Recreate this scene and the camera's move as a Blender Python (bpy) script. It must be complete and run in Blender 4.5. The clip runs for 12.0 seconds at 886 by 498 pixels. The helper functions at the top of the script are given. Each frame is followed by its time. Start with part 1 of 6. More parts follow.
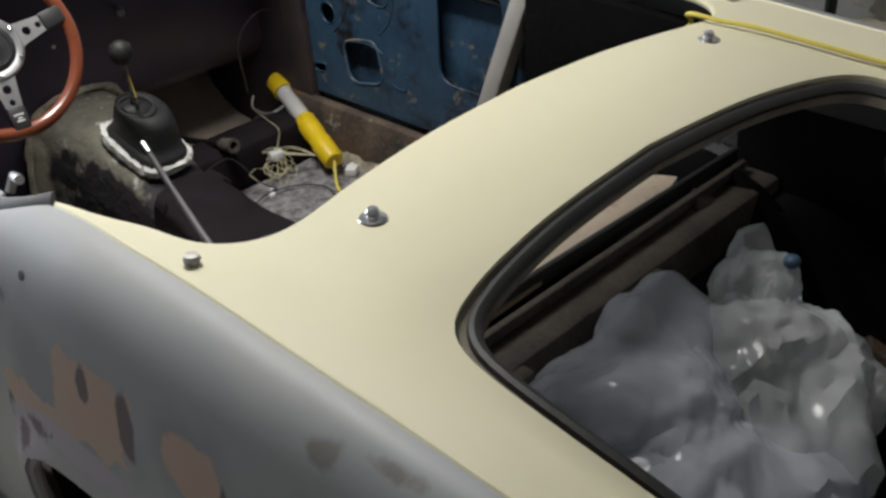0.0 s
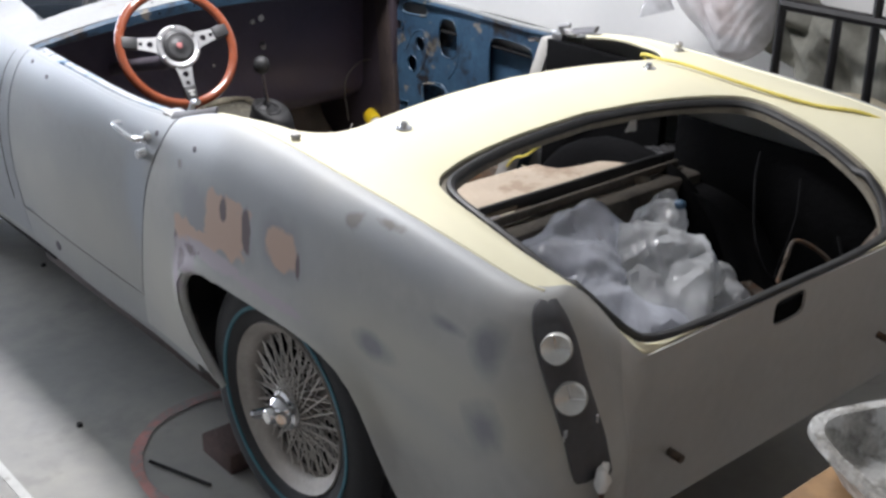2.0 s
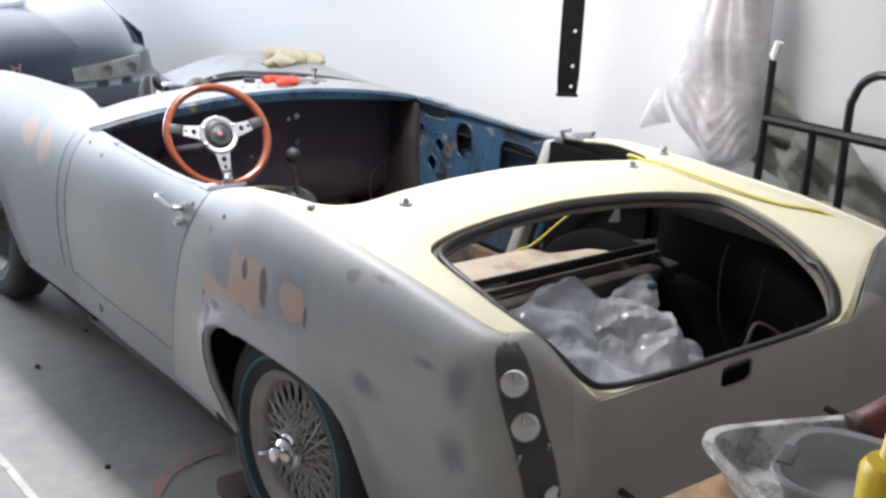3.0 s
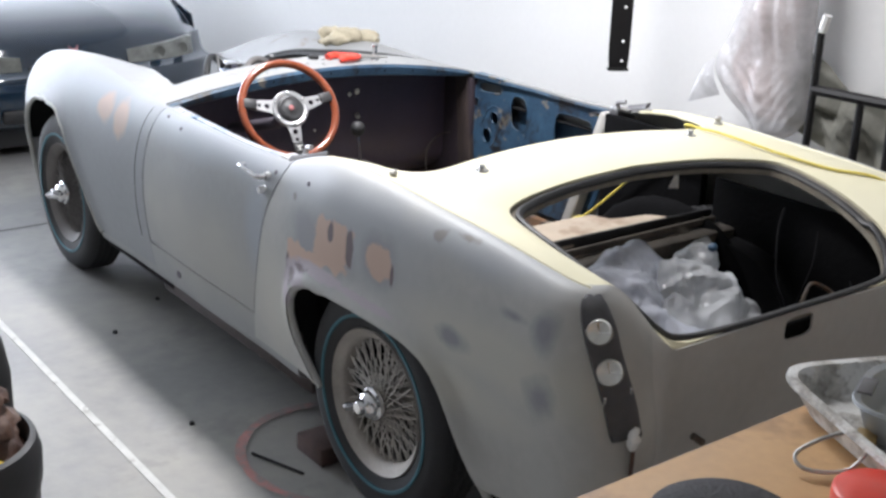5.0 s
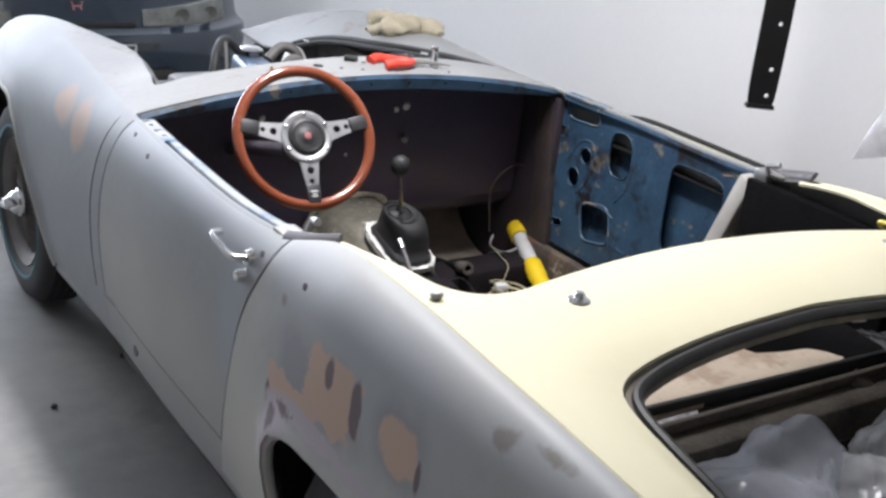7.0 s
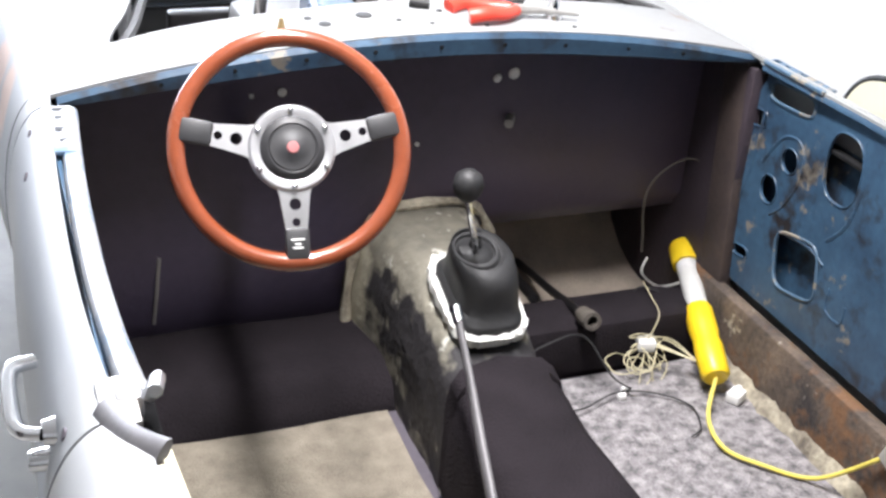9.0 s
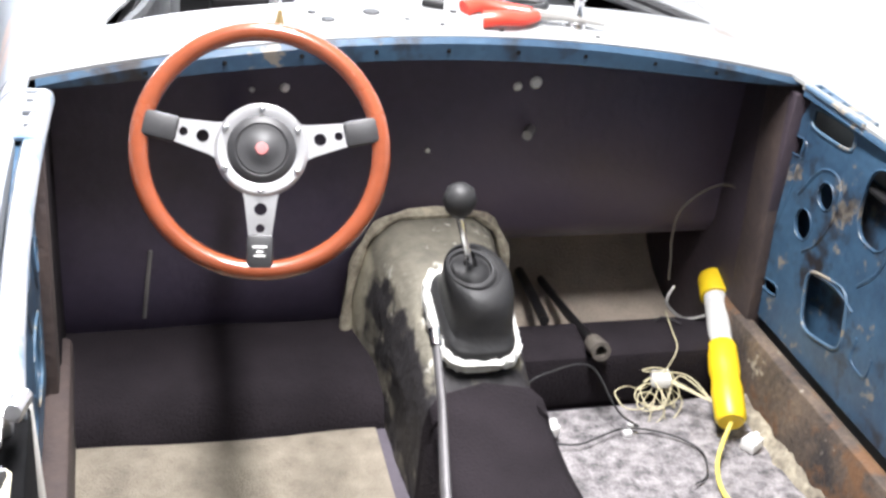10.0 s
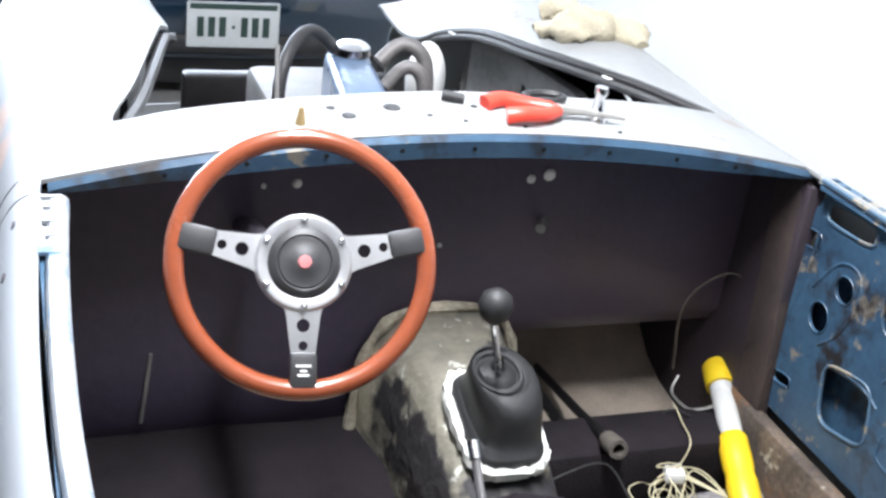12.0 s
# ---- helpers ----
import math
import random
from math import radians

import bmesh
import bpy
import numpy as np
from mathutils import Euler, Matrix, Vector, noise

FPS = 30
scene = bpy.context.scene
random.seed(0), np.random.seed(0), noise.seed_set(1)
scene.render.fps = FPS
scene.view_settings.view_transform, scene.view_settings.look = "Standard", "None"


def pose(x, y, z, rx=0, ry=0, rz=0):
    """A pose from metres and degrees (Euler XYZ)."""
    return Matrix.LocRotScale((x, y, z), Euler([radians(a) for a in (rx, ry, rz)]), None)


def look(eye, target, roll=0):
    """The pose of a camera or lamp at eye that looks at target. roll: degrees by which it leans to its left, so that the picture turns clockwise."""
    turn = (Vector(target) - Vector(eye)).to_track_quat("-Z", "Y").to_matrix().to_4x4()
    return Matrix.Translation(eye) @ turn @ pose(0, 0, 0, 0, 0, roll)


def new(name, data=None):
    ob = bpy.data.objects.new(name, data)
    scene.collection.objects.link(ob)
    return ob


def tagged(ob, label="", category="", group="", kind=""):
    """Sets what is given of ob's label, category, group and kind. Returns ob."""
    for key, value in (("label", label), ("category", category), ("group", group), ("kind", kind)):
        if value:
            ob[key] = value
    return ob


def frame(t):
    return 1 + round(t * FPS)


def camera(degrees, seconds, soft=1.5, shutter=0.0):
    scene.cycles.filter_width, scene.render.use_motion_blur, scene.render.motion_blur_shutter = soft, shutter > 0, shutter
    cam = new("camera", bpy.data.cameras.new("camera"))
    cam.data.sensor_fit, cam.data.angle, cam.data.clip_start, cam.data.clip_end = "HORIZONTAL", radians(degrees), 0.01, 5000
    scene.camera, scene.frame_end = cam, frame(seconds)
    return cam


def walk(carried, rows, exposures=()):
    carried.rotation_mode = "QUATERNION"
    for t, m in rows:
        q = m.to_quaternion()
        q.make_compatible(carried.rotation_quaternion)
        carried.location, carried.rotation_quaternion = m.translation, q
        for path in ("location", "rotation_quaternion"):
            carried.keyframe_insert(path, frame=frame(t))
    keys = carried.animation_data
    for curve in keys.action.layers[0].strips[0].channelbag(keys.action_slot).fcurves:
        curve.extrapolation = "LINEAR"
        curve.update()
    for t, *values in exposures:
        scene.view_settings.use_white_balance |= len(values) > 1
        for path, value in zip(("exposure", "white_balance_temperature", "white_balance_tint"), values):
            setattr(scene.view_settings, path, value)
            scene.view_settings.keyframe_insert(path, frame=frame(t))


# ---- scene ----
cam = camera(41.0, 12.0, soft=2.8)
PATH = [
    (0, (-1.195, -0.963, 1.529), (0.05, 0.217, 0.502), -2.0),
    (0.5, (-1.307, -1.225, 1.535), (-0.182, 0.142, 0.603), -1.8),
    (1, (-1.47, -1.386, 1.56), (-0.295, -0.016, 0.699), 1.3),
    (1.5, (-1.677, -1.583, 1.573), (-0.475, -0.252, 0.689), 1.1),
    (2, (-1.767, -1.797, 1.593), (-0.57, -0.422, 0.771), 1.0),
    (2.5, (-1.842, -2.026, 1.597), (-0.711, -0.549, 0.863), 1.6),
    (3, (-1.902, -2.126, 1.606), (-0.717, -0.644, 0.972), 2.6),
    (5, (-2.108, -2.177, 1.611), (-0.954, -0.684, 0.947), 2.0),
    (5.5, (-2.047, -2.105, 1.61), (-0.955, -0.572, 0.935), 1.8),
    (6, (-1.861, -1.881, 1.593), (-0.75, -0.343, 0.959), 3.0),
    (6.5, (-1.651, -1.594, 1.586), (-0.546, -0.084, 0.878), 5.4),
    (6.7, (-1.587, -1.46, 1.57), (-0.493, 0.053, 0.852), 5.9),
    (8.3, (-0.887, -0.693, 1.482), (0.062, 0.853, 0.641), 5.0),
    (8.5, (-0.822, -0.621, 1.469), (0.117, 0.925, 0.616), 4.7),
    (9, (-0.675, -0.475, 1.434), (0.008, 1.151, 0.492), 4.5),
    (9.5, (-0.54, -0.428, 1.438), (0.056, 1.246, 0.52), 6.6),
    (10, (-0.486, -0.417, 1.423), (0.041, 1.255, 0.459), 6.2),
    (10.5, (-0.467, -0.412, 1.419), (0.052, 1.276, 0.482), 5.4),
    (11, (-0.476, -0.404, 1.42), (0.048, 1.281, 0.478), 5.5),
    (11.5, (-0.513, -0.383, 1.432), (0.06, 1.298, 0.512), 6.6),
    (12, (-0.631, -0.276, 1.447), (0.048, 1.388, 0.57), 7.9),
]
EXPOSURES = [(0.0, -0.95, 6500, 10), (0.5, -0.8, 6450, 11), (1.0, -0.6, 6350, 12), (1.5, -0.1, 6250, 13), (2.0, 0.1, 6200, 14), (2.5, 0.25, 6200, 14), (5.5, 0.2, 6200, 14), (6.0, -0.05, 6150, 15), (6.5, -0.2, 6200, 15), (8.3, -0.05, 6250, 14), (8.5, 0.0, 6300, 14), (9.0, 0.7, 6300, 15), (9.5, 1.0, 6300, 15), (11.5, 0.95, 6050, 12), (12.0, 0.75, 6000, 12)]
walk(cam, [(t, look(eye, target, roll)) for t, eye, target, roll in PATH], EXPOSURES)

# ---- world, sun and daylight ----
world = bpy.data.worlds.new("world")
scene.world = world
world.use_nodes = True
wn = world.node_tree
sky = wn.nodes.new("ShaderNodeTexSky")
sky.sky_type, sky.sun_disc = "NISHITA", False
sky.sun_elevation, sky.sun_rotation = radians(48), radians(150)
wn.links.new(sky.outputs[0], wn.nodes["Background"].inputs[0])
wn.nodes["Background"].inputs[1].default_value = 0.15
sun = new("sun", bpy.data.lights.new("sun", "SUN"))
sun.data.energy, sun.data.angle, sun.data.color = 4.0, radians(0.5), (1.0, 0.95, 0.87)
sun.matrix_world = look((-4, -6, 9), (0, 3, 0))


def area(name, eye, target, w, h, watts, color):
    ob = new(name, bpy.data.lights.new(name, "AREA"))
    ob.data.shape, ob.data.size, ob.data.size_y = "RECTANGLE", w, h
    ob.data.energy, ob.data.color = watts, color
    ob.matrix_world = look(eye, target)
    return ob


# daylight in the open garage door, and the fluorescent fitting over the roadster
area("door_daylight", (-0.75, 6.75, 1.25), (0.55, 0, 0.8), 3.9, 2.1, 370, (0.88, 0.94, 1.0))
tube_lamp = area("tube_light", (-0.20, 0.85, 2.40), (-0.20, 0.85, 0), 0.22, 1.25, 56, (1.0, 0.985, 0.95))
tube_lamp.data.spread = radians(148)


# ---- materials ----
def material(name, color, rough=0.6, metal=0.0, vary=0.12, scale=6.0, fine=60.0, bump=0.1, second=None, spec=0.5, spread=0.5, coat=0.0):
    """A surface with broad stains and fine grain, both in metres of the object's own space."""
    m = bpy.data.materials.new(name)
    m.use_nodes = True
    n, l = m.node_tree.nodes, m.node_tree.links
    b = n["Principled BSDF"]
    tc = n.new("ShaderNodeTexCoord")
    big, small = n.new("ShaderNodeTexNoise"), n.new("ShaderNodeTexNoise")
    big.inputs["Scale"].default_value, big.inputs["Detail"].default_value = scale, 5
    small.inputs["Scale"].default_value, small.inputs["Detail"].default_value = fine, 4
    l.new(tc.outputs["Object"], big.inputs["Vector"]), l.new(tc.outputs["Object"], small.inputs["Vector"])
    ramp = n.new("ShaderNodeValToRGB")
    dark = [c * (1 - vary) for c in color] if second is None else second
    lite = [min(1, c * (1 + vary * 0.5)) for c in color]
    ramp.color_ramp.elements[0].color, ramp.color_ramp.elements[1].color = (*dark, 1), (*lite, 1)
    ramp.color_ramp.elements[0].position, ramp.color_ramp.elements[1].position = 0.5 - spread / 2, 0.5 + spread / 2
    mix = n.new("ShaderNodeMath")
    mix.operation, mix.inputs[1].default_value = "MULTIPLY_ADD", 0.3
    low = n.new("ShaderNodeMath")
    low.operation, low.inputs[1].default_value = "MULTIPLY", 0.7
    l.new(big.outputs[0], low.inputs[0]), l.new(small.outputs[0], mix.inputs[0]), l.new(low.outputs[0], mix.inputs[2])
    l.new(mix.outputs[0], ramp.inputs[0]), l.new(ramp.outputs[0], b.inputs["Base Color"])
    rr = n.new("ShaderNodeMapRange")
    rr.inputs["To Min"].default_value, rr.inputs["To Max"].default_value = max(0.02, rough - 0.12), min(1, rough + 0.12)
    l.new(big.outputs[0], rr.inputs[0]), l.new(rr.outputs[0], b.inputs["Roughness"])
    b.inputs["Metallic"].default_value, b.inputs["Specular IOR Level"].default_value = metal, spec
    b.inputs["Coat Weight"].default_value = coat
    if bump:
        bp = n.new("ShaderNodeBump")
        bp.inputs["Strength"].default_value, bp.inputs["Distance"].default_value = bump, 0.01
        l.new(small.outputs[0], bp.inputs["Height"]), l.new(bp.outputs[0], b.inputs["Normal"])
    return m


def blotch(m, color, spots, ragged=0.5, freq=22.0, soft=0.12, square=False):
    """Adds patches of another colour: each spot a centre and a half size in metres, with ragged edges."""
    n, l = m.node_tree.nodes, m.node_tree.links
    b = n["Principled BSDF"]
    tc, nz = n.new("ShaderNodeTexCoord"), n.new("ShaderNodeTexNoise")
    nz.inputs["Scale"].default_value, nz.inputs["Detail"].default_value = freq, 3
    l.new(tc.outputs["Object"], nz.inputs["Vector"])
    total = None
    for centre, half in spots:
        off, sc, ln = n.new("ShaderNodeVectorMath"), n.new("ShaderNodeVectorMath"), n.new("ShaderNodeVectorMath")
        off.operation, sc.operation, ln.operation = "SUBTRACT", "DIVIDE", "LENGTH"
        off.inputs[1].default_value, sc.inputs[1].default_value = centre, half
        l.new(tc.outputs["Object"], off.inputs[0]), l.new(off.outputs[0], sc.inputs[0]), l.new(sc.outputs[0], ln.inputs[0])
        dist = ln.outputs["Value"]
        if square:
            # fourth powers give patches with corners
            sq, q2, q3 = n.new("ShaderNodeVectorMath"), n.new("ShaderNodeVectorMath"), n.new("ShaderNodeMath")
            sq.operation, q2.operation, q3.operation = "MULTIPLY", "LENGTH", "SQRT"
            l.new(sc.outputs[0], sq.inputs[0]), l.new(sc.outputs[0], sq.inputs[1]), l.new(sq.outputs[0], q2.inputs[0]), l.new(q2.outputs["Value"], q3.inputs[0])
            dist = q3.outputs[0]
        if total is None:
            total = dist
        else:
            mn = n.new("ShaderNodeMath")
            mn.operation = "MINIMUM"
            l.new(total, mn.inputs[0]), l.new(dist, mn.inputs[1])
            total = mn.outputs[0]
    wob = n.new("ShaderNodeMath")
    wob.operation, wob.inputs[1].default_value = "MULTIPLY_ADD", ragged * 2
    l.new(nz.outputs[0], wob.inputs[0]), l.new(total, wob.inputs[2])
    step = n.new("ShaderNodeMapRange")
    step.inputs["From Min"].default_value, step.inputs["From Max"].default_value = 1 + ragged - soft, 1 + ragged + soft
    step.inputs["To Min"].default_value, step.inputs["To Max"].default_value = 1, 0
    l.new(wob.outputs[0], step.inputs[0])
    mx = n.new("ShaderNodeMix")
    mx.data_type = "RGBA"
    old = b.inputs["Base Color"].links[0].from_socket
    l.new(step.outputs[0], mx.inputs[0]), l.new(old, mx.inputs[6])
    mx.inputs[7].default_value = (*color, 1)
    l.new(mx.outputs[2], b.inputs["Base Color"])
    return m


def wear(m, color, level=0.58, freq=9.0, fine=70.0, sharp=0.03):
    """Chips, flakes and rubbed-through paint of another colour, spread by two scales of noise."""
    n, l = m.node_tree.nodes, m.node_tree.links
    b = n["Principled BSDF"]
    tc, big, small = n.new("ShaderNodeTexCoord"), n.new("ShaderNodeTexNoise"), n.new("ShaderNodeTexNoise")
    big.inputs["Scale"].default_value, big.inputs["Detail"].default_value = freq, 6
    small.inputs["Scale"].default_value, small.inputs["Detail"].default_value = fine, 3
    add, step, mx = n.new("ShaderNodeMath"), n.new("ShaderNodeMapRange"), n.new("ShaderNodeMix")
    add.operation, add.inputs[1].default_value = "MULTIPLY_ADD", 0.35
    l.new(tc.outputs["Object"], big.inputs["Vector"]), l.new(tc.outputs["Object"], small.inputs["Vector"])
    l.new(small.outputs[0], add.inputs[0]), l.new(big.outputs[0], add.inputs[2])
    step.inputs["From Min"].default_value, step.inputs["From Max"].default_value = level + 0.175 - sharp, level + 0.175 + sharp
    l.new(add.outputs[0], step.inputs[0])
    mx.data_type = "RGBA"
    old = b.inputs["Base Color"].links[0].from_socket
    l.new(step.outputs[0], mx.inputs[0]), l.new(old, mx.inputs[6]), l.new(mx.outputs[2], b.inputs["Base Color"])
    mx.inputs[7].default_value = (*color, 1)
    return m


M = dict(
    primer=material("primer", (0.275, 0.28, 0.275), 0.52, 0.0, 0.16, 4, 40, 0.04),
    wing_l=material("wing_primer", (0.42, 0.415, 0.39), 0.54, 0.0, 0.18, 4, 40, 0.04),
    fwing_l=material("front_wing_primer", (0.245, 0.255, 0.265), 0.52, 0.0, 0.18, 4, 40, 0.04),
    tail=material("tail_primer", (0.47, 0.458, 0.43), 0.45, 0.0, 0.14, 5, 40, 0.04),
    cream=material("cream_paint", (0.72, 0.68, 0.49), 0.38, 0.0, 0.05, 3, 30, 0.02),
    bulkhead=material("bulkhead_paint", (0.056, 0.046, 0.076), 0.42, 0.0, 0.5, 4, 50, 0.15, second=(0.034, 0.027, 0.046)),
    channel=material("grimy_channel", (0.062, 0.064, 0.066), 0.6, 0.0, 0.5, 16, 80, 0.15),
    baygrey=material("dusty_bay_grey", (0.27, 0.265, 0.26), 0.7, 0.0, 0.5, 7, 60, 0.1, second=(0.12, 0.115, 0.11)),
    gutter=material("grimy_gutter", (0.22, 0.195, 0.15), 0.6, 0.0, 0.5, 14, 70, 0.1, second=(0.10, 0.09, 0.075)),
    seam=material("seam_filler", (0.42, 0.38, 0.29), 0.9, 0.0, 0.6, 18, 90, 0.4, second=(0.12, 0.10, 0.08), spread=0.3),
    tubgrey=material("grey_plastic_tub", (0.42, 0.44, 0.46), 0.45, 0.0, 0.2, 12, 60, 0.05),
    padgrey=material("dark_grey_pad", (0.045, 0.045, 0.05), 0.8, 0.0, 0.5, 30, 120, 0.5),
    cowl=material("cowl_primer", (0.27, 0.275, 0.275), 0.5, 0.0, 0.2, 7, 60, 0.05),
    blue=material("blue_paint", (0.044, 0.098, 0.162), 0.42, 0.0, 0.45, 9, 70, 0.08, second=(0.02, 0.04, 0.075)),
    rust=material("rusty_sill", (0.125, 0.092, 0.066), 0.8, 0.0, 0.5, 10, 90, 0.35, second=(0.035, 0.03, 0.03), spread=0.3),
    black=material("black_carpet", (0.020, 0.0165, 0.0195), 0.95, 0.0, 0.4, 16, 220, 0.4, spec=0.12),
    # near-black base: shade inside the trunk and behind the cockpit put into colour
    shade_black=material("shaded_trunk_steel", (0.006, 0.006, 0.0065), 0.9, 0.0, 0.4, 12, 70, 0.2, spec=0.05),
    ledge=material("dusty_ledge", (0.11, 0.095, 0.078), 0.75, 0.0, 0.5, 14, 90, 0.3, second=(0.03, 0.027, 0.025)),
    rub=material("blue_paint_rubbed", (0.07, 0.13, 0.20), 0.5, 0.0, 0.4, 12, 80, 0.1),
    pinkish=material("pinkish_cloth", (0.60, 0.44, 0.40), 0.95, 0.0, 0.15, 9, 90, 0.3),
    tar=material("black_underseal", (0.010, 0.010, 0.011), 0.85, 0.0, 0.4, 12, 70, 0.25, spec=0.2),
    lamptube=material("frosted_lamp_tube", (0.62, 0.62, 0.60), 0.25, 0.0, 0.1, 20, 90, 0.0),
    dark=material("dark_interior", (0.088, 0.076, 0.094), 0.6, 0.0, 0.4, 8, 60, 0.2),
    tunnel=material("dirty_tunnel", (0.20, 0.185, 0.145), 0.7, 0.0, 0.5, 6, 45, 0.5, second=(0.03, 0.03, 0.028), spread=0.38),
    gun=material("worn_gunmetal", (0.13, 0.125, 0.13), 0.5, 0.3, 0.3, 20, 120, 0.05),
    caulk=material("white_sealant", (0.72, 0.72, 0.68), 0.6, 0.0, 0.3, 30, 150, 0.4),
    felt=material("grey_felt", (0.33, 0.31, 0.315), 0.95, 0.0, 0.5, 45, 170, 0.9, second=(0.09, 0.085, 0.09), spread=0.3),
    felt_tan=material("brown_felt", (0.32, 0.28, 0.22), 0.95, 0.0, 0.4, 25, 260, 0.8, second=(0.16, 0.14, 0.11)),
    mat_tan=material("dusty_tan_mat", (0.52, 0.44, 0.36), 0.95, 0.0, 0.4, 12, 200, 0.5, second=(0.27, 0.23, 0.19)),
    board=material("tan_hardboard", (0.37, 0.305, 0.235), 0.75, 0.0, 0.25, 8, 90, 0.1),
    rubber=material("black_rubber", (0.022, 0.022, 0.023), 0.55, 0.0, 0.25, 20, 120, 0.08),
    tyre=material("tyre_rubber", (0.025, 0.025, 0.027), 0.75, 0.0, 0.3, 14, 140, 0.15),
    teal=material("tyre_band", (0.035, 0.14, 0.175), 0.6, 0.0, 0.3, 14, 90, 0.05),
    chrome=material("chrome", (0.75, 0.75, 0.76), 0.12, 1.0, 0.08, 20, 120, 0.0),
    alloy=material("brushed_alloy", (0.60, 0.60, 0.615), 0.34, 0.85, 0.12, 20, 200, 0.03),
    spoke=material("tarnished_wire", (0.62, 0.585, 0.54), 0.45, 0.5, 0.3, 30, 200, 0.05),
    rimsteel=material("dull_rim", (0.43, 0.395, 0.355), 0.6, 0.25, 0.35, 12, 120, 0.06),
    grime=material("grimy_wheel_paint", (0.17, 0.155, 0.145), 0.7, 0.2, 0.4, 14, 120, 0.1),
    barrel=material("shaded_rim_barrel", (0.085, 0.078, 0.072), 0.7, 0.2, 0.4, 14, 120, 0.1),
    post=material("rusty_brown_post", (0.060, 0.042, 0.036), 0.75, 0.0, 0.5, 10, 70, 0.3, second=(0.026, 0.020, 0.022)),
    kick=material("stained_kick_panel", (0.036, 0.026, 0.034), 0.65, 0.0, 0.5, 8, 70, 0.2, second=(0.021, 0.016, 0.022)),
    rail=material("worn_rail_steel", (0.42, 0.44, 0.47), 0.45, 0.3, 0.25, 10, 90, 0.06),
    steel=material("dull_steel", (0.45, 0.44, 0.42), 0.5, 0.7, 0.3, 20, 120, 0.1),
    wood=material("varnished_rim_wood", (0.245, 0.060, 0.024), 0.25, 0.0, 0.3, 9, 70, 0.02, coat=0.6),
    hubblack=material("matt_black_hub", (0.03, 0.03, 0.032), 0.5, 0.0, 0.2, 30, 200, 0.03),
    badge=material("badge_red", (0.45, 0.17, 0.17), 0.4, 0.0, 0.3, 200, 400, 0.0),
    lens=material("lamp_lens", (0.70, 0.70, 0.66), 0.22, 0.4, 0.15, 60, 200, 0.1),
    gasket=material("lamp_plinth", (0.080, 0.080, 0.086), 0.6, 0.0, 0.3, 20, 90, 0.1),
    yellow=material("yellow_plastic", (0.80, 0.56, 0.015), 0.4, 0.0, 0.12, 30, 150, 0.03),
    cord=material("yellow_cord", (0.74, 0.62, 0.12), 0.5, 0.0, 0.1, 30, 150, 0.03),
    red=material("red_plastic", (0.72, 0.06, 0.035), 0.35, 0.0, 0.1, 30, 150, 0.02),
    white=material("white_plastic", (0.80, 0.80, 0.78), 0.4, 0.0, 0.06, 40, 150, 0.02),
    wire=material("cream_wire", (0.55, 0.50, 0.33), 0.5, 0.0, 0.2, 40, 150, 0.02),
    wall=material("painted_wall", (0.80, 0.795, 0.785), 0.75, 0.0, 0.05, 1.2, 40, 0.06),
    ceiling=material("ceiling_paint", (0.80, 0.80, 0.79), 0.9, 0.0, 0.05, 2, 40, 0.05),
    floor=material("garage_concrete", (0.262, 0.260, 0.254), 0.55, 0.0, 0.28, 1.4, 30, 0.12, second=(0.20, 0.199, 0.196)),
    drive=material("driveway_concrete", (0.5, 0.49, 0.46), 0.8, 0.0, 0.2, 1.0, 30, 0.2),
    joint=material("floor_joint", (0.12, 0.12, 0.115), 0.9, 0.0, 0.3, 10, 60, 0.2),
    line=material("white_line_paint", (0.55, 0.55, 0.53), 0.7, 0.0, 0.2, 20, 90, 0.1),
    pink=material("pink_spray_paint", (0.52, 0.26, 0.24), 0.75, 0.0, 0.3, 9, 60, 0.05),
    rag=material("canvas_rag", (0.47, 0.42, 0.31), 0.95, 0.0, 0.25, 20, 200, 0.6),
    maroon=material("maroon_plastic", (0.16, 0.028, 0.03), 0.5, 0.0, 0.3, 30, 90, 0.05),
    brass=material("dull_brass", (0.42, 0.30, 0.14), 0.45, 0.6, 0.3, 20, 90, 0.05),
    brick=material("red_brick", (0.10, 0.062, 0.055), 0.9, 0.0, 0.35, 30, 120, 0.5),
    ply=material("plywood", (0.50, 0.295, 0.125), 0.55, 0.0, 0.22, 5, 60, 0.06),
    tray=material("paint_tray", (0.52, 0.50, 0.46), 0.7, 0.0, 0.5, 34, 160, 0.5, second=(0.22, 0.205, 0.18), spread=0.35),
    honda=material("dark_green_car_paint", (0.010, 0.026, 0.050), 0.14, 0.0, 0.2, 2, 40, 0.0, coat=1.0),
    headlamp=material("headlamp", (0.17, 0.175, 0.16), 0.08, 0.0, 0.45, 16, 60, 0.0, coat=1.0),
    plate=material("number_plate", (0.62, 0.64, 0.64), 0.4, 0.0, 0.08, 30, 90, 0.02),
    plate_green=material("plate_ink", (0.03, 0.06, 0.05), 0.5, 0.0, 0.1, 30, 90, 0.0),
    leather=material("brown_leather", (0.135, 0.073, 0.048), 0.6, 0.0, 0.6, 12, 90, 0.3, second=(0.035, 0.018, 0.018), spread=0.3),
    bingrey=material("dark_grey_plastic", (0.045, 0.045, 0.048), 0.55, 0.0, 0.2, 20, 120, 0.06),
    engine=material("engine_grey", (0.17, 0.16, 0.155), 0.55, 0.3, 0.5, 18, 90, 0.15),
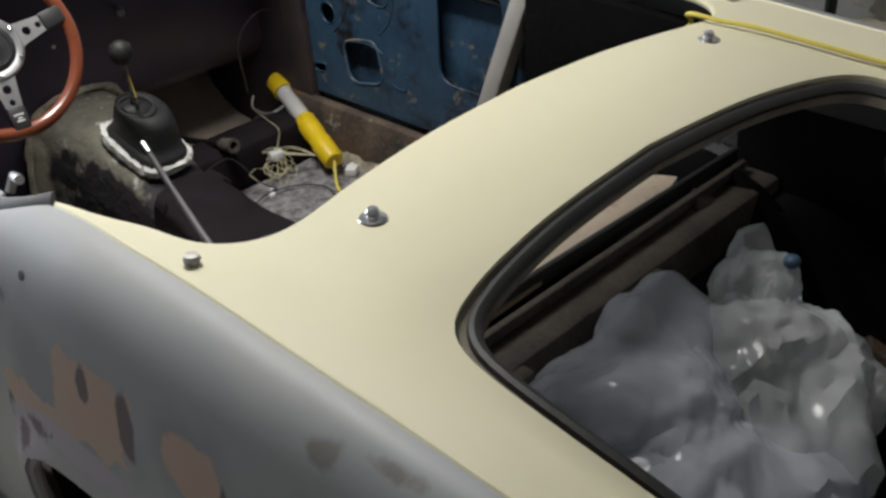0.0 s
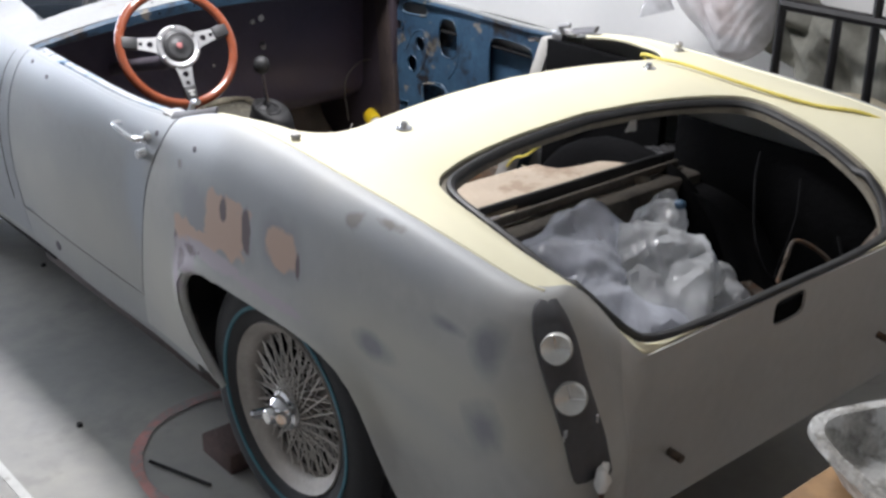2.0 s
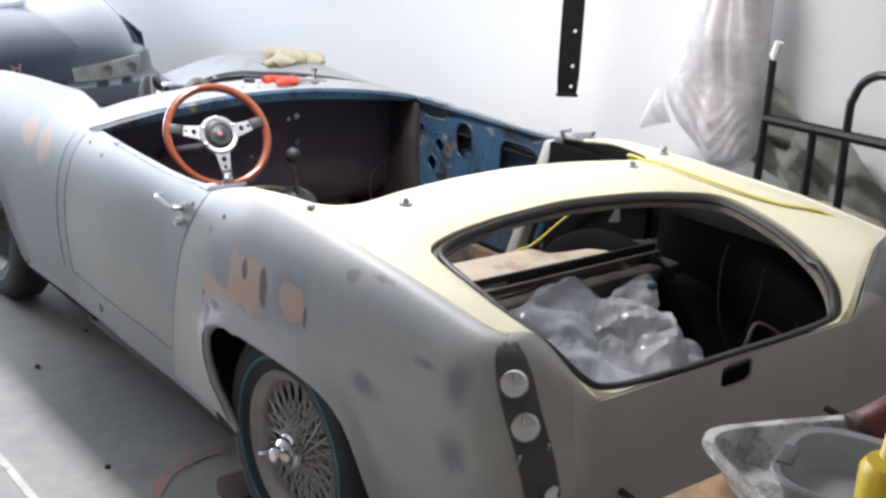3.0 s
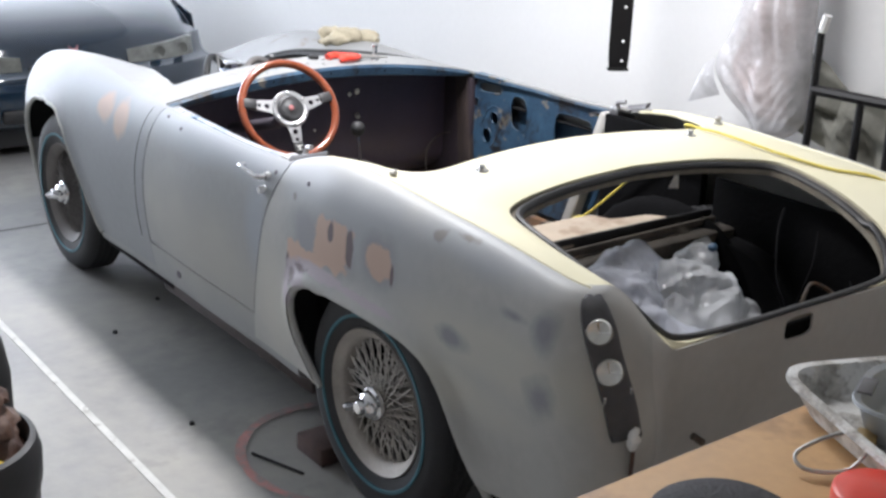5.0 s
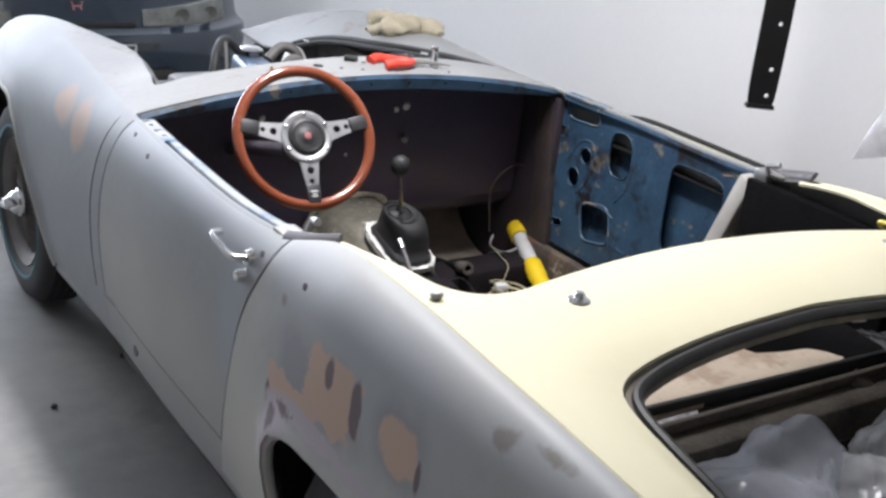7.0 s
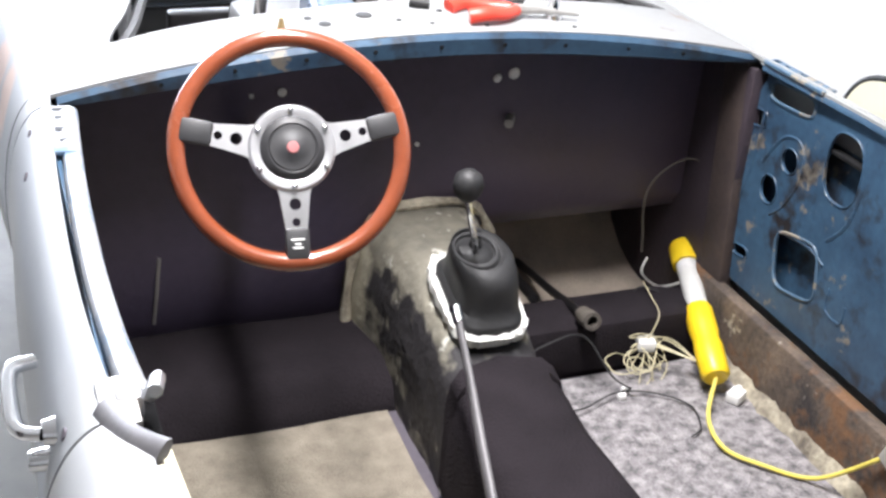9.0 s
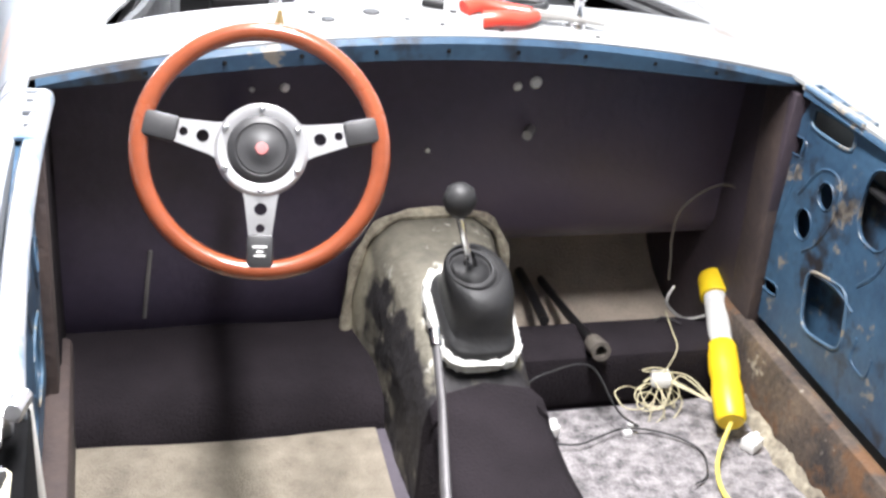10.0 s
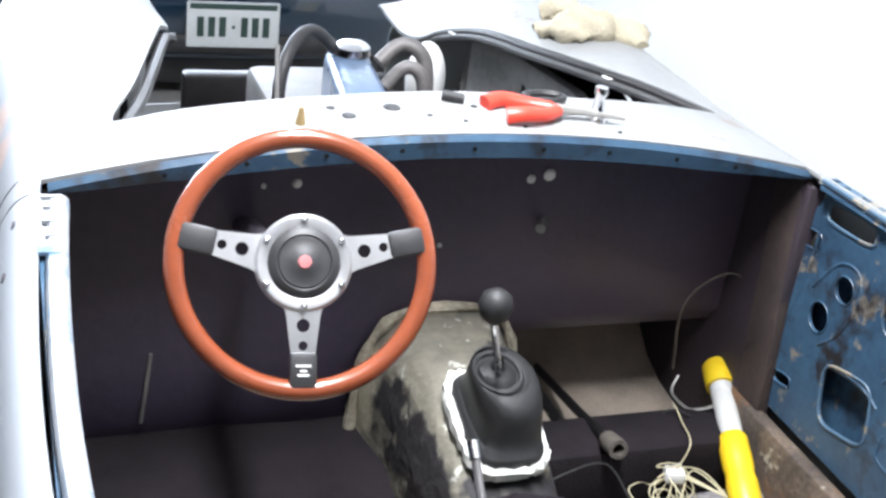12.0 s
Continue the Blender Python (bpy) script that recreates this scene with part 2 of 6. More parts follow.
    engine_blue=material("engine_blue", (0.10, 0.15, 0.24), 0.3, 0.3, 0.3, 18, 90, 0.05),
    black_metal=material("black_metal", (0.015, 0.014, 0.015), 0.42, 0.3, 0.3, 18, 90, 0.05),
    camo=material("mottled_cloth", (0.24, 0.235, 0.205), 0.9, 0.0, 0.4, 9, 60, 0.25, second=(0.14, 0.14, 0.12), spread=0.5),
)


# sanded primer: bluish shoulder, bare filler, dark and mauve rubbed patches
blotch(M["wing_l"], (0.345, 0.355, 0.365), [((-0.63, 0.10, 0.79), (0.14, 0.42, 0.07)), ((-0.64, 0.02, 0.70), (0.14, 0.26, 0.10)), ((-0.62, -0.40, 0.81), (0.12, 0.30, 0.045))], 0.5, 5.0, 0.45)
blotch(M["wing_l"], (0.45, 0.44, 0.39), [((-0.69, -0.56, 0.62), (0.10, 0.30, 0.06)), ((-0.69, -0.30, 0.50), (0.10, 0.25, 0.05)), ((-0.69, 0.40, 0.42), (0.10, 0.09, 0.14))], 0.7, 5.0, 0.5)
blotch(M["wing_l"], (0.27, 0.275, 0.285), [((-0.68, 0.16, 0.650), (0.06, 0.15, 0.075)), ((-0.68, -0.105, 0.69), (0.06, 0.075, 0.058))], 0.6, 12.0, 0.35)
blotch(M["wing_l"], (0.50, 0.355, 0.275), [((-0.68, 0.098, 0.672), (0.12, 0.086, 0.062)), ((-0.68, 0.272, 0.590), (0.12, 0.040, 0.042)), ((-0.68, 0.20, 0.600), (0.12, 0.070, 0.026))], 0.62, 30.0, 0.09, True)
blotch(M["wing_l"], (0.50, 0.355, 0.275), [((-0.68, -0.107, 0.690), (0.07, 0.054, 0.040))], 0.55, 24.0, 0.10)
blotch(M["wing_l"], (0.135, 0.10, 0.105), [((-0.68, 0.104, 0.702), (0.05, 0.013, 0.026)), ((-0.68, 0.016, 0.688), (0.05, 0.016, 0.046)), ((-0.68, 0.312, 0.56), (0.05, 0.010, 0.03)), ((-0.68, -0.160, 0.676), (0.05, 0.008, 0.028))], 0.45, 40.0, 0.15)
blotch(M["wing_l"], (0.42, 0.37, 0.40), [((-0.69, 0.268, 0.548), (0.06, 0.055, 0.036)), ((-0.69, 0.15, 0.584), (0.06, 0.11, 0.017)), ((-0.69, 0.312, 0.50), (0.06, 0.024, 0.05)), ((-0.69, -0.06, 0.582), (0.06, 0.12, 0.010))], 0.6, 40.0, 0.2)
blotch(M["wing_l"], (0.16, 0.12, 0.13), [((-0.69, 0.24, 0.572), (0.06, 0.030, 0.010)), ((-0.69, 0.285, 0.535), (0.06, 0.016, 0.022))], 1.3, 70.0, 0.3)
blotch(M["wing_l"], (0.235, 0.24, 0.255), [((-0.69, -0.385, 0.610), (0.06, 0.048, 0.020)), ((-0.67, -0.57, 0.722), (0.06, 0.032, 0.010)), ((-0.665, -0.655, 0.715), (0.06, 0.030, 0.034)), ((-0.68, -0.66, 0.580), (0.06, 0.036, 0.038))], 0.7, 18.0, 0.55)
blotch(M["wing_l"], (0.22, 0.21, 0.19), [((-0.65, -0.30, 0.805), (0.06, 0.020, 0.014)), ((-0.62, -0.375, 0.822), (0.06, 0.030, 0.006)), ((-0.66, 0.30, 0.74), (0.05, 0.012, 0.010))], 1.1, 40.0, 0.35)
blotch(M["fwing_l"], (0.28, 0.30, 0.325), [((-0.62, 1.7, 0.78), (0.14, 0.35, 0.09))], 0.6, 5.0, 0.5)
blotch(M["fwing_l"], (0.43, 0.30, 0.235), [((-0.65, 1.56, 0.715), (0.08, 0.058, 0.045)), ((-0.65, 1.43, 0.70), (0.08, 0.050, 0.058))], 0.5, 18.0, 0.25)
blotch(M["primer"], (0.325, 0.32, 0.29), [((-0.68, 0.85, 0.45), (0.10, 0.35, 0.14))], 0.8, 4.0, 0.5)
blotch(M["primer"], (0.28, 0.30, 0.325), [((-0.64, 0.80, 0.76), (0.10, 0.45, 0.05)), ((-0.66, 0.50, 0.60), (0.10, 0.05, 0.12))], 0.7, 5.0, 0.5)
# paler soft patch on the bulkhead's right: veiling light put into its colour
blotch(M["bulkhead"], (0.095, 0.074, 0.104), [((0.33, 1.40, 0.50), (0.28, 0.3, 0.15))], 0.6, 5.0, 0.6)
wear(M["cowl"], (0.20, 0.17, 0.14), 0.66, 8.0, 60.0)
wear(M["blue"], (0.20, 0.18, 0.15), 0.665, 12.0, 80.0)
wear(M["blue"], (0.020, 0.018, 0.020), 0.60, 5.0, 45.0, 0.06)
wear(M["rail"], (0.16, 0.24, 0.34), 0.56, 9.0, 50.0, 0.08)
wear(M["rub"], (0.25, 0.225, 0.18), 0.56, 14.0, 90.0)
wear(M["rust"], (0.15, 0.078, 0.038), 0.61, 8.0, 50.0, 0.06)
wear(M["rust"], (0.30, 0.27, 0.22), 0.66, 9.0, 60.0)
wear(M["tunnel"], (0.42, 0.41, 0.36), 0.64, 20.0, 90.0)
blotch(M["tunnel"], (0.020, 0.018, 0.020), [((-0.10, 0.98, 0.30), (0.085, 0.22, 0.15)), ((0.0, 0.85, 0.36), (0.3, 0.16, 0.10)), ((-0.12, 1.18, 0.32), (0.06, 0.13, 0.11)), ((-0.085, 1.12, 0.37), (0.045, 0.20, 0.10)), ((0.03, 0.93, 0.37), (0.12, 0.05, 0.06)), ((0.16, 1.15, 0.33), (0.07, 0.40, 0.13))], 1.0, 18.0, 0.12)
blotch(M["tunnel"], (0.40, 0.37, 0.28), [((-0.115, 1.33, 0.33), (0.06, 0.04, 0.16)), ((-0.02, 1.36, 0.53), (0.14, 0.05, 0.04))], 0.9, 22.0, 0.2)
wear(M["ply"], (0.30, 0.17, 0.075), 0.60, 7.0, 40.0, 0.10)
wear(M["tray"], (0.74, 0.73, 0.70), 0.52, 16.0, 60.0, 0.05)
wear(M["board"], (0.24, 0.18, 0.13), 0.60, 14.0, 60.0, 0.08)
wear(M["floor"], (0.34, 0.33, 0.30), 0.54, 1.6, 14.0, 0.15)
wear(M["floor"], (0.20, 0.195, 0.19), 0.70, 3.0, 22.0, 0.12)
wear(M["pink"], (0.27, 0.262, 0.25), 0.50, 14.0, 60.0, 0.10)
wear(M["line"], (0.34, 0.33, 0.31), 0.60, 18.0, 90.0, 0.05)


def plastic_film(name, color, clear, size, relief):
    m = bpy.data.materials.new(name)
    m.use_nodes = True
    n, l = m.node_tree.nodes, m.node_tree.links
    n.remove(n["Principled BSDF"])
    out = n["Material Output"]
    dif, tra, cle, glo = n.new("ShaderNodeBsdfDiffuse"), n.new("ShaderNodeBsdfTranslucent"), n.new("ShaderNodeBsdfTransparent"), n.new("ShaderNodeBsdfGlossy")
    for s in (dif, tra):
        s.inputs["Color"].default_value = (*color, 1)
    glo.inputs["Roughness"].default_value = 0.20
    a, b, c = n.new("ShaderNodeMixShader"), n.new("ShaderNodeMixShader"), n.new("ShaderNodeMixShader")
    a.inputs[0].default_value, b.inputs[0].default_value = 0.45, clear
    l.new(dif.outputs[0], a.inputs[1]), l.new(tra.outputs[0], a.inputs[2])
    l.new(a.outputs[0], b.inputs[1]), l.new(cle.outputs[0], b.inputs[2])
    fr = n.new("ShaderNodeFresnel")
    fr.inputs[0].default_value = 1.5
    soften = n.new("ShaderNodeMath")
    soften.operation, soften.inputs[1].default_value = "MULTIPLY", 0.65
    l.new(fr.outputs[0], soften.inputs[0]), l.new(soften.outputs[0], c.inputs[0]), l.new(b.outputs[0], c.inputs[1]), l.new(glo.outputs[0], c.inputs[2])
    tc, nz, bp = n.new("ShaderNodeTexCoord"), n.new("ShaderNodeTexNoise"), n.new("ShaderNodeBump")
    nz.noise_type = "RIDGED_MULTIFRACTAL"
    nz.inputs["Scale"].default_value, nz.inputs["Detail"].default_value, nz.inputs["Distortion"].default_value = size, 2, 0.8
    bp.inputs["Strength"].default_value, bp.inputs["Distance"].default_value = relief, 0.02
    l.new(tc.outputs["Object"], nz.inputs["Vector"]), l.new(nz.outputs[0], bp.inputs["Height"])
    for s in (dif, tra, glo, fr):
        l.new(bp.outputs[0], s.inputs["Normal"])
    milky = n.new("ShaderNodeTexNoise")
    milky.inputs["Scale"].default_value, milky.inputs["Detail"].default_value = size * 0.6, 3
    span = n.new("ShaderNodeMapRange")
    span.inputs["From Min"].default_value, span.inputs["From Max"].default_value = 0.35, 0.65
    span.inputs["To Min"].default_value, span.inputs["To Max"].default_value = clear * 0.7, clear * 1.35
    l.new(tc.outputs["Object"], milky.inputs["Vector"]), l.new(milky.outputs[0], span.inputs[0]), l.new(span.outputs[0], b.inputs[0])
    l.new(c.outputs[0], out.inputs[0])
    return m


M["film"] = plastic_film("plastic_film", (0.78, 0.81, 0.90), 0.42, 9, 0.25)
M["film_thin"] = plastic_film("thin_plastic_film", (0.88, 0.90, 0.92), 0.50, 12, 0.30)
M["film_bag"] = plastic_film("plastic_bag_film", (0.86, 0.86, 0.88), 0.36, 25, 0.25)


# ---- mesh helpers ----
def finish(bm, name, smooth=True, angle=40):
    me = bpy.data.meshes.new(name)
    bmesh.ops.recalc_face_normals(bm, faces=bm.faces[:])
    if smooth:
        for f in bm.faces:
            f.smooth = True
        lim = radians(angle)
        for e in bm.edges:
            if len(e.link_faces) == 2 and e.calc_face_angle(0) > lim:
                e.smooth = False
    bm.to_mesh(me)
    bm.free()
    return me


def part(name, shape, mat, parent=None, label="", smooth=True, angle=40):
    """Links a bmesh or mesh as one object, under its thing."""
    me = shape if isinstance(shape, bpy.types.Mesh) else finish(shape, name, smooth, angle)
    me.materials.clear()
    me.materials.append(M[mat] if isinstance(mat, str) else mat)
    ob = new(name, me)
    if parent is not None:
        ob.parent = parent
    if label:
        ob["label"] = label
    return ob


def thing(name, label, category, group="", at=(0, 0, 0), kind=""):
    ob = new(name)
    ob.location = at
    ob.empty_display_size = 0.05
    return tagged(ob, label, category, group, kind)


def spline(pts, n=8, closed=False):
    """Catmull-Rom through points of any dimension."""
    p = [np.array(q, float) for q in pts]
    out, m = [], len(p)
    for i in range(m if closed else m - 1):
        a, b, c, d = (p[(i + k) % m] if closed else p[min(max(i + k, 0), m - 1)] for k in (-1, 0, 1, 2))
        for t in np.linspace(0, 1, n, endpoint=False):
            out.append(0.5 * (2 * b + (c - a) * t + (2 * a - 5 * b + 4 * c - d) * t * t + (3 * b - a - 3 * c + d) * t ** 3))
    if not closed:
        out.append(p[-1])
    return out


def table(*pairs):
    """A smooth function through (y, value) pairs in rising order."""
    ys, vs = np.array(pairs, float).T
    grad = np.gradient(vs, ys)

    def at(y):
        y = min(max(y, ys[0]), ys[-1])
        i = min(max(int(np.searchsorted(ys, y)) - 1, 0), len(ys) - 2)
        h = ys[i + 1] - ys[i]
        t = (y - ys[i]) / h
        return float((1 + 2 * t) * (1 - t) ** 2 * vs[i] + t * (1 - t) ** 2 * h * grad[i] + t * t * (3 - 2 * t) * vs[i + 1] + t * t * (t - 1) * h * grad[i + 1])

    return at


def add_grid(bm, rows, closed=False):
    vs = [[bm.verts.new(p) for p in r] for r in rows]
    n = len(vs[0])
    for a, b in zip(vs, vs[1:]):
        for i in range(n if closed else n - 1):
            bm.faces.new((a[i], a[(i + 1) % n], b[(i + 1) % n], b[i]))
    return vs


def add_tube(bm, pts, r, sides=8, closed=False, caps=True, flat=1.0):
    """A tube along points; r a number or a function of the share of the way."""
    P = [Vector(p) for p in pts]
    n = len(P)
    up, rows = None, []
    for i, p in enumerate(P):
        a, b = (P[(i - 1) % n], P[(i + 1) % n]) if closed else (P[max(i - 1, 0)], P[min(i + 1, n - 1)])
        d = (b - a).normalized()
        if up is None:
            up = d.orthogonal().normalized()
        up = (up - d * up.dot(d)).normalized()
        side = d.cross(up)
        k = r(i / max(1, n - 1)) if callable(r) else r
        rows.append([p + k * (math.cos(q) * up + flat * math.sin(q) * side) for q in (2 * math.pi * j / sides for j in range(sides))])
    if closed:
        rows.append(rows[0])
    vs = add_grid(bm, rows, closed=True)
    if closed:
        bmesh.ops.remove_doubles(bm, verts=[v for r_ in (vs[0], vs[-1]) for v in r_], dist=1e-6)
    elif caps:
        bm.faces.new(vs[0]), bm.faces.new(list(reversed(vs[-1])))
    return bm


def tube(pts, r, sides=8, closed=False, flat=1.0):
    return add_tube(bmesh.new(), pts, r, sides, closed, True, flat)


def add_lathe(bm, prof, m=None, sides=32):
    """Turns (radius, height) pairs round z, placed by the matrix m."""
    m = m or Matrix()
    rows = [[m @ Vector((r * math.cos(q), r * math.sin(q), z)) for q in (2 * math.pi * j / sides for j in range(sides))] for r, z in prof]
    add_grid(bm, rows, closed=True)
    return bm


def lathe(prof, m=None, sides=32):
    return add_lathe(bmesh.new(), prof, m, sides)


def add_box(bm, m, sx, sy, sz, bevel=0.0, seg=2):
    r = bmesh.ops.create_cube(bm, size=1, matrix=m @ Matrix.Diagonal((sx, sy, sz, 1)))
    if bevel:
        es = list({e for v in r["verts"] for e in v.link_edges})
        bmesh.ops.bevel(bm, geom=es, offset=bevel, segments=seg, affect="EDGES", profile=0.5)
    return bm


def box(x, y, z, sx, sy, sz, bevel=0.004, rx=0, ry=0, rz=0, seg=2):
    return add_box(bmesh.new(), pose(x, y, z, rx, ry, rz), sx, sy, sz, bevel, seg)


def prism(outline, lo, hi, axis="z"):
    """A closed block over a plane outline; the outline's two coordinates are (x, y) or, along x, (y, z)."""
    bm = bmesh.new()
    at = (lambda a, b, c: (a, b, c)) if axis == "z" else (lambda a, b, c: (c, a, b))
    bot, top = [bm.verts.new(at(a, b, lo)) for a, b in outline], [bm.verts.new(at(a, b, hi)) for a, b in outline]
    n = len(bot)
    for i in range(n):
        bm.faces.new((bot[i], bot[(i + 1) % n], top[(i + 1) % n], top[i]))
    bm.faces.new(list(reversed(bot))), bm.faces.new(top)
    return bm


def carve(bm, cutters, thick=0.006, name="panel", angle=40):
    """Gives a sheet its thickness and cuts openings through it. Returns a mesh."""
    ob = new("blank", finish(bm, name))
    if thick:
        s = ob.modifiers.new("thick", "SOLIDIFY")
        s.thickness, s.offset = thick, 0
    tools = []
    for c in cutters:
        t = new("tool", finish(c, "tool", smooth=False))
        d = ob.modifiers.new("cut", "BOOLEAN")
        d.operation, d.object, d.solver = "DIFFERENCE", t, "EXACT"
        tools.append(t)
    bpy.context.view_layer.update()
    me = bpy.data.meshes.new_from_object(ob.evaluated_get(bpy.context.evaluated_depsgraph_get()))
    for o in (ob, *tools):
        bpy.data.objects.remove(o)
    bm = bmesh.new()
    bm.from_mesh(me)
    return finish(bm, name, True, angle)


def mirrored(outline):
    """A right-hand half outline from centre to centre, closed with its left half."""
    return outline + [(-x, y) for x, y in reversed(outline[1:-1])]


def folds(bm, amount, freq, seed=0):
    """Sharp straight creases, as in film and stiff cloth: crossed triangle waves along a few directions."""
    rng = random.Random(seed)
    dirs = [(Vector((rng.uniform(-1, 1), rng.uniform(-1, 1), rng.uniform(-1, 1))).normalized() * freq * rng.uniform(0.6, 1.5), rng.random()) for _ in range(5)]
    bm.normal_update()
    move = []
    for v in bm.verts:
        warp = v.co + 0.55 / freq * Vector((noise.noise(v.co * freq * 0.9), noise.noise(v.co * freq * 0.9 + Vector((7, 3, 1))), noise.noise(v.co * freq * 0.9 + Vector((2, 8, 5)))))
        k = sum(abs(2 * ((warp.dot(d) + ph) % 1) - 1) * max(0.0, 0.5 + noise.noise(v.co * freq * 0.6 + d)) for d, ph in dirs)
        move.append((v, v.normal * amount * (k - 1.1)))
    for v, d in move:
        v.co += d
    return bm


def crumple(bm, amount, freq, seed=0, ridge=True):
    for v in bm.verts:
        p = v.co * freq + Vector((seed, seed * 1.7, -seed))
        k = (1 - 2 * abs(noise.noise(p))) if ridge else noise.noise(p)
        k += 0.5 * ((1 - 2 * abs(noise.noise(p * 2.3))) if ridge else noise.noise(p * 2.3))
        v.co += v.normal * amount * k
    return bm


def ball(x, y, z, rx, ry, rz, sub=3):
    bm = bmesh.new()
    bmesh.ops.create_icosphere(bm, subdivisions=sub, radius=1, matrix=pose(x, y, z) @ Matrix.Diagonal((rx, ry, rz, 1)))
    return bm

# ---- the garage ----
def structure(name, bm, mat, label, smooth=False):
    return tagged(part(name, bm, mat, None, smooth=smooth), label, name.split("_")[0], kind="structure")


X_WALL, Y_BACK, X_LEFT, Y_DOOR, H_CEIL = 1.32, -4.2, -5.3, 6.8, 2.55
structure("ground", box(0, 30, -0.33, 160, 160, 0.3, 0), "drive", "pale concrete drive outside the garage")
structure("floor", box((X_WALL + X_LEFT) / 2, (Y_DOOR + Y_BACK) / 2, -0.09, X_WALL - X_LEFT + 0.3, Y_DOOR - Y_BACK, 0.18, 0), "floor", "smooth grey concrete garage floor with stains")
structure("wall_right", box(X_WALL + 0.06, 1.3, 1.3, 0.12, 11.3, 2.6, 0), "wall", "plain white painted garage wall")
structure("wall_back", box((X_WALL + X_LEFT) / 2, Y_BACK - 0.06, 1.3, X_WALL - X_LEFT, 0.12, 2.6, 0), "wall", "plain white painted garage wall")
structure("wall_left", box(X_LEFT - 0.06, 1.3, 1.3, 0.12, 11.3, 2.6, 0), "wall", "plain white painted garage wall")
structure("wall_front", carve(box((X_WALL + X_LEFT) / 2, Y_DOOR + 0.06, 1.3, X_WALL - X_LEFT + 0.2, 0.12, 2.6, 0), [box(-0.75, Y_DOOR, 1.14, 4.0, 1, 2.3, 0)], 0, "wall_front"), "wall", "plain white painted wall round the open garage door")
structure("ceiling", box((X_WALL + X_LEFT) / 2, 1.3, H_CEIL + 0.06, X_WALL - X_LEFT + 0.3, 11.4, 0.12, 0), "ceiling", "plain white painted garage ceiling")

# floor markings
structure("white_floor_line", box(-1.04, 0.2, 0.001, 0.022, 6.4, 0.003, 0), "line", "thin white painted line on the concrete floor")
structure("floor_joint", box(-2.0, 2.585, 0.0005, 6.5, 0.012, 0.002, 0), "joint", "narrow dark joint across the concrete floor")


def ribbon(pts, half, z):
    bm, P = bmesh.new(), [Vector((*p, z)) for p in pts]
    rows = []
    for i, p in enumerate(P):
        d = (P[min(i + 1, len(P) - 1)] - P[max(i - 1, 0)]).normalized()
        w = half * (0.8 + 0.5 * noise.noise(p * 9))
        rows.append([p + w * Vector((-d.y, d.x, 0)), p - w * Vector((-d.y, d.x, 0))])
    add_grid(bm, rows)
    return bm


structure("pink_paint_mark", ribbon(spline([(-0.40, 0.50), (-0.52, 0.545), (-0.66, 0.525), (-0.77, 0.43), (-0.815, 0.30), (-0.80, 0.17), (-0.74, 0.06)], 8), 0.018, 0.003), "pink", "faded pink spray-painted arc on the concrete floor")

# ---- the sports car: body form ----
XS = table((-0.45, 0.614), (-0.2, 0.606), (0.0, 0.600), (0.13, 0.596), (0.2, 0.590), (0.28, 0.586), (0.4, 0.600), (0.6, 0.612), (0.9, 0.612), (1.2, 0.597), (1.4, 0.58), (1.8, 0.555), (2.2, 0.535), (2.7, 0.52))
ZS = table((-0.80, 0.79), (-0.69, 0.802), (-0.45, 0.826), (-0.2, 0.838), (0.0, 0.846), (0.2, 0.842), (0.3, 0.828), (0.42, 0.797), (0.55, 0.786), (0.9, 0.785), (1.2, 0.784), (1.4, 0.784), (1.8, 0.800), (2.15, 0.792), (2.35, 0.765), (2.5, 0.715), (2.66, 0.60))
XM = table((-0.45, 0.688), (-0.1, 0.690), (0.2, 0.685), (0.5, 0.674), (0.9, 0.674), (1.2, 0.668), (1.6, 0.677), (2.05, 0.690), (2.3, 0.675))
DECK = table((-0.78, 0.632), (-0.745, 0.645), (-0.68, 0.668), (-0.57, 0.706), (-0.43, 0.757), (-0.3, 0.802), (-0.2, 0.832), (-0.1, 0.846), (0.0, 0.851), (0.3, 0.848))
NOSE = table((1.15, 0.838), (1.25, 0.851), (1.40, 0.855), (1.5, 0.832), (1.65, 0.775), (1.8, 0.70), (2.0, 0.63), (2.2, 0.56), (2.7, 0.48))
Z_MID, Y_TAIL, L_TAIL, Y_NOSE, L_NOSE = 0.56, -0.45, 0.292, 2.18, 0.45


def narrow(y):
    """How far the plan has drawn in towards the tail and the nose."""
    if y < Y_TAIL:
        return max(0.0, 1 - min(1, (Y_TAIL - y) / L_TAIL) ** 9) ** (1 / 9)
    if y > Y_NOSE:
        return max(0.0, 1 - min(1, (y - Y_NOSE) / L_NOSE) ** 2.8) ** (1 / 2.8)
    return 1.0


def top(x, y):
    """Height of the upper skin."""
    dip = 0.010 * min(1, max(0, x) / 0.36)
    x = abs(x)
    if y < 0.7:
        t = min(max((0.565 - x) / 0.17, 0), 1)
        return ZS(y) + (DECK(y) - ZS(y)) * t * t * (3 - 2 * t) - dip + 0.016 * max(0.0, 1 - (x / 0.5) ** 2) * min(1, max(0, (y + 0.45) / 0.35))
    return ZS(y) + (NOSE(y) - ZS(y)) * max(0.0, 1 - (x / XS(y)) ** 2) ** (1 + 1.2 * min(1, max(0, (y - 1.46) / 0.2)))


def tuck(x, y):
    """How far the upper edge of the tail is rolled forward beside the trunk."""
    k = min(max((abs(x) - 0.40) / 0.10, 0), 1)
    return 0.040 * k * k * (3 - 2 * k) * min(1, max(0, (Y_TAIL - y) / L_TAIL)) ** 4


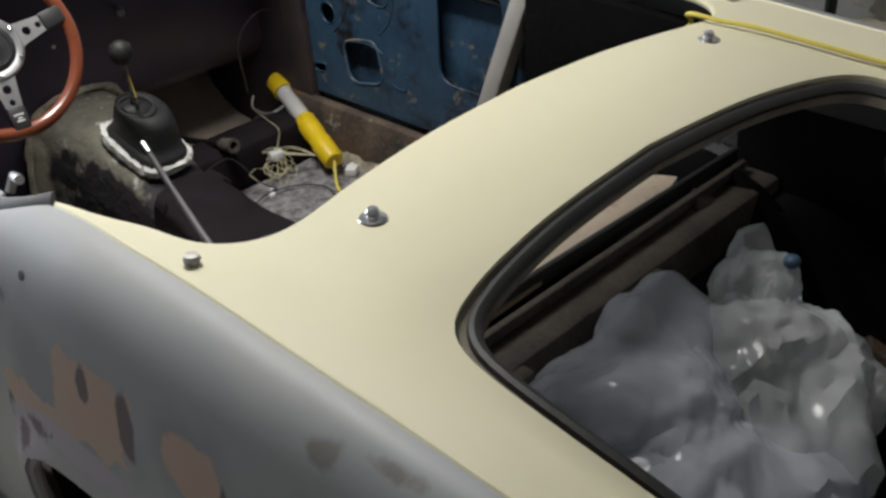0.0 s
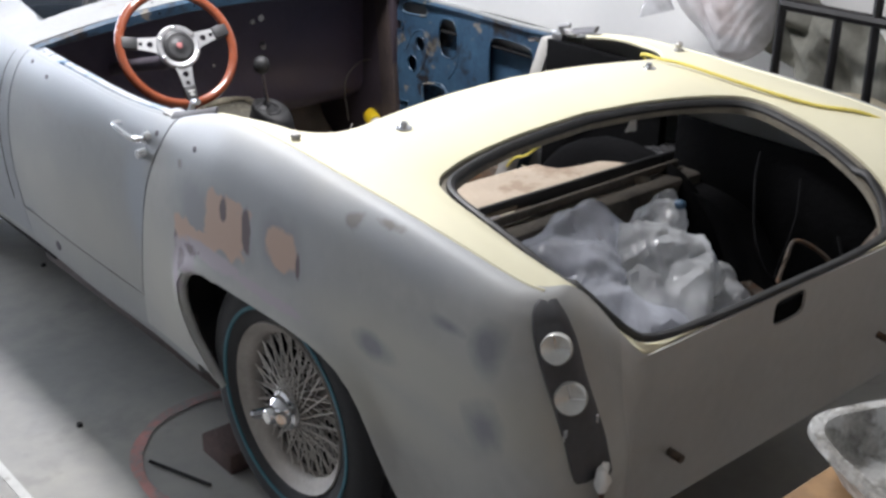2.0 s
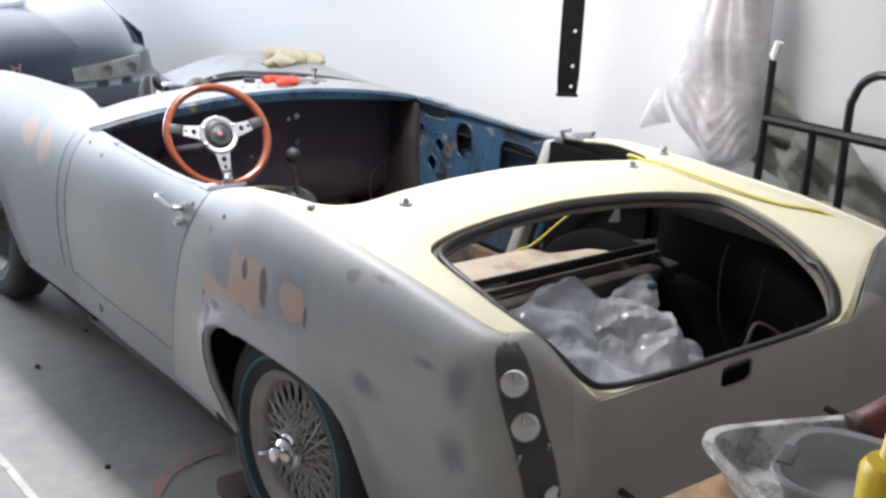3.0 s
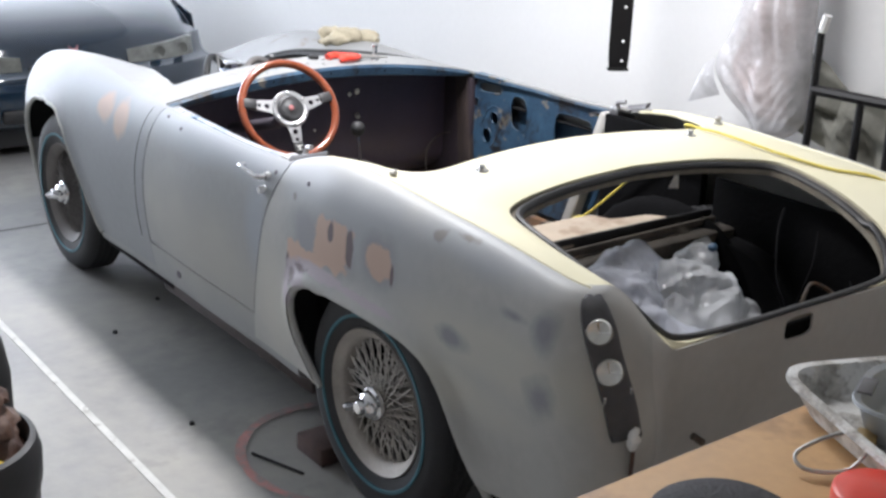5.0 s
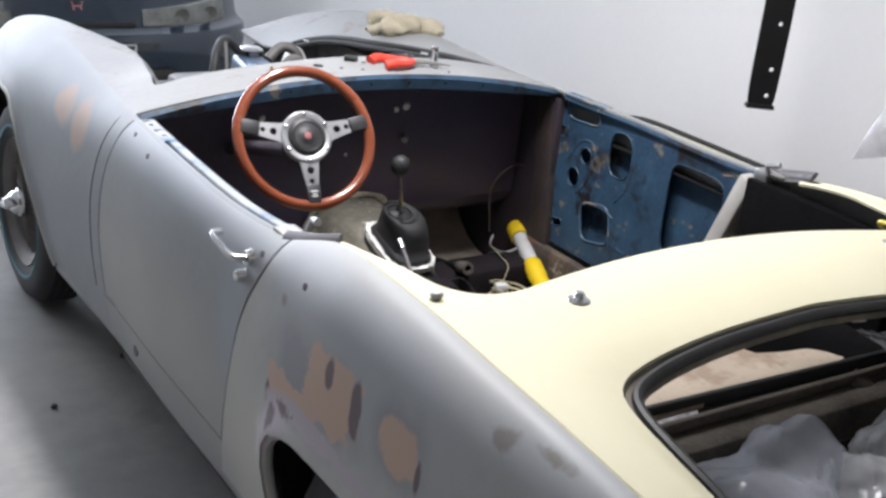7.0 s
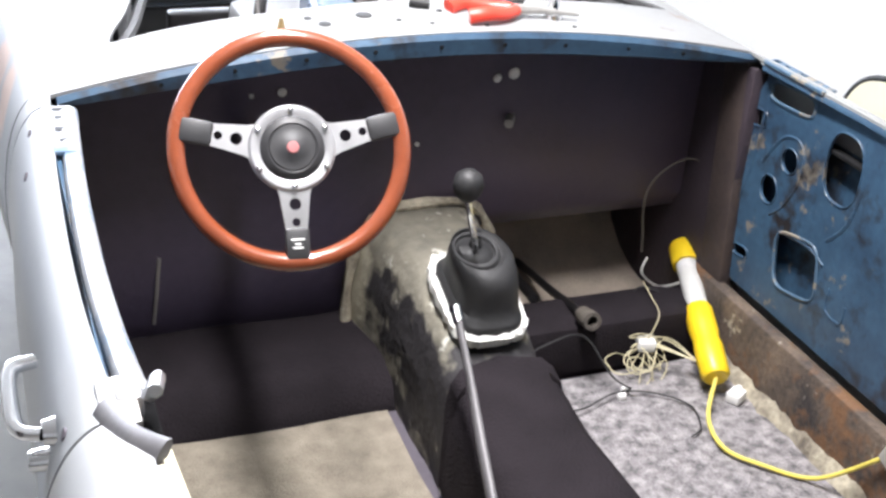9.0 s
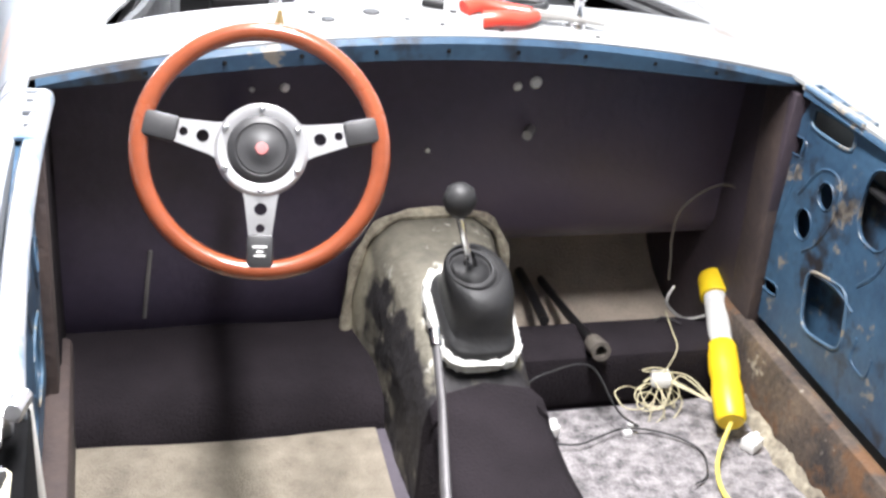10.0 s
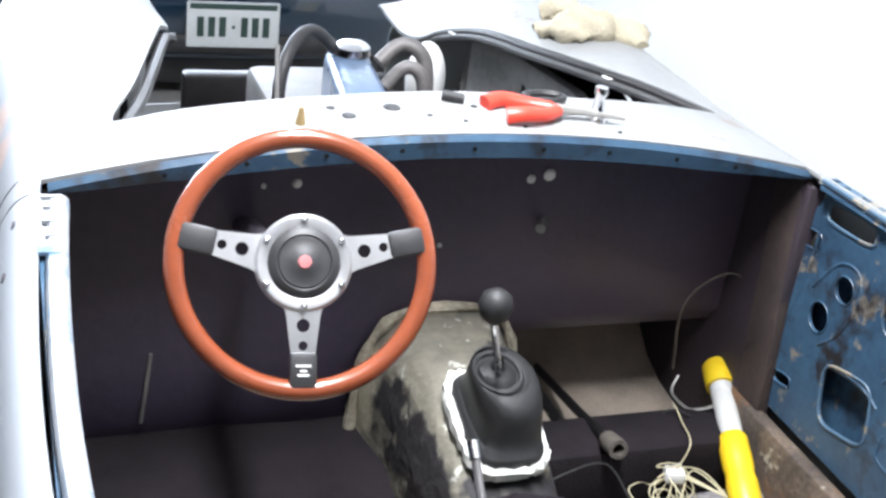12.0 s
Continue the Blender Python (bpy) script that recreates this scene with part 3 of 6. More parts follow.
def flank(y, v, side=-1, bottom=0.25, g=None):
    """The side skin: v runs from the shoulder (0) to the bottom edge (1)."""
    g = narrow(y) if g is None else g
    xs, xm = XS(y) * g, XM(y) * g
    zs = top(side * xs, y + (tuck(xs, y) if y < Y_TAIL else 0))
    mid = min(Z_MID, zs - 0.05)
    if v < 0.55:
        q = v / 0.55 * math.pi / 2
        front = min(1, max(0, (y - 0.15) / 0.35))
        x, z = xs + (xm - xs) * math.sin(q) ** (0.73 + 0.12 * front), mid + (zs - mid) * math.cos(q) ** (0.68 + 0.37 * front)
    else:
        z = mid + (bottom - mid) * (v - 0.55) / 0.45
        x = xm - 0.03 * g * ((mid - z) / 0.3) ** 2
    if y < Y_TAIL:
        # the wing ends stand out behind the tail panel, more so low down
        k = min(max((x - 0.40) / 0.18, 0), 1)
        y += tuck(xs, y) * max(0.0, 1 - v / 0.32) ** 2 - 0.10 * k * k * (3 - 2 * k) * min(1, (Y_TAIL - y) / 0.25) * min(max((0.79 - z) / 0.25, 0), 1)
    return Vector((side * x, y, z))


def tail_y(g):
    """The station at which the plan has drawn in to the share g of its width."""
    return Y_TAIL - L_TAIL * max(0.0, 1 - g ** 9) ** (1 / 9)


REAR_SHUT = table((0.2, 0.585), (0.33, 0.545), (0.5, 0.490), (0.66, 0.440), (0.77, 0.385), (0.9, 0.36))
FRONT_SHUT = table((0.2, 1.243), (0.34, 1.243), (0.52, 1.243), (0.7, 1.205), (0.785, 1.170), (0.9, 1.16))

# openings in plan
TRUNK = mirrored([tuple(p) for p in spline([(0, -0.205), (0.16, -0.211), (0.27, -0.220), (0.38, -0.238), (0.445, -0.265), (0.476, -0.32), (0.482, -0.43), (0.475, -0.54), (0.458, -0.635), (0.425, -0.697), (0.36, -0.730), (0.2, -0.741), (0, -0.744)], 4)])
COCKPIT_REAR = [tuple(p) for p in spline([(0, 0.012), (0.18, 0.008), (0.33, -0.006), (0.44, -0.020), (0.50, -0.002), (0.54, 0.045), (0.556, 0.12), (0.572, 0.20), (0.576, 0.32)], 5)]
BONNET_R = [tuple(p) for p in spline([(0, 1.36), (0.20, 1.363), (0.335, 1.392), (0.45, 1.428), (0.535, 1.445), (0.562, 1.455), (0.545, 1.50), (0.501, 1.591), (0.437, 1.707), (0.392, 1.872), (0.374, 1.986), (0.355, 2.107), (0.32, 2.225), (0.27, 2.32), (0.25, 2.75), (0.0, 2.76)], 5)]
BONNET_L = [tuple(p) for p in spline([(0, 1.36), (-0.17, 1.356), (-0.29, 1.362), (-0.41, 1.370), (-0.478, 1.366), (-0.492, 1.385), (-0.461, 1.496), (-0.415, 1.69), (-0.362, 1.962), (-0.340, 2.08), (-0.31, 2.22), (-0.30, 2.75), (0.0, 2.76)], 5)]
BONNET = BONNET_R + list(reversed(BONNET_L[1:-1]))


def arch(yc, half, z0, high, n=28):
    return [(yc + half * math.copysign(abs(math.cos(q)) ** 0.85, math.cos(q)), z0 + high * math.sin(q) ** 0.8) for q in (math.pi * i / n for i in range(n + 1))] + [(yc - half, -0.1), (yc + half, -0.1)]


def arch_through(points, n=28):
    """A wheel opening drawn freely: from the foot in front, over the top, to the foot behind."""
    line = [np.array(q) for q in spline(points, 12)]
    run = np.concatenate([[0], np.cumsum([np.linalg.norm(b - a) for a, b in zip(line, line[1:])])])
    out = [tuple(float(np.interp(run[-1] * i / n, run, [q[k] for q in line])) for k in (0, 1)) for i in range(n + 1)]
    return out + [(out[-1][0], -0.1), (out[0][0], -0.1)]


REAR_ARCH = arch_through([(0.195, 0.24), (0.228, 0.29), (0.282, 0.35), (0.308, 0.425), (0.295, 0.485), (0.252, 0.518), (0.19, 0.538), (0.06, 0.545), (-0.07, 0.549), (-0.16, 0.549), (-0.245, 0.541), (-0.305, 0.522), (-0.348, 0.488), (-0.385, 0.434), (-0.424, 0.366), (-0.468, 0.30), (-0.49, 0.24)])
FRONT_ARCH = arch_through([(2.405, 0.24), (2.40, 0.36), (2.37, 0.46), (2.31, 0.55), (2.22, 0.613), (2.11, 0.645), (2.0, 0.648), (1.915, 0.622), (1.855, 0.565), (1.80, 0.48), (1.74, 0.39), (1.695, 0.30), (1.66, 0.24)])


def flare(p, outline, side, high=0.016, reach=0.030):
    """Raises the skin to a rolled edge along a wheel opening."""
    near = 1.0
    for (y0, z0), (y1, z1) in zip(outline[1:27], outline[2:28]):
        k = min(1, max(0, ((p.y - y0) * (y1 - y0) + (p.z - z0) * (z1 - z0)) / ((y1 - y0) ** 2 + (z1 - z0) ** 2)))
        near = min(near, math.hypot(p.y - y0 - k * (y1 - y0), p.z - z0 - k * (z1 - z0)))
    p.x += side * high * math.exp(-(near / reach) ** 2)
    return p


car = thing("sports_car", "stripped two-seat roadster in grey primer with a cream rear deck", "car")

bevels = {}
for side, tag in ((-1, "left"), (1, "right")):
    # rear wing
    bm, rows = bmesh.new(), []
    for i in range(101):
        row = []
        for j in range(61):
            v = j / 60
            if i < 71:
                zz = flank(0.45, v, side).z
                y0 = REAR_SHUT(zz) - 0.0016
                y = y0 + (Y_TAIL - y0) * i / 70
            else:
                y = tail_y(math.cos((i - 70) / 30 * 1.30) ** (2 / 9))
            row.append(flare(flank(y, v, side, 0.25 + 0.07 * min(1, max(0, (-0.3 - y) / 0.3))), REAR_ARCH, side))
        rows.append(row)
    add_grid(bm, rows)
    part("rear_wing", carve(bm, [prism(REAR_ARCH, side * 0.35, side * 0.9, "x")], 0.006, "rear_wing"), "wing_l" if side < 0 else "primer", car, "grey primed wing with sanded filler patches" if side < 0 else "")
    # door skin
    bm, rows = bmesh.new(), []
    for i in range(33):
        row = []
        for j in range(37):
            v = j / 36 * 0.87
            zz = flank(0.8, v, side).z
            a, b = REAR_SHUT(zz) + 0.0016, FRONT_SHUT(zz) - 0.0025
            row.append(flank(a + (b - a) * i / 32, v, side))
        rows.append(row)
    add_grid(bm, rows)
    bevels[tag] = part("door", carve(bm, [], 0.006, "door"), "primer", car)
    # sill under the door
    bm, rows = bmesh.new(), []
    for i in range(25):
        y = 0.325 + 1.355 * i / 24
        rows.append([flank(y, 0.853 + 0.147 * j / 6, side, 0.225) for j in range(7)] + [Vector((side * 0.622, y, 0.214))])
    add_grid(bm, rows)
    part("sill", carve(bm, [], 0.005, "sill"), "primer", car)
    # front wing
    bm, rows = bmesh.new(), []
    for i in range(80):
        row = []
        for j in range(49):
            v = j / 48
            zz = flank(1.3, v, side).z
            y0 = FRONT_SHUT(zz) + 0.0025
            if i < 50:
                y = y0 + (Y_NOSE - y0) * i / 49
            else:
                y = Y_NOSE + L_NOSE * math.sin((i - 49) / 30 * math.pi / 2) ** (1 / 1.4)
            row.append(flare(flank(y, v, side, 0.25 + 0.05 * min(1, max(0, (y - 2.3) / 0.3))), FRONT_ARCH, side, 0.008))
        rows.append(row)
    add_grid(bm, rows)
    part("front_wing", carve(bm, [prism(FRONT_ARCH, side * 0.35, side * 0.9, "x"), box(0, 2.55, 0.65, 0.62, 0.8, 0.56, 0)], 0.006, "front_wing"), "fwing_l" if side < 0 else "primer", car)
    # rolled edges and dark liners of the arches
    for outline, yc, r in ((REAR_ARCH, -0.08, 0.37), (FRONT_ARCH, 2.04, 0.36)):
        pts = [Vector((side * 0.60, y, z)) for y, z in outline[:29]]
        rim = []
        for p in pts:
            best = min((flank(p.y, k / 60, side) for k in range(20, 61)), key=lambda q: abs(q.z - p.z))
            rim.append(best + Vector((side * 0.004, 0, 0)))
        part("wheel_arch_lip", tube(rim, 0.010, 8), "wing_l" if side < 0 else "primer", car)
        skip = 4 if yc > 1 else 0
        bm = bmesh.new()
        add_grid(bm, [[Vector((side * x, yc + (y - yc) * 1.02, z + 0.012)) for x in (0.655, 0.60, 0.52, 0.42)] for y, z in outline[skip:29]])
        bm.faces.new([bm.verts.new((side * 0.42, yc + (y - yc) * 1.02, z + 0.012)) for y, z in outline[skip:29]])
        part("wheel_arch_liner", bm, "tar", car)
    # bead along the seam of wing and deck
    part("seam_bead", tube([Vector((side * (XS(y) * narrow(y) - 0.002), y, top(side * XS(y), y) + 0.0015)) for y in np.linspace(0.27, -0.69, 50)], 0.0038, 6), "cream", car)

    # seam between the front wing and the scuttle side
    part("wing_seam", tube([flank(FRONT_SHUT(flank(1.3, k / 30).z) + 0.062, k / 30, side) + Vector((side * 0.002, 0, 0)) for k in range(3, 27)], 0.0022, 5), "tar", car)

# tail panel between the lamps
bm, rows = bmesh.new(), []
for i in range(81):
    s = i / 80 * 2 - 1
    g = math.cos(1.30) ** (2 / 9) * abs(s)
    rows.append([flank(tail_y(g), j / 24, -1 if s < 0 else 1, 0.32, g) for j in range(25)])
add_grid(bm, rows)
handle_hole = [(0.05 * math.copysign(abs(math.cos(q)) ** 0.5, math.cos(q)), 0.607 + 0.027 * math.copysign(abs(math.sin(q)) ** 0.5, math.sin(q))) for q in (2 * math.pi * i / 32 for i in range(32))]
hole = bmesh.new()
add_grid(hole, [[Vector((x, y, z)) for x, z in handle_hole] for y in (-0.9, -0.6)], closed=True)
hole.faces.new([v for v in hole.verts if v.co.y < -0.8]), hole.faces.new(list(reversed([v for v in hole.verts if v.co.y > -0.8])))
part("tail_panel", carve(bm, [hole], 0.006, "tail_panel"), "tail", car, "beige-grey primed tail with an empty handle hole")

# rear deck with trunk opening and cockpit edge
bm, rows = bmesh.new(), []
for i in range(91):
    y = 0.275 - 0.575 * i / 60 if i <= 60 else -0.30 - 0.438 * (i - 60) / 30
    w = XS(y) * narrow(y)
    rows.append([Vector((w * s, y + tuck(w * s, y), top(w * s, y + tuck(w * s, y)))) for s in np.sin(np.linspace(-math.pi / 2, math.pi / 2, 61))])
add_grid(bm, rows)
cock = COCKPIT_REAR + [(-x, y) for x, y in reversed(COCKPIT_REAR[1:])]
cock_cut = [(x, y) for x, y in reversed(COCKPIT_REAR)] + [(-x, y) for x, y in COCKPIT_REAR[1:]]
part("rear_deck", carve(bm, [prism(TRUNK, 0.4, 1.0), prism(cock_cut, 0.4, 1.0)], 0.006, "rear_deck"), "cream", car, "smooth cream painted deck round the open trunk")
bm = bmesh.new()
cx, cy = 0.0, -0.47
add_grid(bm, [[Vector((cx + (x - cx) * k, cy + (y - cy) * k, top(x, y) - d)) for x, y in TRUNK] for k, d in ((1.0, 0.003), (0.992, 0.010), (0.965, 0.014), (0.940, 0.016), (0.938, 0.030))], closed=True)
part("trunk_gutter", carve(bm, [], 0.003, "trunk_gutter", 60), "gutter", car, "grimy cream gutter inside the trunk edge")
part("trunk_seal", tube([(cx + (x - cx) * 0.955, cy + (y - cy) * (0.965 if y < -0.6 else 0.950), top(x, y) + (0.003 if y < -0.6 else -0.010)) for x, y in TRUNK], 0.010, 8, closed=True, flat=0.8), "rubber", car, "black rubber seal round the trunk opening")
part("cockpit_edge", tube([(x, y, top(x, y) - 0.004) for x, y in reversed(COCKPIT_REAR)] + [(-x, y, top(-x, y) - 0.004) for x, y in COCKPIT_REAR[1:]], 0.006, 6), "cream", car)

# scuttle and inner wing tops round the bonnet opening
bm, rows = bmesh.new(), []
for i in range(71):
    y = 1.213 + 0.967 * i / 45 if i <= 45 else Y_NOSE + L_NOSE * math.sin((i - 45) / 25 * math.pi / 2) ** (1 / 1.4)
    w = XS(y) * narrow(y)
    rows.append([Vector((w * s, y, top(w * s / max(narrow(y), 0.05), y))) for s in np.linspace(-1, 1, 61)])
add_grid(bm, rows)
part("scuttle", carve(bm, [prism(BONNET, 0.3, 1.1)], 0.006, "scuttle"), "cowl", car, "bare grey primed scuttle with open bonnet bay")
edge = [(x, y, top(x, y)) for x, y in BONNET if x > 0.05 and 1.40 < y < 2.3]
part("bonnet_seal", tube([(x * 0.985, y, z - 0.007) for x, y, z in edge], 0.009, 8), "rubber", car, "black gutter seal along the engine bay")
part("bonnet_gutter", tube([(x * 0.968, y, z - 0.019) for x, y, z in edge], 0.009, 8), "channel", car, "grimy grey gutter along the engine bay")
for k in (6, 15, 27):
    x, y, z = edge[k * (len(edge) - 1) // 30]
    part("gutter_clip", box(x * 0.962, y, z - 0.009, 0.012, 0.022, 0.004, 0.001, rz=18), "white", car)
part("bonnet_gutter", tube([(x * 0.97, y, top(x, y) - 0.022) for x, y in BONNET if x < -0.05 and 1.36 < y < 2.3], 0.010, 6), "channel", car)
bm, rows = bmesh.new(), []
for x in np.linspace(-0.588, 0.606, 61):
    z = top(min(x, 0.595), 1.213) - 0.004 * (x / 0.6) ** 2
    drop = 0.006 + 0.025 * (1 - (x / 0.62) ** 4)
    rows.append([Vector((x, 1.209, z + 0.002)), Vector((x, 1.203, z - 0.006)), Vector((x, 1.206, z - drop)), Vector((x, 1.223, z - drop - 0.006))])
add_grid(bm, rows)
part("dash_flange", carve(bm, [], 0.004, "dash_flange"), "blue", car, "scratched blue flange under the scuttle edge")

for x in (-0.44, -0.33, -0.22, -0.11, 0.0, 0.11, 0.22, 0.34, 0.45):
    part("flange_hole", lathe([(0.0001, 0.001), (0.0032, 0.001), (0.0038, 0)], pose(x, 1.2015, top(x, 1.213) - 0.017, 90, 0, 0), 8), "tar", car)

# ---- cockpit tub ----
def slab(name, mat, x, y, z, sx, sy, sz, bev=0.004, label="", **k):
    return part(name, box(x, y, z, sx, sy, sz, bev, **k), mat, car, label)


slab("floor_pan", "dark", 0, 0.93, 0.165, 1.15, 1.75, 0.03)
bm = bmesh.new()
add_grid(bm, [[Vector((x, y, z + 0.006 * noise.noise(Vector((x * 6, y * 6, 1))))) for x in np.linspace(-0.59, -0.03, 15)] for y, z in ((1.140, 0.170), (1.146, 0.19), (1.165, 0.225), (1.20, 0.245), (1.28, 0.250), (1.40, 0.245), (1.55, 0.28), (1.66, 0.38), (1.715, 0.54))])
part("footwell_carpet", carve(bm, [], 0.008, "footwell_carpet", 60), "black", car, "black carpet lining the footwell")
slab("cross_member", "black", 0.355, 1.205, 0.235, 0.48, 0.12, 0.12, 0.02)
slab("firewall", "dark", 0, 1.74, 0.37, 1.16, 0.03, 0.40)
slab("footwell_roof", "dark", 0, 1.565, 0.565, 1.10, 0.39, 0.02)
slab("footwell_side", "black", -0.595, 1.46, 0.47, 0.03, 0.54, 0.58)
slab("footwell_side", "kick", 0.615, 1.46, 0.47, 0.03, 0.54, 0.58)
slab("rear_bulkhead", "shade_black", 0, 0.10, 0.31, 1.1, 0.03, 0.26)
slab("inner_sill", "post", -0.585, 0.80, 0.235, 0.04, 0.95, 0.16, 0.01)
bm, rows = bmesh.new(), []
for i in range(60):
    y = 0.30 + 0.90 * i / 59
    c = Vector((0.582 + 0.008 * noise.noise(Vector((y * 25, 0, 0))), y, 0.196))
    w = 0.006 + 0.010 * abs(noise.noise(Vector((y * 40, 3, 0))))
    rows.append([c + Vector((-w, 0, -0.008)), c + Vector((-w * 0.5, 0, 0.008)), c + Vector((w, 0, 0.030))])
add_grid(bm, rows)
part("seam_filler", carve(bm, [], 0.004, "seam_filler", 60), "seam", car, "ragged pale filler along the sill")
slab("inner_sill", "rust", 0.60, 0.80, 0.245, 0.03, 0.95, 0.18, 0.008)
bm = bmesh.new()
add_grid(bm, [[Vector((x, y, z + 0.004 * noise.noise(Vector((x * 9, y * 9, 5))))) for x in np.linspace(0.12, 0.595, 13)] for y, z in ((1.21, 0.186), (1.30, 0.186), (1.40, 0.187), (1.48, 0.197), (1.54, 0.222), (1.59, 0.262), (1.63, 0.33))])
part("footwell_mat", carve(bm, [], 0.008, "footwell_mat", 60), "mat_tan", car, "dusty tan mat running up the toe board")

# gearbox tunnel
bm, rows = bmesh.new(), []
for y, w, h, c, pw in ((0.10, 0.095, 0.335, 0.025, 0.45), (0.60, 0.097, 0.345, 0.025, 0.45), (0.80, 0.094, 0.343, 0.025, 0.45), (0.90, 0.094, 0.362, 0.027, 0.45), (0.96, 0.096, 0.385, 0.032, 0.45), (1.02, 0.099, 0.422, 0.036, 0.45), (1.15, 0.105, 0.448, 0.04, 0.5), (1.22, 0.113, 0.458, 0.045, 0.55), (1.29, 0.128, 0.468, 0.048, 0.55), (1.36, 0.140, 0.475, 0.05, 0.55), (1.72, 0.15, 0.48, 0.05, 0.55)):
    rows.append([Vector((c + w * math.copysign(abs(math.cos(q)) ** pw, math.cos(q)), y, 0.17 + (h - 0.17) * abs(math.sin(q)) ** pw)) for q in (math.pi * k / 24 for k in range(25))])
add_grid(bm, rows)
bmesh.ops.subdivide_edges(bm, edges=bm.edges[:], cuts=2, use_grid_fill=True)
bmesh.ops.recalc_face_normals(bm, faces=bm.faces[:])
crumple(bm, 0.004, 14, 3, False)
part("gearbox_tunnel", bm, "tunnel", car, "dirty grey gearbox tunnel with flaking black paint")
bm, rows = bmesh.new(), []
for i in range(31):
    y = 0.12 + 0.82 * i / 30
    h = 0.359 + 0.055 * max(0, (y - 0.78) / 0.2) ** 1.3
    rows.append([Vector((0.025 + 1.06 * w * (0.098 - 0.012 * max(0, (y - 0.6) / 0.4)), y + 0.012 * noise.noise(Vector((w * 3, y, 2))) * (i == 30) - (0.035 * w * w if i > 28 else 0), z)) for w, z in ((-1.03, 0.20), (-1.02, h - 0.04), (-0.93, h - 0.010), (-0.75, h + 0.004), (0, h + 0.008), (0.75, h + 0.004), (0.93, h - 0.010), (1.02, h - 0.04), (1.03, 0.20))])
add_grid(bm, rows)
part("tunnel_carpet", carve(bm, [], 0.005, "tunnel_carpet", 60), "black", car, "black carpet over the rear of the tunnel")
for y, s in ((1.345, 0.93),):
    part("tunnel_flange", tube([(0.05 + 0.160 * s * math.copysign(abs(math.cos(q)) ** 0.55, math.cos(q)), y, 0.17 + 0.335 * s * abs(math.sin(q)) ** 0.55) for q in (math.pi * k / 24 for k in range(25))], lambda s: 0.0095 + 0.003 * math.sin(s * 40), 8), "seam", car, "lumpy tan sealed flange")


def ring_slab(cx, cy, cz, a, b, tilt, width, high, n=40, power=0.5):
    """A flat rounded frame lying on a slope."""
    bm, rows = bmesh.new(), []
    m = pose(cx, cy, cz, tilt, 0, 0)
    for q in (2 * math.pi * k / n for k in range(n)):
        c, s = math.copysign(abs(math.cos(q)) ** power, math.cos(q)), math.copysign(abs(math.sin(q)) ** power, math.sin(q))
        rows.append([m @ Vector((c * (a + d), s * (b + d), z)) for d, z in ((width, -0.01), (width, high), (width * 0.4, high * 1.5), (0, high), (0, -0.01))])
    add_grid(bm, rows + [rows[0]])
    bm.normal_update()
    return bm


part("boot_flange", crumple(ring_slab(0.037, 1.062, 0.447, 0.056, 0.090, 17, 0.011, 0.005, 140), 0.0055, 85, 2, False), "caulk", car, "ragged white sealant round the gear lever boot")
lever = part("gear_lever", tube([(0.025, 1.050, 0.525), (0.020, 1.045, 0.55), (-0.006, 1.018, 0.62), (-0.023, 0.999, 0.666)], 0.0055, 8), "chrome", car)
part("gear_knob", lathe([(0.0001, -0.026), (0.010, -0.025), (0.020, -0.015), (0.0245, 0.0), (0.020, 0.016), (0.010, 0.0235), (0.0001, 0.025)], pose(-0.023, 0.999, 0.685), 20), "rubber", lever, "black ball knob")
bm, rows = bmesh.new(), []
mb = pose(0.038, 1.062, 0.446, 14, 0, 0)
for rx, ry, z, back, dx in ((0.057, 0.090, -0.004, 0.0, 0.0), (0.057, 0.090, 0.010, 0.0, 0.0), (0.055, 0.087, 0.015, 0.001, 0.0), (0.051, 0.080, 0.020, 0.004, 0.003), (0.0495, 0.075, 0.034, 0.006, 0.004), (0.052, 0.073, 0.054, 0.008, 0.003), (0.053, 0.071, 0.070, 0.010, 0.001), (0.052, 0.066, 0.081, 0.013, -0.001), (0.048, 0.058, 0.088, 0.017, -0.004), (0.044, 0.050, 0.090, 0.019, -0.007),
                            (0.0415, 0.047, 0.084, 0.020, -0.010), (0.040, 0.045, 0.0835, 0.020, -0.010), (0.0385, 0.043, 0.089, 0.020, -0.011), (0.0355, 0.039, 0.091, 0.020, -0.011), (0.033, 0.036, 0.0905, 0.020, -0.012), (0.0315, 0.034, 0.085, 0.020, -0.012), (0.030, 0.032, 0.085, 0.020, -0.012), (0.026, 0.027, 0.091, 0.020, -0.013), (0.018, 0.019, 0.094, 0.020, -0.013), (0.011, 0.011, 0.099, 0.020, -0.014), (0.0085, 0.0085, 0.112, 0.018, -0.016), (0.006, 0.006, 0.118, 0.017, -0.017)):
    pw = 0.5 + 0.5 * min(1, max(0, (z - 0.03) / 0.05))
    rows.append([mb @ Vector((dx + rx * math.copysign(abs(math.cos(q)) ** pw, math.cos(q)), ry * math.copysign(abs(math.sin(q)) ** pw, math.sin(q)) + back, z)) for q in (2 * math.pi * i / 40 for i in range(40))])
add_grid(bm, rows, closed=True)
part("lever_boot", bm, "rubber", lever, "moulded black rubber boot")
brake = part("hand_brake", tube([(-0.072, 0.885, 0.528), (-0.074, 0.82, 0.470), (-0.090, 0.72, 0.415), (-0.108, 0.60, 0.355), (-0.115, 0.50, 0.30)], lambda s: 0.0065 if s < 0.45 else 0.0085, 10, flat=0.8), "gun", car, "worn grey hand brake lever with chrome button")
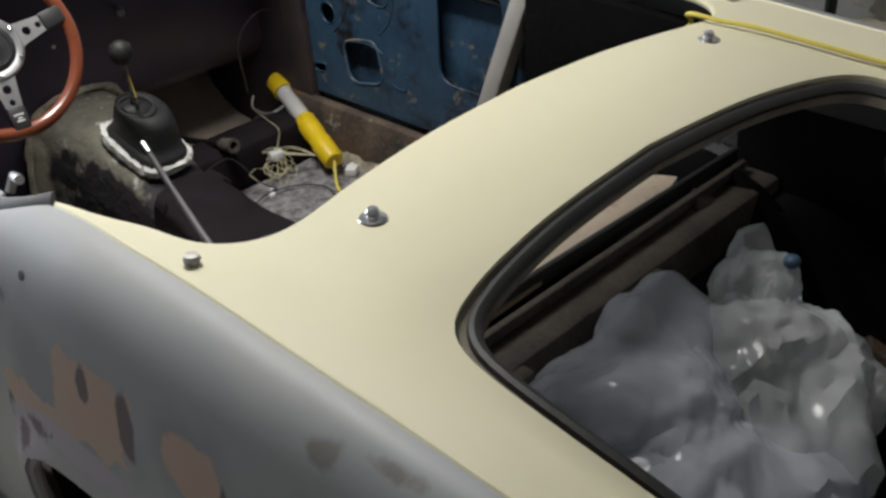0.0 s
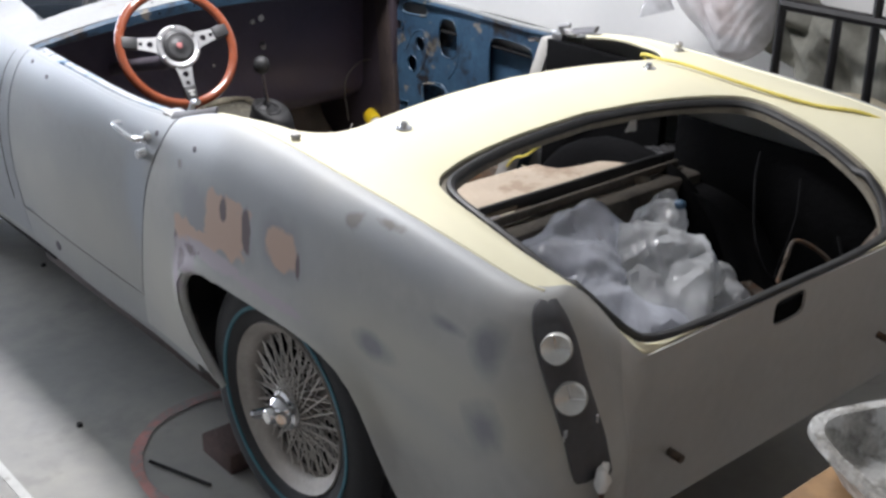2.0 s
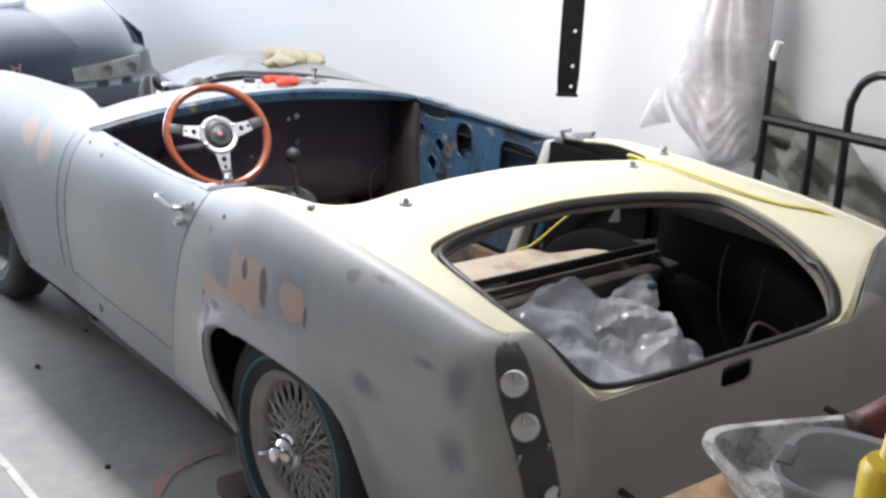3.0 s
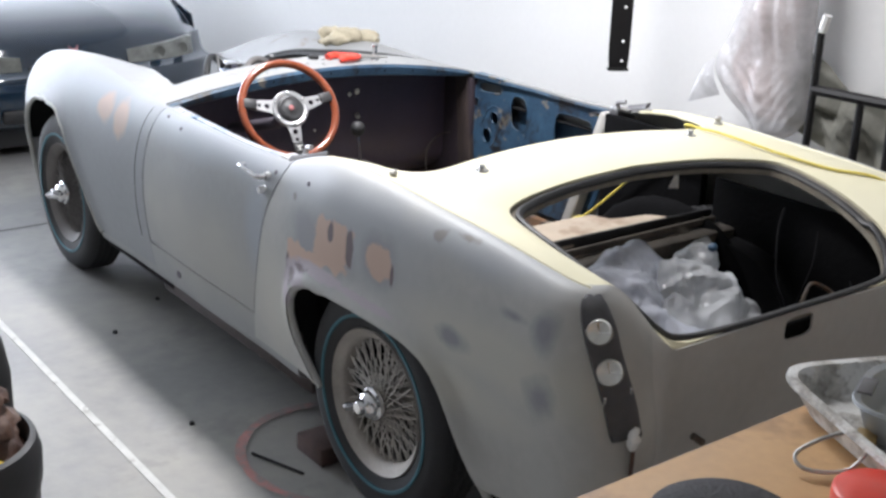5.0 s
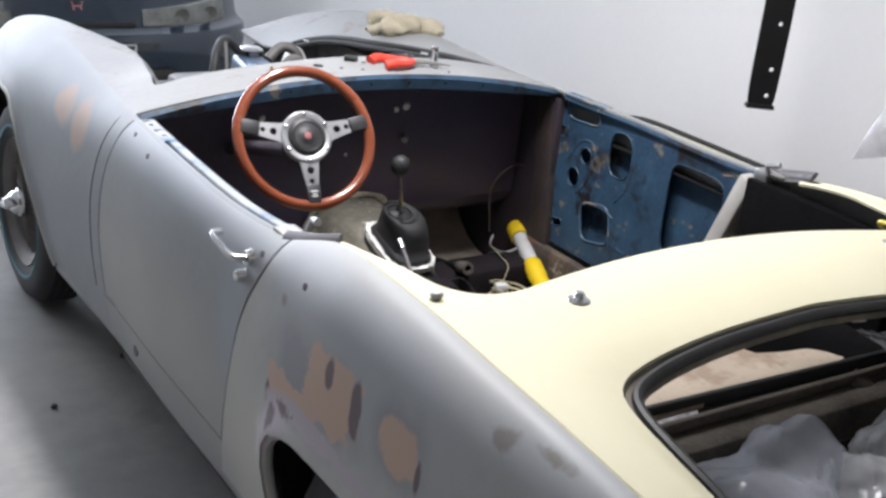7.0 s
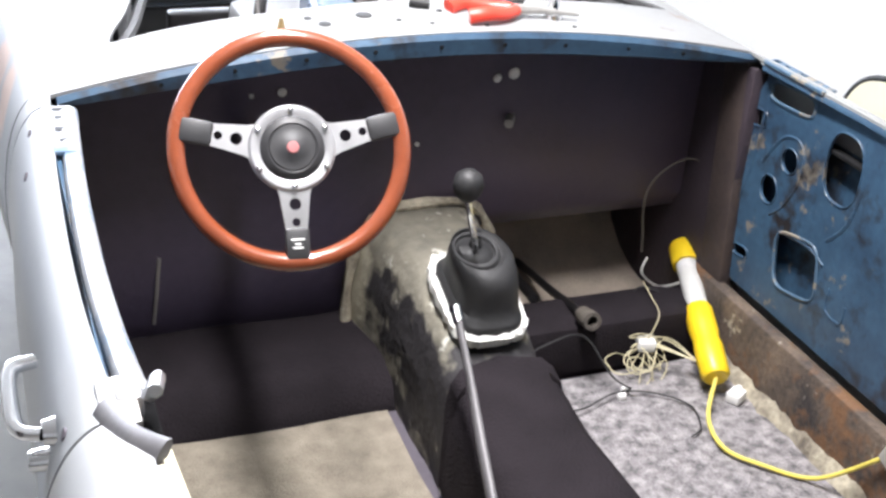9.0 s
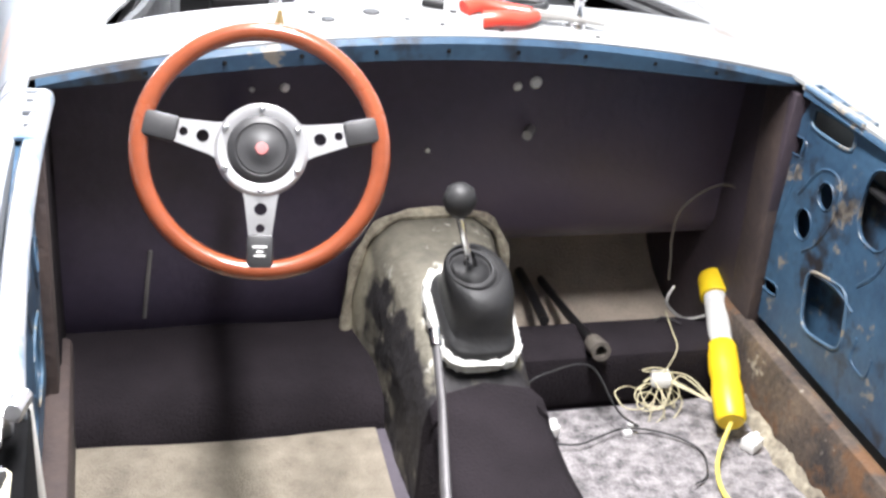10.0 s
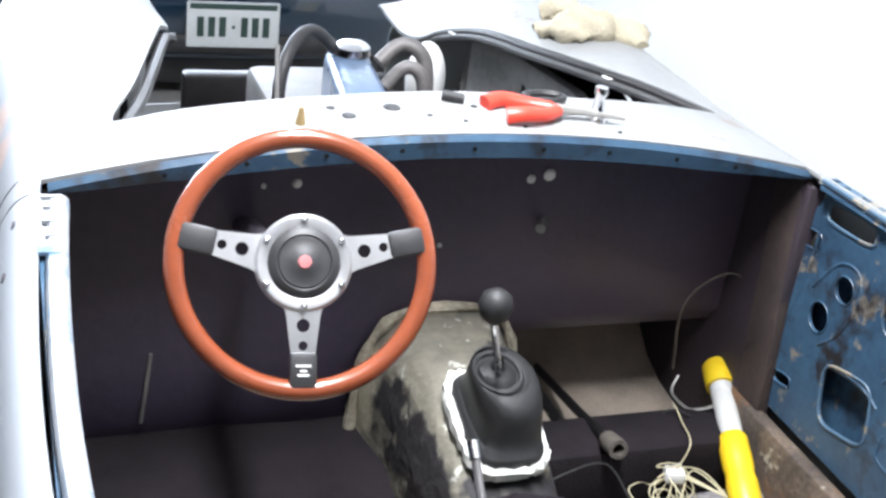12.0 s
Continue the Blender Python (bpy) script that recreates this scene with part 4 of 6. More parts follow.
part("button", tube([(-0.071, 0.900, 0.538), (-0.072, 0.880, 0.523)], 0.0085, 10), "chrome", brake)
part("ratchet", box(-0.115, 0.52, 0.30, 0.02, 0.10, 0.05, 0.006), "steel", brake)

# ---- steering wheel ----
SW = pose(-0.308, 0.948, 0.790, 58, 0, -7)
bm = tube([SW @ Vector((0.1515 * math.cos(q), 0.1515 * math.sin(q), 0)) for q in (2 * math.pi * k / 64 for k in range(64))], 0.0125, 12, closed=True)
wheel = part("steering_wheel", bm, "wood", car, "varnished wood rim with drilled alloy spokes")


def spoke(angle):
    a = radians(angle)
    out = [(0.045, -0.026), (0.062, -0.0205), (0.105, -0.0150), (0.148, -0.0145), (0.148, 0.0145), (0.105, 0.0150), (0.062, 0.0205), (0.045, 0.026)]
    turn = lambda x, y: (x * math.cos(a) - y * math.sin(a), x * math.sin(a) + y * math.cos(a))
    bm = prism([turn(*p) for p in out], -0.002, 0.002)
    cuts = [lathe([(0.0001, -0.02), (r, -0.02), (r, 0.02), (0.0001, 0.02)], pose(*turn(x, 0), 0), 16) for x, r in ((0.0745, 0.0080), (0.0985, 0.0056))]
    me = carve(bm, cuts, 0, "spoke")
    me.transform(SW @ pose(0, 0, 0.006))
    sp = part("spoke", me, "alloy", wheel)
    grip = box(0, 0, 0, 0.044, 0.033, 0.014, 0.005)
    bmesh.ops.transform(grip, matrix=SW @ pose(*turn(0.128, 0), 0.006, 0, 0, angle), verts=grip.verts[:])
    part("spoke_cover", grip, "hubblack", wheel)


for a in (12, 168, 270):
    spoke(a)
part("hub_plate", lathe([(0.036, 0.0), (0.0585, 0.0), (0.0585, 0.009), (0.055, 0.012), (0.045, 0.012), (0.036, 0.008)], SW, 40), "alloy", wheel)
part("horn_push", lathe([(0.0001, 0.019), (0.014, 0.019), (0.016, 0.0175), (0.030, 0.0175), (0.0315, 0.016), (0.0335, 0.0175), (0.040, 0.015), (0.0445, 0.010), (0.0445, 0.0)], SW, 40), "hubblack", wheel)
part("badge", lathe([(0.0001, 0.0215), (0.0075, 0.0212), (0.0090, 0.0185)], SW, 8), "badge", wheel, "small red and silver octagonal badge")
for k in range(6):
    a = 2 * math.pi * (k + 0.5) / 6
    part("hub_screw", lathe([(0.0001, 0.0175), (0.0035, 0.0165), (0.0045, 0.012)], SW @ pose(0.0515 * math.cos(a), 0.0515 * math.sin(a), 0), 10), "chrome", wheel)
bm = bmesh.new()
for w, y in ((0.018, -0.122), (0.008, -0.128), (0.014, -0.133)):
    add_box(bm, SW @ pose(0, y, 0.0135), w, 0.0025, 0.0006)
part("maker_mark", bm, "white", wheel)
part("steering_column", tube([SW @ Vector((0, 0, -0.005)), SW @ Vector((0, 0, -0.12)), (-0.30, 1.30, 0.66), (-0.30, 1.70, 0.52)], lambda s: 0.02 if s < 0.5 else 0.018, 12), "dark", wheel)

# holes and fittings in the bulkhead
# white discs at the holes: light coming through them is put in as colour
for x, z, r in ((0.171, 0.713, 0.008), (0.203, 0.72, 0.011), (-0.221, 0.713, 0.008), (-0.273, 0.71, 0.0045), (0.025, 0.598, 0.0045)):
    part("bulkhead_lit_hole", lathe([(0.0001, 0.004), (r * 0.7, 0.004), (r, 0.0)], pose(x, 1.350, z, 90, 0, 0), 14), "white", car)
bm, rows = bmesh.new(), []
for x in np.linspace(-0.580, 0.607, 36):
    low = 0.395 if x < -0.1 else 0.445
    hi = top(x, 1.352) - 0.010
    rows.append([Vector((x, 1.356, hi)), Vector((x, 1.357, (hi + low) / 2)), Vector((x, 1.359, low)), *(Vector((x, y, z)) for y, z in (((1.366, 0.33), (1.376, 0.275), (1.392, 0.238)) if x < -0.1 else ((1.380, low - 0.035), (1.45, low - 0.075), (1.60, low - 0.130))))])
add_grid(bm, rows)
part("dash_backing", carve(bm, [], 0.010, "dash_backing"), "bulkhead", car)
part("choke_fitting", tube([(0.205, 1.352, 0.635), (0.189, 1.322, 0.635)], 0.0085, 10), "steel", car)
part("throttle_cable", tube([(-0.436, 1.35, 0.424), (-0.443, 1.35, 0.355), (-0.449, 1.362, 0.286)], 0.0035, 6), "steel", car)
part("loose_lead", tube(spline([(0.521, 1.335, 0.326), (0.515, 1.335, 0.377), (0.509, 1.335, 0.414), (0.514, 1.335, 0.469), (0.547, 1.335, 0.507), (0.591, 1.335, 0.524), (0.604, 1.30, 0.532)], 6), 0.0026, 8), "ledge", car, "thin grey lead hanging beside the bulkhead")
for side in (-1, 1):
    slab("hinge_post", "post", side * 0.603 + 0.008, 1.222 if side > 0 else 1.172, 0.49, 0.026, 0.075, 0.56, 0.006, rx=-6)


# ---- doors ----
def rounded(cx, cy, a, b, power=0.5, n=28, turn=0):
    c0, s0 = math.cos(radians(turn)), math.sin(radians(turn))
    out = []
    for q in (2 * math.pi * k / n for k in range(n)):
        x, y = a * math.copysign(abs(math.cos(q)) ** power, math.cos(q)), b * math.copysign(abs(math.sin(q)) ** power, math.sin(q))
        out.append((cx + x * c0 - y * s0, cy + x * s0 + y * c0))
    return out


HOLES = [rounded(1.098, 0.738, 0.062, 0.018, 0.5, turn=-4), rounded(1.180, 0.672, 0.026, 0.016, 0.6, turn=-6), rounded(0.938, 0.675, 0.045, 0.062, 0.75), rounded(1.072, 0.632, 0.023, 0.023, 1), rounded(1.112, 0.560, 0.025, 0.027, 1),
         rounded(0.998, 0.462, 0.060, 0.054, 0.45, turn=-12), rounded(0.655, 0.60, 0.095, 0.125, 0.35), rounded(1.155, 0.411, 0.024, 0.011, 0.6, turn=-10)]
DOOR_IN = [(0.50, 0.77), (1.165, 0.775), (1.20, 0.70), (1.225, 0.52), (1.225, 0.345), (0.60, 0.345), (0.53, 0.52)]
for side, tag in ((-1, "left"), (1, "right")):
    door = bevels[tag]
    inner = side * 0.612 + 0.010
    cut = [prism(h, inner - 0.03, inner + 0.03, "x") for h in HOLES]
    me = carve(prism(DOOR_IN, inner - 0.003, inner + 0.003, "x"), cut, 0, "inner_panel", 30)
    part("inner_panel", me, "blue", door, "worn blue pressed inner panel with large holes")
    for h in HOLES:
        part("hole_flange", tube([(inner - side * 0.003, y, z) for y, z in h], 0.0030 if h is HOLES[0] or h is HOLES[5] else 0.0018, 6, closed=True), "rub" if h is HOLES[0] or h is HOLES[5] else "blue", door)
    for pts in ([(0.90, 0.47), (0.90, 0.43), (0.86, 0.425), (0.855, 0.46)], [(0.90, 0.74), (0.885, 0.66), (0.90, 0.59), (0.935, 0.545)], [(1.165, 0.72), (1.170, 0.60), (1.190, 0.50)], [(1.145, 0.60), (1.10, 0.665), (1.05, 0.672), (1.035, 0.62), (1.06, 0.555), (1.095, 0.518)], [(1.06, 0.50), (0.98, 0.512), (0.93, 0.50)]):
        part("pressed_rib", tube([(inner - side * 0.001, y, z) for y, z in spline(pts, 6)], 0.0042, 6), "blue", door)
    part("cavity_back", carve(prism([(y, min(z, 0.690)) for y, z in DOOR_IN], side * 0.652, side * 0.656, "x"), [], 0, "cavity_back"), "blue", door)
    # top rails either side of the window slot
    bm = bmesh.new()
    add_grid(bm, [[Vector((side * (XS(y) + dx), y, ZS(y) + dz)) for dx, dz in ((0.018, -0.010), (0.010, 0.001), (0.003, 0.003), (-0.001, -0.001), (-0.001, -0.05 if side < 0 else -0.008))] for y in np.linspace(0.42, 1.175, 26)])
    part("outer_rail", carve(bm, [], 0.003, "outer_rail", 60), "primer", door)
    shift = 0.022 if side > 0 else 0.0
    lip = 0.023 if side > 0 else 0.034
    bm = bmesh.new()
    add_grid(bm, [[Vector((side * (XS(y) - d) + shift, y, ZS(y) + dz)) for d, dz in ((0.012, -0.020), (0.012, -0.005), (0.015, -0.001), (lip - 0.004, -0.001), (lip, -0.005), (lip + 0.001, -0.016))] for y in np.linspace(0.44, 1.168, 26)])
    part("inner_rail", carve(bm, [], 0.003, "inner_rail", 60), "blue" if side > 0 else "rail", door, "scratched steel rail beside the window slot")
    part("window_channel", box(inner + side * 0.012, 0.80, 0.690, 0.020, 0.74, 0.006, 0.001), "tar", door)
    # drilled plate over the front end of the slot
    px = side * 0.590 + shift
    plate_cuts = [box(px + dx, y, 0.784, wx, wy, 0.05, 0) for y, dx, wx, wy in ((1.155, 0.0, 0.020, 0.014), (1.126, 0.002 * side, 0.010, 0.012), (1.083, 0.0, 0.020, 0.018), (1.045, -0.001, 0.012, 0.013))]
    part("slot_plate", carve(box(px, 1.088, 0.784, 0.030, 0.160, 0.006, 0.001, rz=side * 2.5), plate_cuts, 0, "slot_plate"), "rail" if side < 0 else "rub", door, "drilled steel plate at the end of the window slot")
    # latch and shut post
    part("latch_plate", box(side * 0.600, 0.420, 0.798, 0.034, 0.075, 0.007, 0.002), "steel", door)
    part("latch_body", box(side * 0.590, 0.435, 0.790, 0.026, 0.040, 0.030, 0.006), "alloy", door)
    part("latch_catch", tube([(side * 0.575, 0.41, 0.805), (side * 0.565, 0.41, 0.825), (side * 0.572, 0.38, 0.832)], 0.007, 8), "alloy", door)
    part("shut_cap", tube(spline([(side * 0.615, 0.41, 0.802), (side * 0.600, 0.335, 0.822), (side * 0.578, 0.29, 0.836)], 8), 0.012, 8, flat=0.4), "gun", car, "bare metal capping behind the door")
    bm = box(side * 0.588, 0.55, 0.54, 0.045, 0.042, 0.50, 0.008)
    bmesh.ops.transform(bm, matrix=pose(side * 0.588, 0.55, 0.54) @ pose(0, 0, 0, 20, 0, 0) @ pose(-side * 0.588, -0.55, -0.54), verts=bm.verts[:])
    part("shut_post", bm, "tail", car, "bare metal shut post")
    part("post_strap", tube(spline([(side * 0.585, 0.545, 0.756), (side * 0.585, 0.512, 0.763), (side * 0.585, 0.481, 0.752), (side * 0.585, 0.475, 0.727), (side * 0.585, 0.492, 0.702), (side * 0.585, 0.509, 0.672), (side * 0.585, 0.530, 0.632)], 6), 0.0055, 8, flat=2), "chrome", car, "curved chrome guide on the shut post")
    slab("quarter_inner", "shade_black", side * 0.58, 0.25, 0.50, 0.03, 0.42, 0.56)
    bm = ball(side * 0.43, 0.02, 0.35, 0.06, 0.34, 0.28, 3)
    part("inner_wheel_arch", bm, "shade_black", car)
    # handle and lock
    hb = part("door_handle", tube(spline([(side * 0.664, 0.570, 0.756), (side * 0.686, 0.555, 0.759), (side * 0.690, 0.508, 0.756), (side * 0.686, 0.468, 0.750), (side * 0.666, 0.458, 0.748)], 6), lambda s: 0.0075 + 0.003 * s, 10, flat=0.7), "chrome", door, "chrome pull handle")
    part("handle_boss", lathe([(0.0001, 0.014), (0.012, 0.012), (0.015, 0.0)], pose(side * 0.653, 0.460, 0.748, 0, side * 90, 0), 16), "chrome", door)
    part("door_lock", lathe([(0.0001, 0.024), (0.009, 0.024), (0.011, 0.020), (0.012, 0.006), (0.015, 0.0)], pose(side * 0.656, 0.468, 0.712, 0, side * 90, 0), 18), "chrome", door, "chrome lock barrel")

# ---- fittings on the outside ----
def stud(x, y, z, name="hood_stud", mat="chrome"):
    part(name, lathe([(0.0001, 0.014), (0.007, 0.013), (0.0095, 0.009), (0.0075, 0.005), (0.008, 0.003), (0.017, 0.0015), (0.018, 0.0)], pose(x, y, z), 16), mat, car)


for x, y in ((-0.381, -0.082), (0.362, -0.072)):
    stud(x, y, top(x, y) + 0.003)
for s in (-1, 1):
    peg_z = top(0.572, 0.01) + 0.002
    part("tonneau_peg", lathe([(0.0001, 0.024), (0.008, 0.023), (0.011, 0.018), (0.0075, 0.013), (0.0075, 0.007), (0.013, 0.005), (0.014, 0.0)], pose(s * 0.572, 0.010, peg_z), 16), "steel", car)
for y, z in ((0.245, 0.785), (0.43, 0.765), (1.0, 0.76), (1.11, 0.77)):
    p = min((flank(y, k / 60) for k in range(61)), key=lambda q: abs(q.z - z))
    part("rivet_hole", lathe([(0.0001, 0.002), (0.006, 0.002), (0.007, 0)], pose(p.x - 0.003, p.y, p.z, 0, -70, 0), 10), "dark", car)
p = min((flank(1.05, k / 60) for k in range(61)), key=lambda q: abs(q.z - 0.285))
part("sill_hole", lathe([(0.0001, 0.002), (0.013, 0.002), (0.014, 0)], pose(p.x - 0.003, p.y, p.z, 0, -90, 0), 14), "dark", car)
part("bumper_bolt", tube([(-0.335, -0.755, 0.44), (-0.335, -0.785, 0.437)], 0.008, 8), "rust", car)
part("bumper_bolt", tube([(0.335, -0.755, 0.44), (0.335, -0.785, 0.437)], 0.008, 8), "rust", car)

# tail lamps
def tail_skin(s, z, side):
    """The skin at a station of the tail and a height, with its outward direction in plan."""
    lo, hi = 0.0, 1.0
    for _ in range(24):
        mid = (lo + hi) / 2
        lo, hi = (mid, hi) if flank(tail_y(s), mid, side, 0.32).z > z else (lo, mid)
    p = flank(tail_y(s), lo, side, 0.32)
    return p, Vector((p.x * 0.75, p.y + 0.40, 0)).normalized()


LAMP_S = table((0.53, 0.884), (0.56, 0.886), (0.605, 0.886), (0.65, 0.893), (0.70, 0.905), (0.76, 0.921), (0.79, 0.934), (0.812, 0.952))
LAMP_HALF = table((0.53, 0.050), (0.56, 0.052), (0.605, 0.054), (0.65, 0.052), (0.70, 0.050), (0.76, 0.045), (0.785, 0.036), (0.800, 0.023), (0.809, 0.010), (0.812, 0.003))
for side in (-1, 1):
    bm, rows = bmesh.new(), []
    for i in range(37):
        k = i / 36
        z = 0.812 - 0.262 * k ** 1.3
        half = LAMP_HALF(z)
        row = []
        for c in (-1.0, -0.97, -0.8, -0.4, 0, 0.4, 0.8, 0.97, 1.0):
            p, n = tail_skin(min(0.996, LAMP_S(z) + c * half), z, side)
            row.append(p + n * (0.020 * (1 - 0.45 * max(0.0, 1 - abs(c) * 1.6) - abs(c) ** 8) * min(1, 5 * k + 0.1) - 0.002))
        rows.append(row)
    add_grid(bm, rows)
    bm.faces.new([bm.verts.new(p) for p in rows[-1]])
    lamp = part("tail_lamp", bm, "gasket", car, "dark grey lamp plinth with its lenses removed")
    for z, r in ((0.745, 0.0240), (0.675, 0.0250)):
        p, n = tail_skin(LAMP_S(z), z, side)
        m = Matrix.Translation(p + n * 0.0245) @ (n + Vector((0, 0, 0.36))).to_track_quat("Z", "Y").to_matrix().to_4x4()
        part("bulb_reflector", lathe([(0.0001, -0.002), (0.010, 0.0005), (r * 0.7, 0.004), (r * 0.92, 0.006), (r, 0.003), (r * 1.04, -0.010)], m, 24), "lens", lamp, "round frosted reflector")
        part("reflector_crease", tube([m @ Vector((-0.2 * r, 0.85 * r, 0.006)), m @ Vector((0, 0, 0.0015)), m @ Vector((0.9 * r, 0.1 * r, 0.006))], 0.0012, 5), "chrome", lamp)
    for sgn in (-0.7, 0.7):
        p, n = tail_skin(0.889 - sgn * 0.057, 0.625 + 0.007 * sgn, side)
        part("clip", box(p.x + n.x * 0.012, p.y + n.y * 0.012, p.z, 0.006, 0.006, 0.022, 0.002), "chrome", lamp)
    p, n = tail_skin(0.862, 0.556, side)
    tape = ball(0, 0, 0, 0.036, 0.006, 0.009, 3)
    bmesh.ops.create_icosphere(tape, subdivisions=3, radius=1, matrix=pose(-0.022, 0, 0.006) @ Matrix.Diagonal((0.014, 0.009, 0.019, 1)))
    tape.normal_update()
    bmesh.ops.transform(crumple(tape, 0.004, 55, 1), matrix=Matrix.Translation(p + n * 0.012) @ pose(0, 0, 0, 0, -14, side * -42), verts=tape.verts[:])
    part("masking_tape", tape, "white", lamp, "torn white tape")
    part("wire_stub", tube([p + n * 0.02, p + n * 0.024 + Vector((0, 0, -0.06)), p + n * 0.018 + Vector((0, 0, -0.14))], 0.009, 6, flat=0.5), "leather", lamp)

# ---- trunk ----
slab("trunk_floor", "shade_black", 0, -0.33, 0.36, 1.05, 0.80, 0.02)
slab("trunk_side", "shade_black", -0.50, -0.40, 0.53, 0.02, 0.66, 0.36)
slab("trunk_side", "shade_black", 0.50, -0.40, 0.53, 0.02, 0.66, 0.36)
slab("trunk_back", "shade_black", 0, -0.725, 0.46, 1.0, 0.02, 0.30)
slab("trunk_cross_beam", "ledge", 0, -0.125, 0.545, 1.0, 0.07, 0.08, 0.012)
slab("beam_lip", "ledge", 0, -0.10, 0.598, 0.94, 0.014, 0.022, 0.006)
part("fuel_filler_pipe", tube(spline([(0.36, -0.60, 0.40), (0.30, -0.63, 0.50), (0.40, -0.66, 0.56), (0.48, -0.66, 0.60)], 6), 0.022, 10), "rust", car)
ragged = [(-0.36, -0.085), (-0.36, 0.085), (-0.10, 0.095), (0.115, 0.09), (0.165, 0.085), (0.172, 0.055), (0.185, 0.03), (0.235, 0.015), (0.30, 0.005), (0.325, -0.02), (0.34, -0.05), (0.30, -0.062), (0.0, -0.075)]
shelf = part("shelf_board", prism(ragged, 0.602, 0.610), "board", None)
tagged(shelf, "dusty tan hardboard sheet with a ragged end behind the cockpit", "board")
slab("beam_seal", "rubber", 0, -0.072, 0.612, 0.94, 0.012, 0.030, 0.005, rz=-1.5)
part("trunk_stay", tube(spline([(0.31, -0.10, 0.60), (0.355, -0.13, 0.56), (0.385, -0.16, 0.48)], 6), 0.020, 8, flat=0.35), "ledge", car)
part("beam_tube", tube([(-0.16, -0.19, 0.535), (0.02, -0.20, 0.535)], 0.016, 10), "ledge", car)
bm = prism([(0.26, 0.72), (0.295, 0.775), (0.300, 0.715)], 0.0, 0.001)
bmesh.ops.transform(bm, matrix=pose(0, -0.101, 0, 90, 0, 0), verts=bm.verts[:])
part("paper_tag", bm, "white", car)
part("trunk_bracket", box(-0.22, -0.165, 0.545, 0.05, 0.03, 0.07, 0.008), "ledge", car)
part("trunk_bracket", box(0.10, -0.165, 0.545, 0.05, 0.03, 0.07, 0.008), "ledge", car)


# ---- wheels ----
def wire_wheel(side, dirty=False):
    w = thing("wheel", "", "")
    for key in list(w.keys()):
        del w[key]
    w.parent = car
    turn = pose(0, 0, 0, 0, side * 90, 0)
    half = [(0.2935, 0.03), (0.2895, 0.050), (0.277, 0.064), (0.252, 0.073), (0.222, 0.073), (0.196, 0.066), (0.182, 0.055)]
    tyre = [(r, -z) for r, z in reversed(half)] + half
    bm = lathe(tyre, turn, 72)
    for k in range(72):
        a = 2 * math.pi * k / 72
        for y in (-0.036, -0.012, 0.012, 0.036):
            add_box(bm, turn @ pose(0.2938 * math.cos(a), 0.2938 * math.sin(a), y, 0, 0, math.degrees(a) + 15) , 0.004, 0.018, 0.016)
    part("tyre", bm, "tyre", w, "worn black tyre with a thin teal band")
    part("tyre_band", lathe([(0.2155, 0.0720), (0.2165, 0.0748), (0.2240, 0.0756), (0.2250, 0.0735)], turn, 72), "teal", w)
    part("rim", lathe([(0.160, 0.020), (0.162, 0.036), (0.170, 0.046), (0.178, 0.050), (0.184, 0.056), (0.1875, 0.062), (0.1855, 0.066), (0.182, 0.063), (0.176, 0.056), (0.168, 0.052), (0.160, 0.044), (0.157, 0.030), (0.156, 0.020)], turn, 60), "grime" if dirty else "rimsteel", w, "dull painted wire wheel rim")
    # barrel darker than the rim: shade behind the spokes put into its colour
    part("rim_barrel", lathe([(0.159, 0.022), (0.152, 0.014), (0.152, -0.030), (0.162, -0.05), (0.186, -0.062), (0.188, -0.055), (0.160, -0.02), (0.160, 0.018)], turn, 60), "barrel", w)
    part("hub_shell", lathe([(0.0001, 0.066), (0.030, 0.066), (0.036, 0.058), (0.034, 0.036), (0.040, 0.0), (0.056, -0.03), (0.060, -0.05), (0.0001, -0.05)], turn, 32), "grime" if dirty else "rimsteel", w)
    bm = bmesh.new()
    for k in range(24):
        a = 2 * math.pi * k / 24
        for d, r0, z0, r1, z1 in ((0.62, 0.036, 0.054, 0.161, 0.036), (-0.62, 0.036, 0.046, 0.161, 0.030), (0.40, 0.040, 0.020, 0.160, 0.024), (-0.40, 0.040, 0.016, 0.160, 0.018), (0.32, 0.055, -0.030, 0.152, 0.006), (-0.32, 0.057, -0.038, 0.152, -0.006)):
            b = a + d + (0.157 if z0 < 0 else 0)
            add_tube(bm, [turn @ Vector((r0 * math.cos(a), r0 * math.sin(a), z0)), turn @ Vector((r1 * math.cos(b), r1 * math.sin(b), z1))], 0.0019, 5)
    part("spokes", bm, "grime" if dirty else "spoke", w, "tangle of thin laced wire spokes")
    part("brake_drum", lathe([(0.0001, -0.045), (0.115, -0.045), (0.120, -0.06), (0.120, -0.10), (0.0001, -0.10)], turn, 32), "tar", w)
    sp = part("knock_off_nut", lathe([(0.0001, 0.112), (0.014, 0.112), (0.017, 0.108), (0.020, 0.095), (0.027, 0.090), (0.033, 0.084), (0.035, 0.074), (0.042, 0.070), (0.044, 0.062), (0.040, 0.056), (0.0001, 0.056)], turn, 24), "chrome", w, "two-eared chrome knock-off nut")
    for a in (math.pi / 2 + 0.35, -math.pi / 2 + 0.35):
        c, s = math.cos(a), math.sin(a)
        part("ear", tube([turn @ Vector((r * c, r * s, z)) for r, z in ((0.018, 0.088), (0.034, 0.096), (0.048, 0.106), (0.056, 0.110))], lambda q: 0.012 - 0.003 * q, 8, flat=1.4), "chrome", sp)
    return w


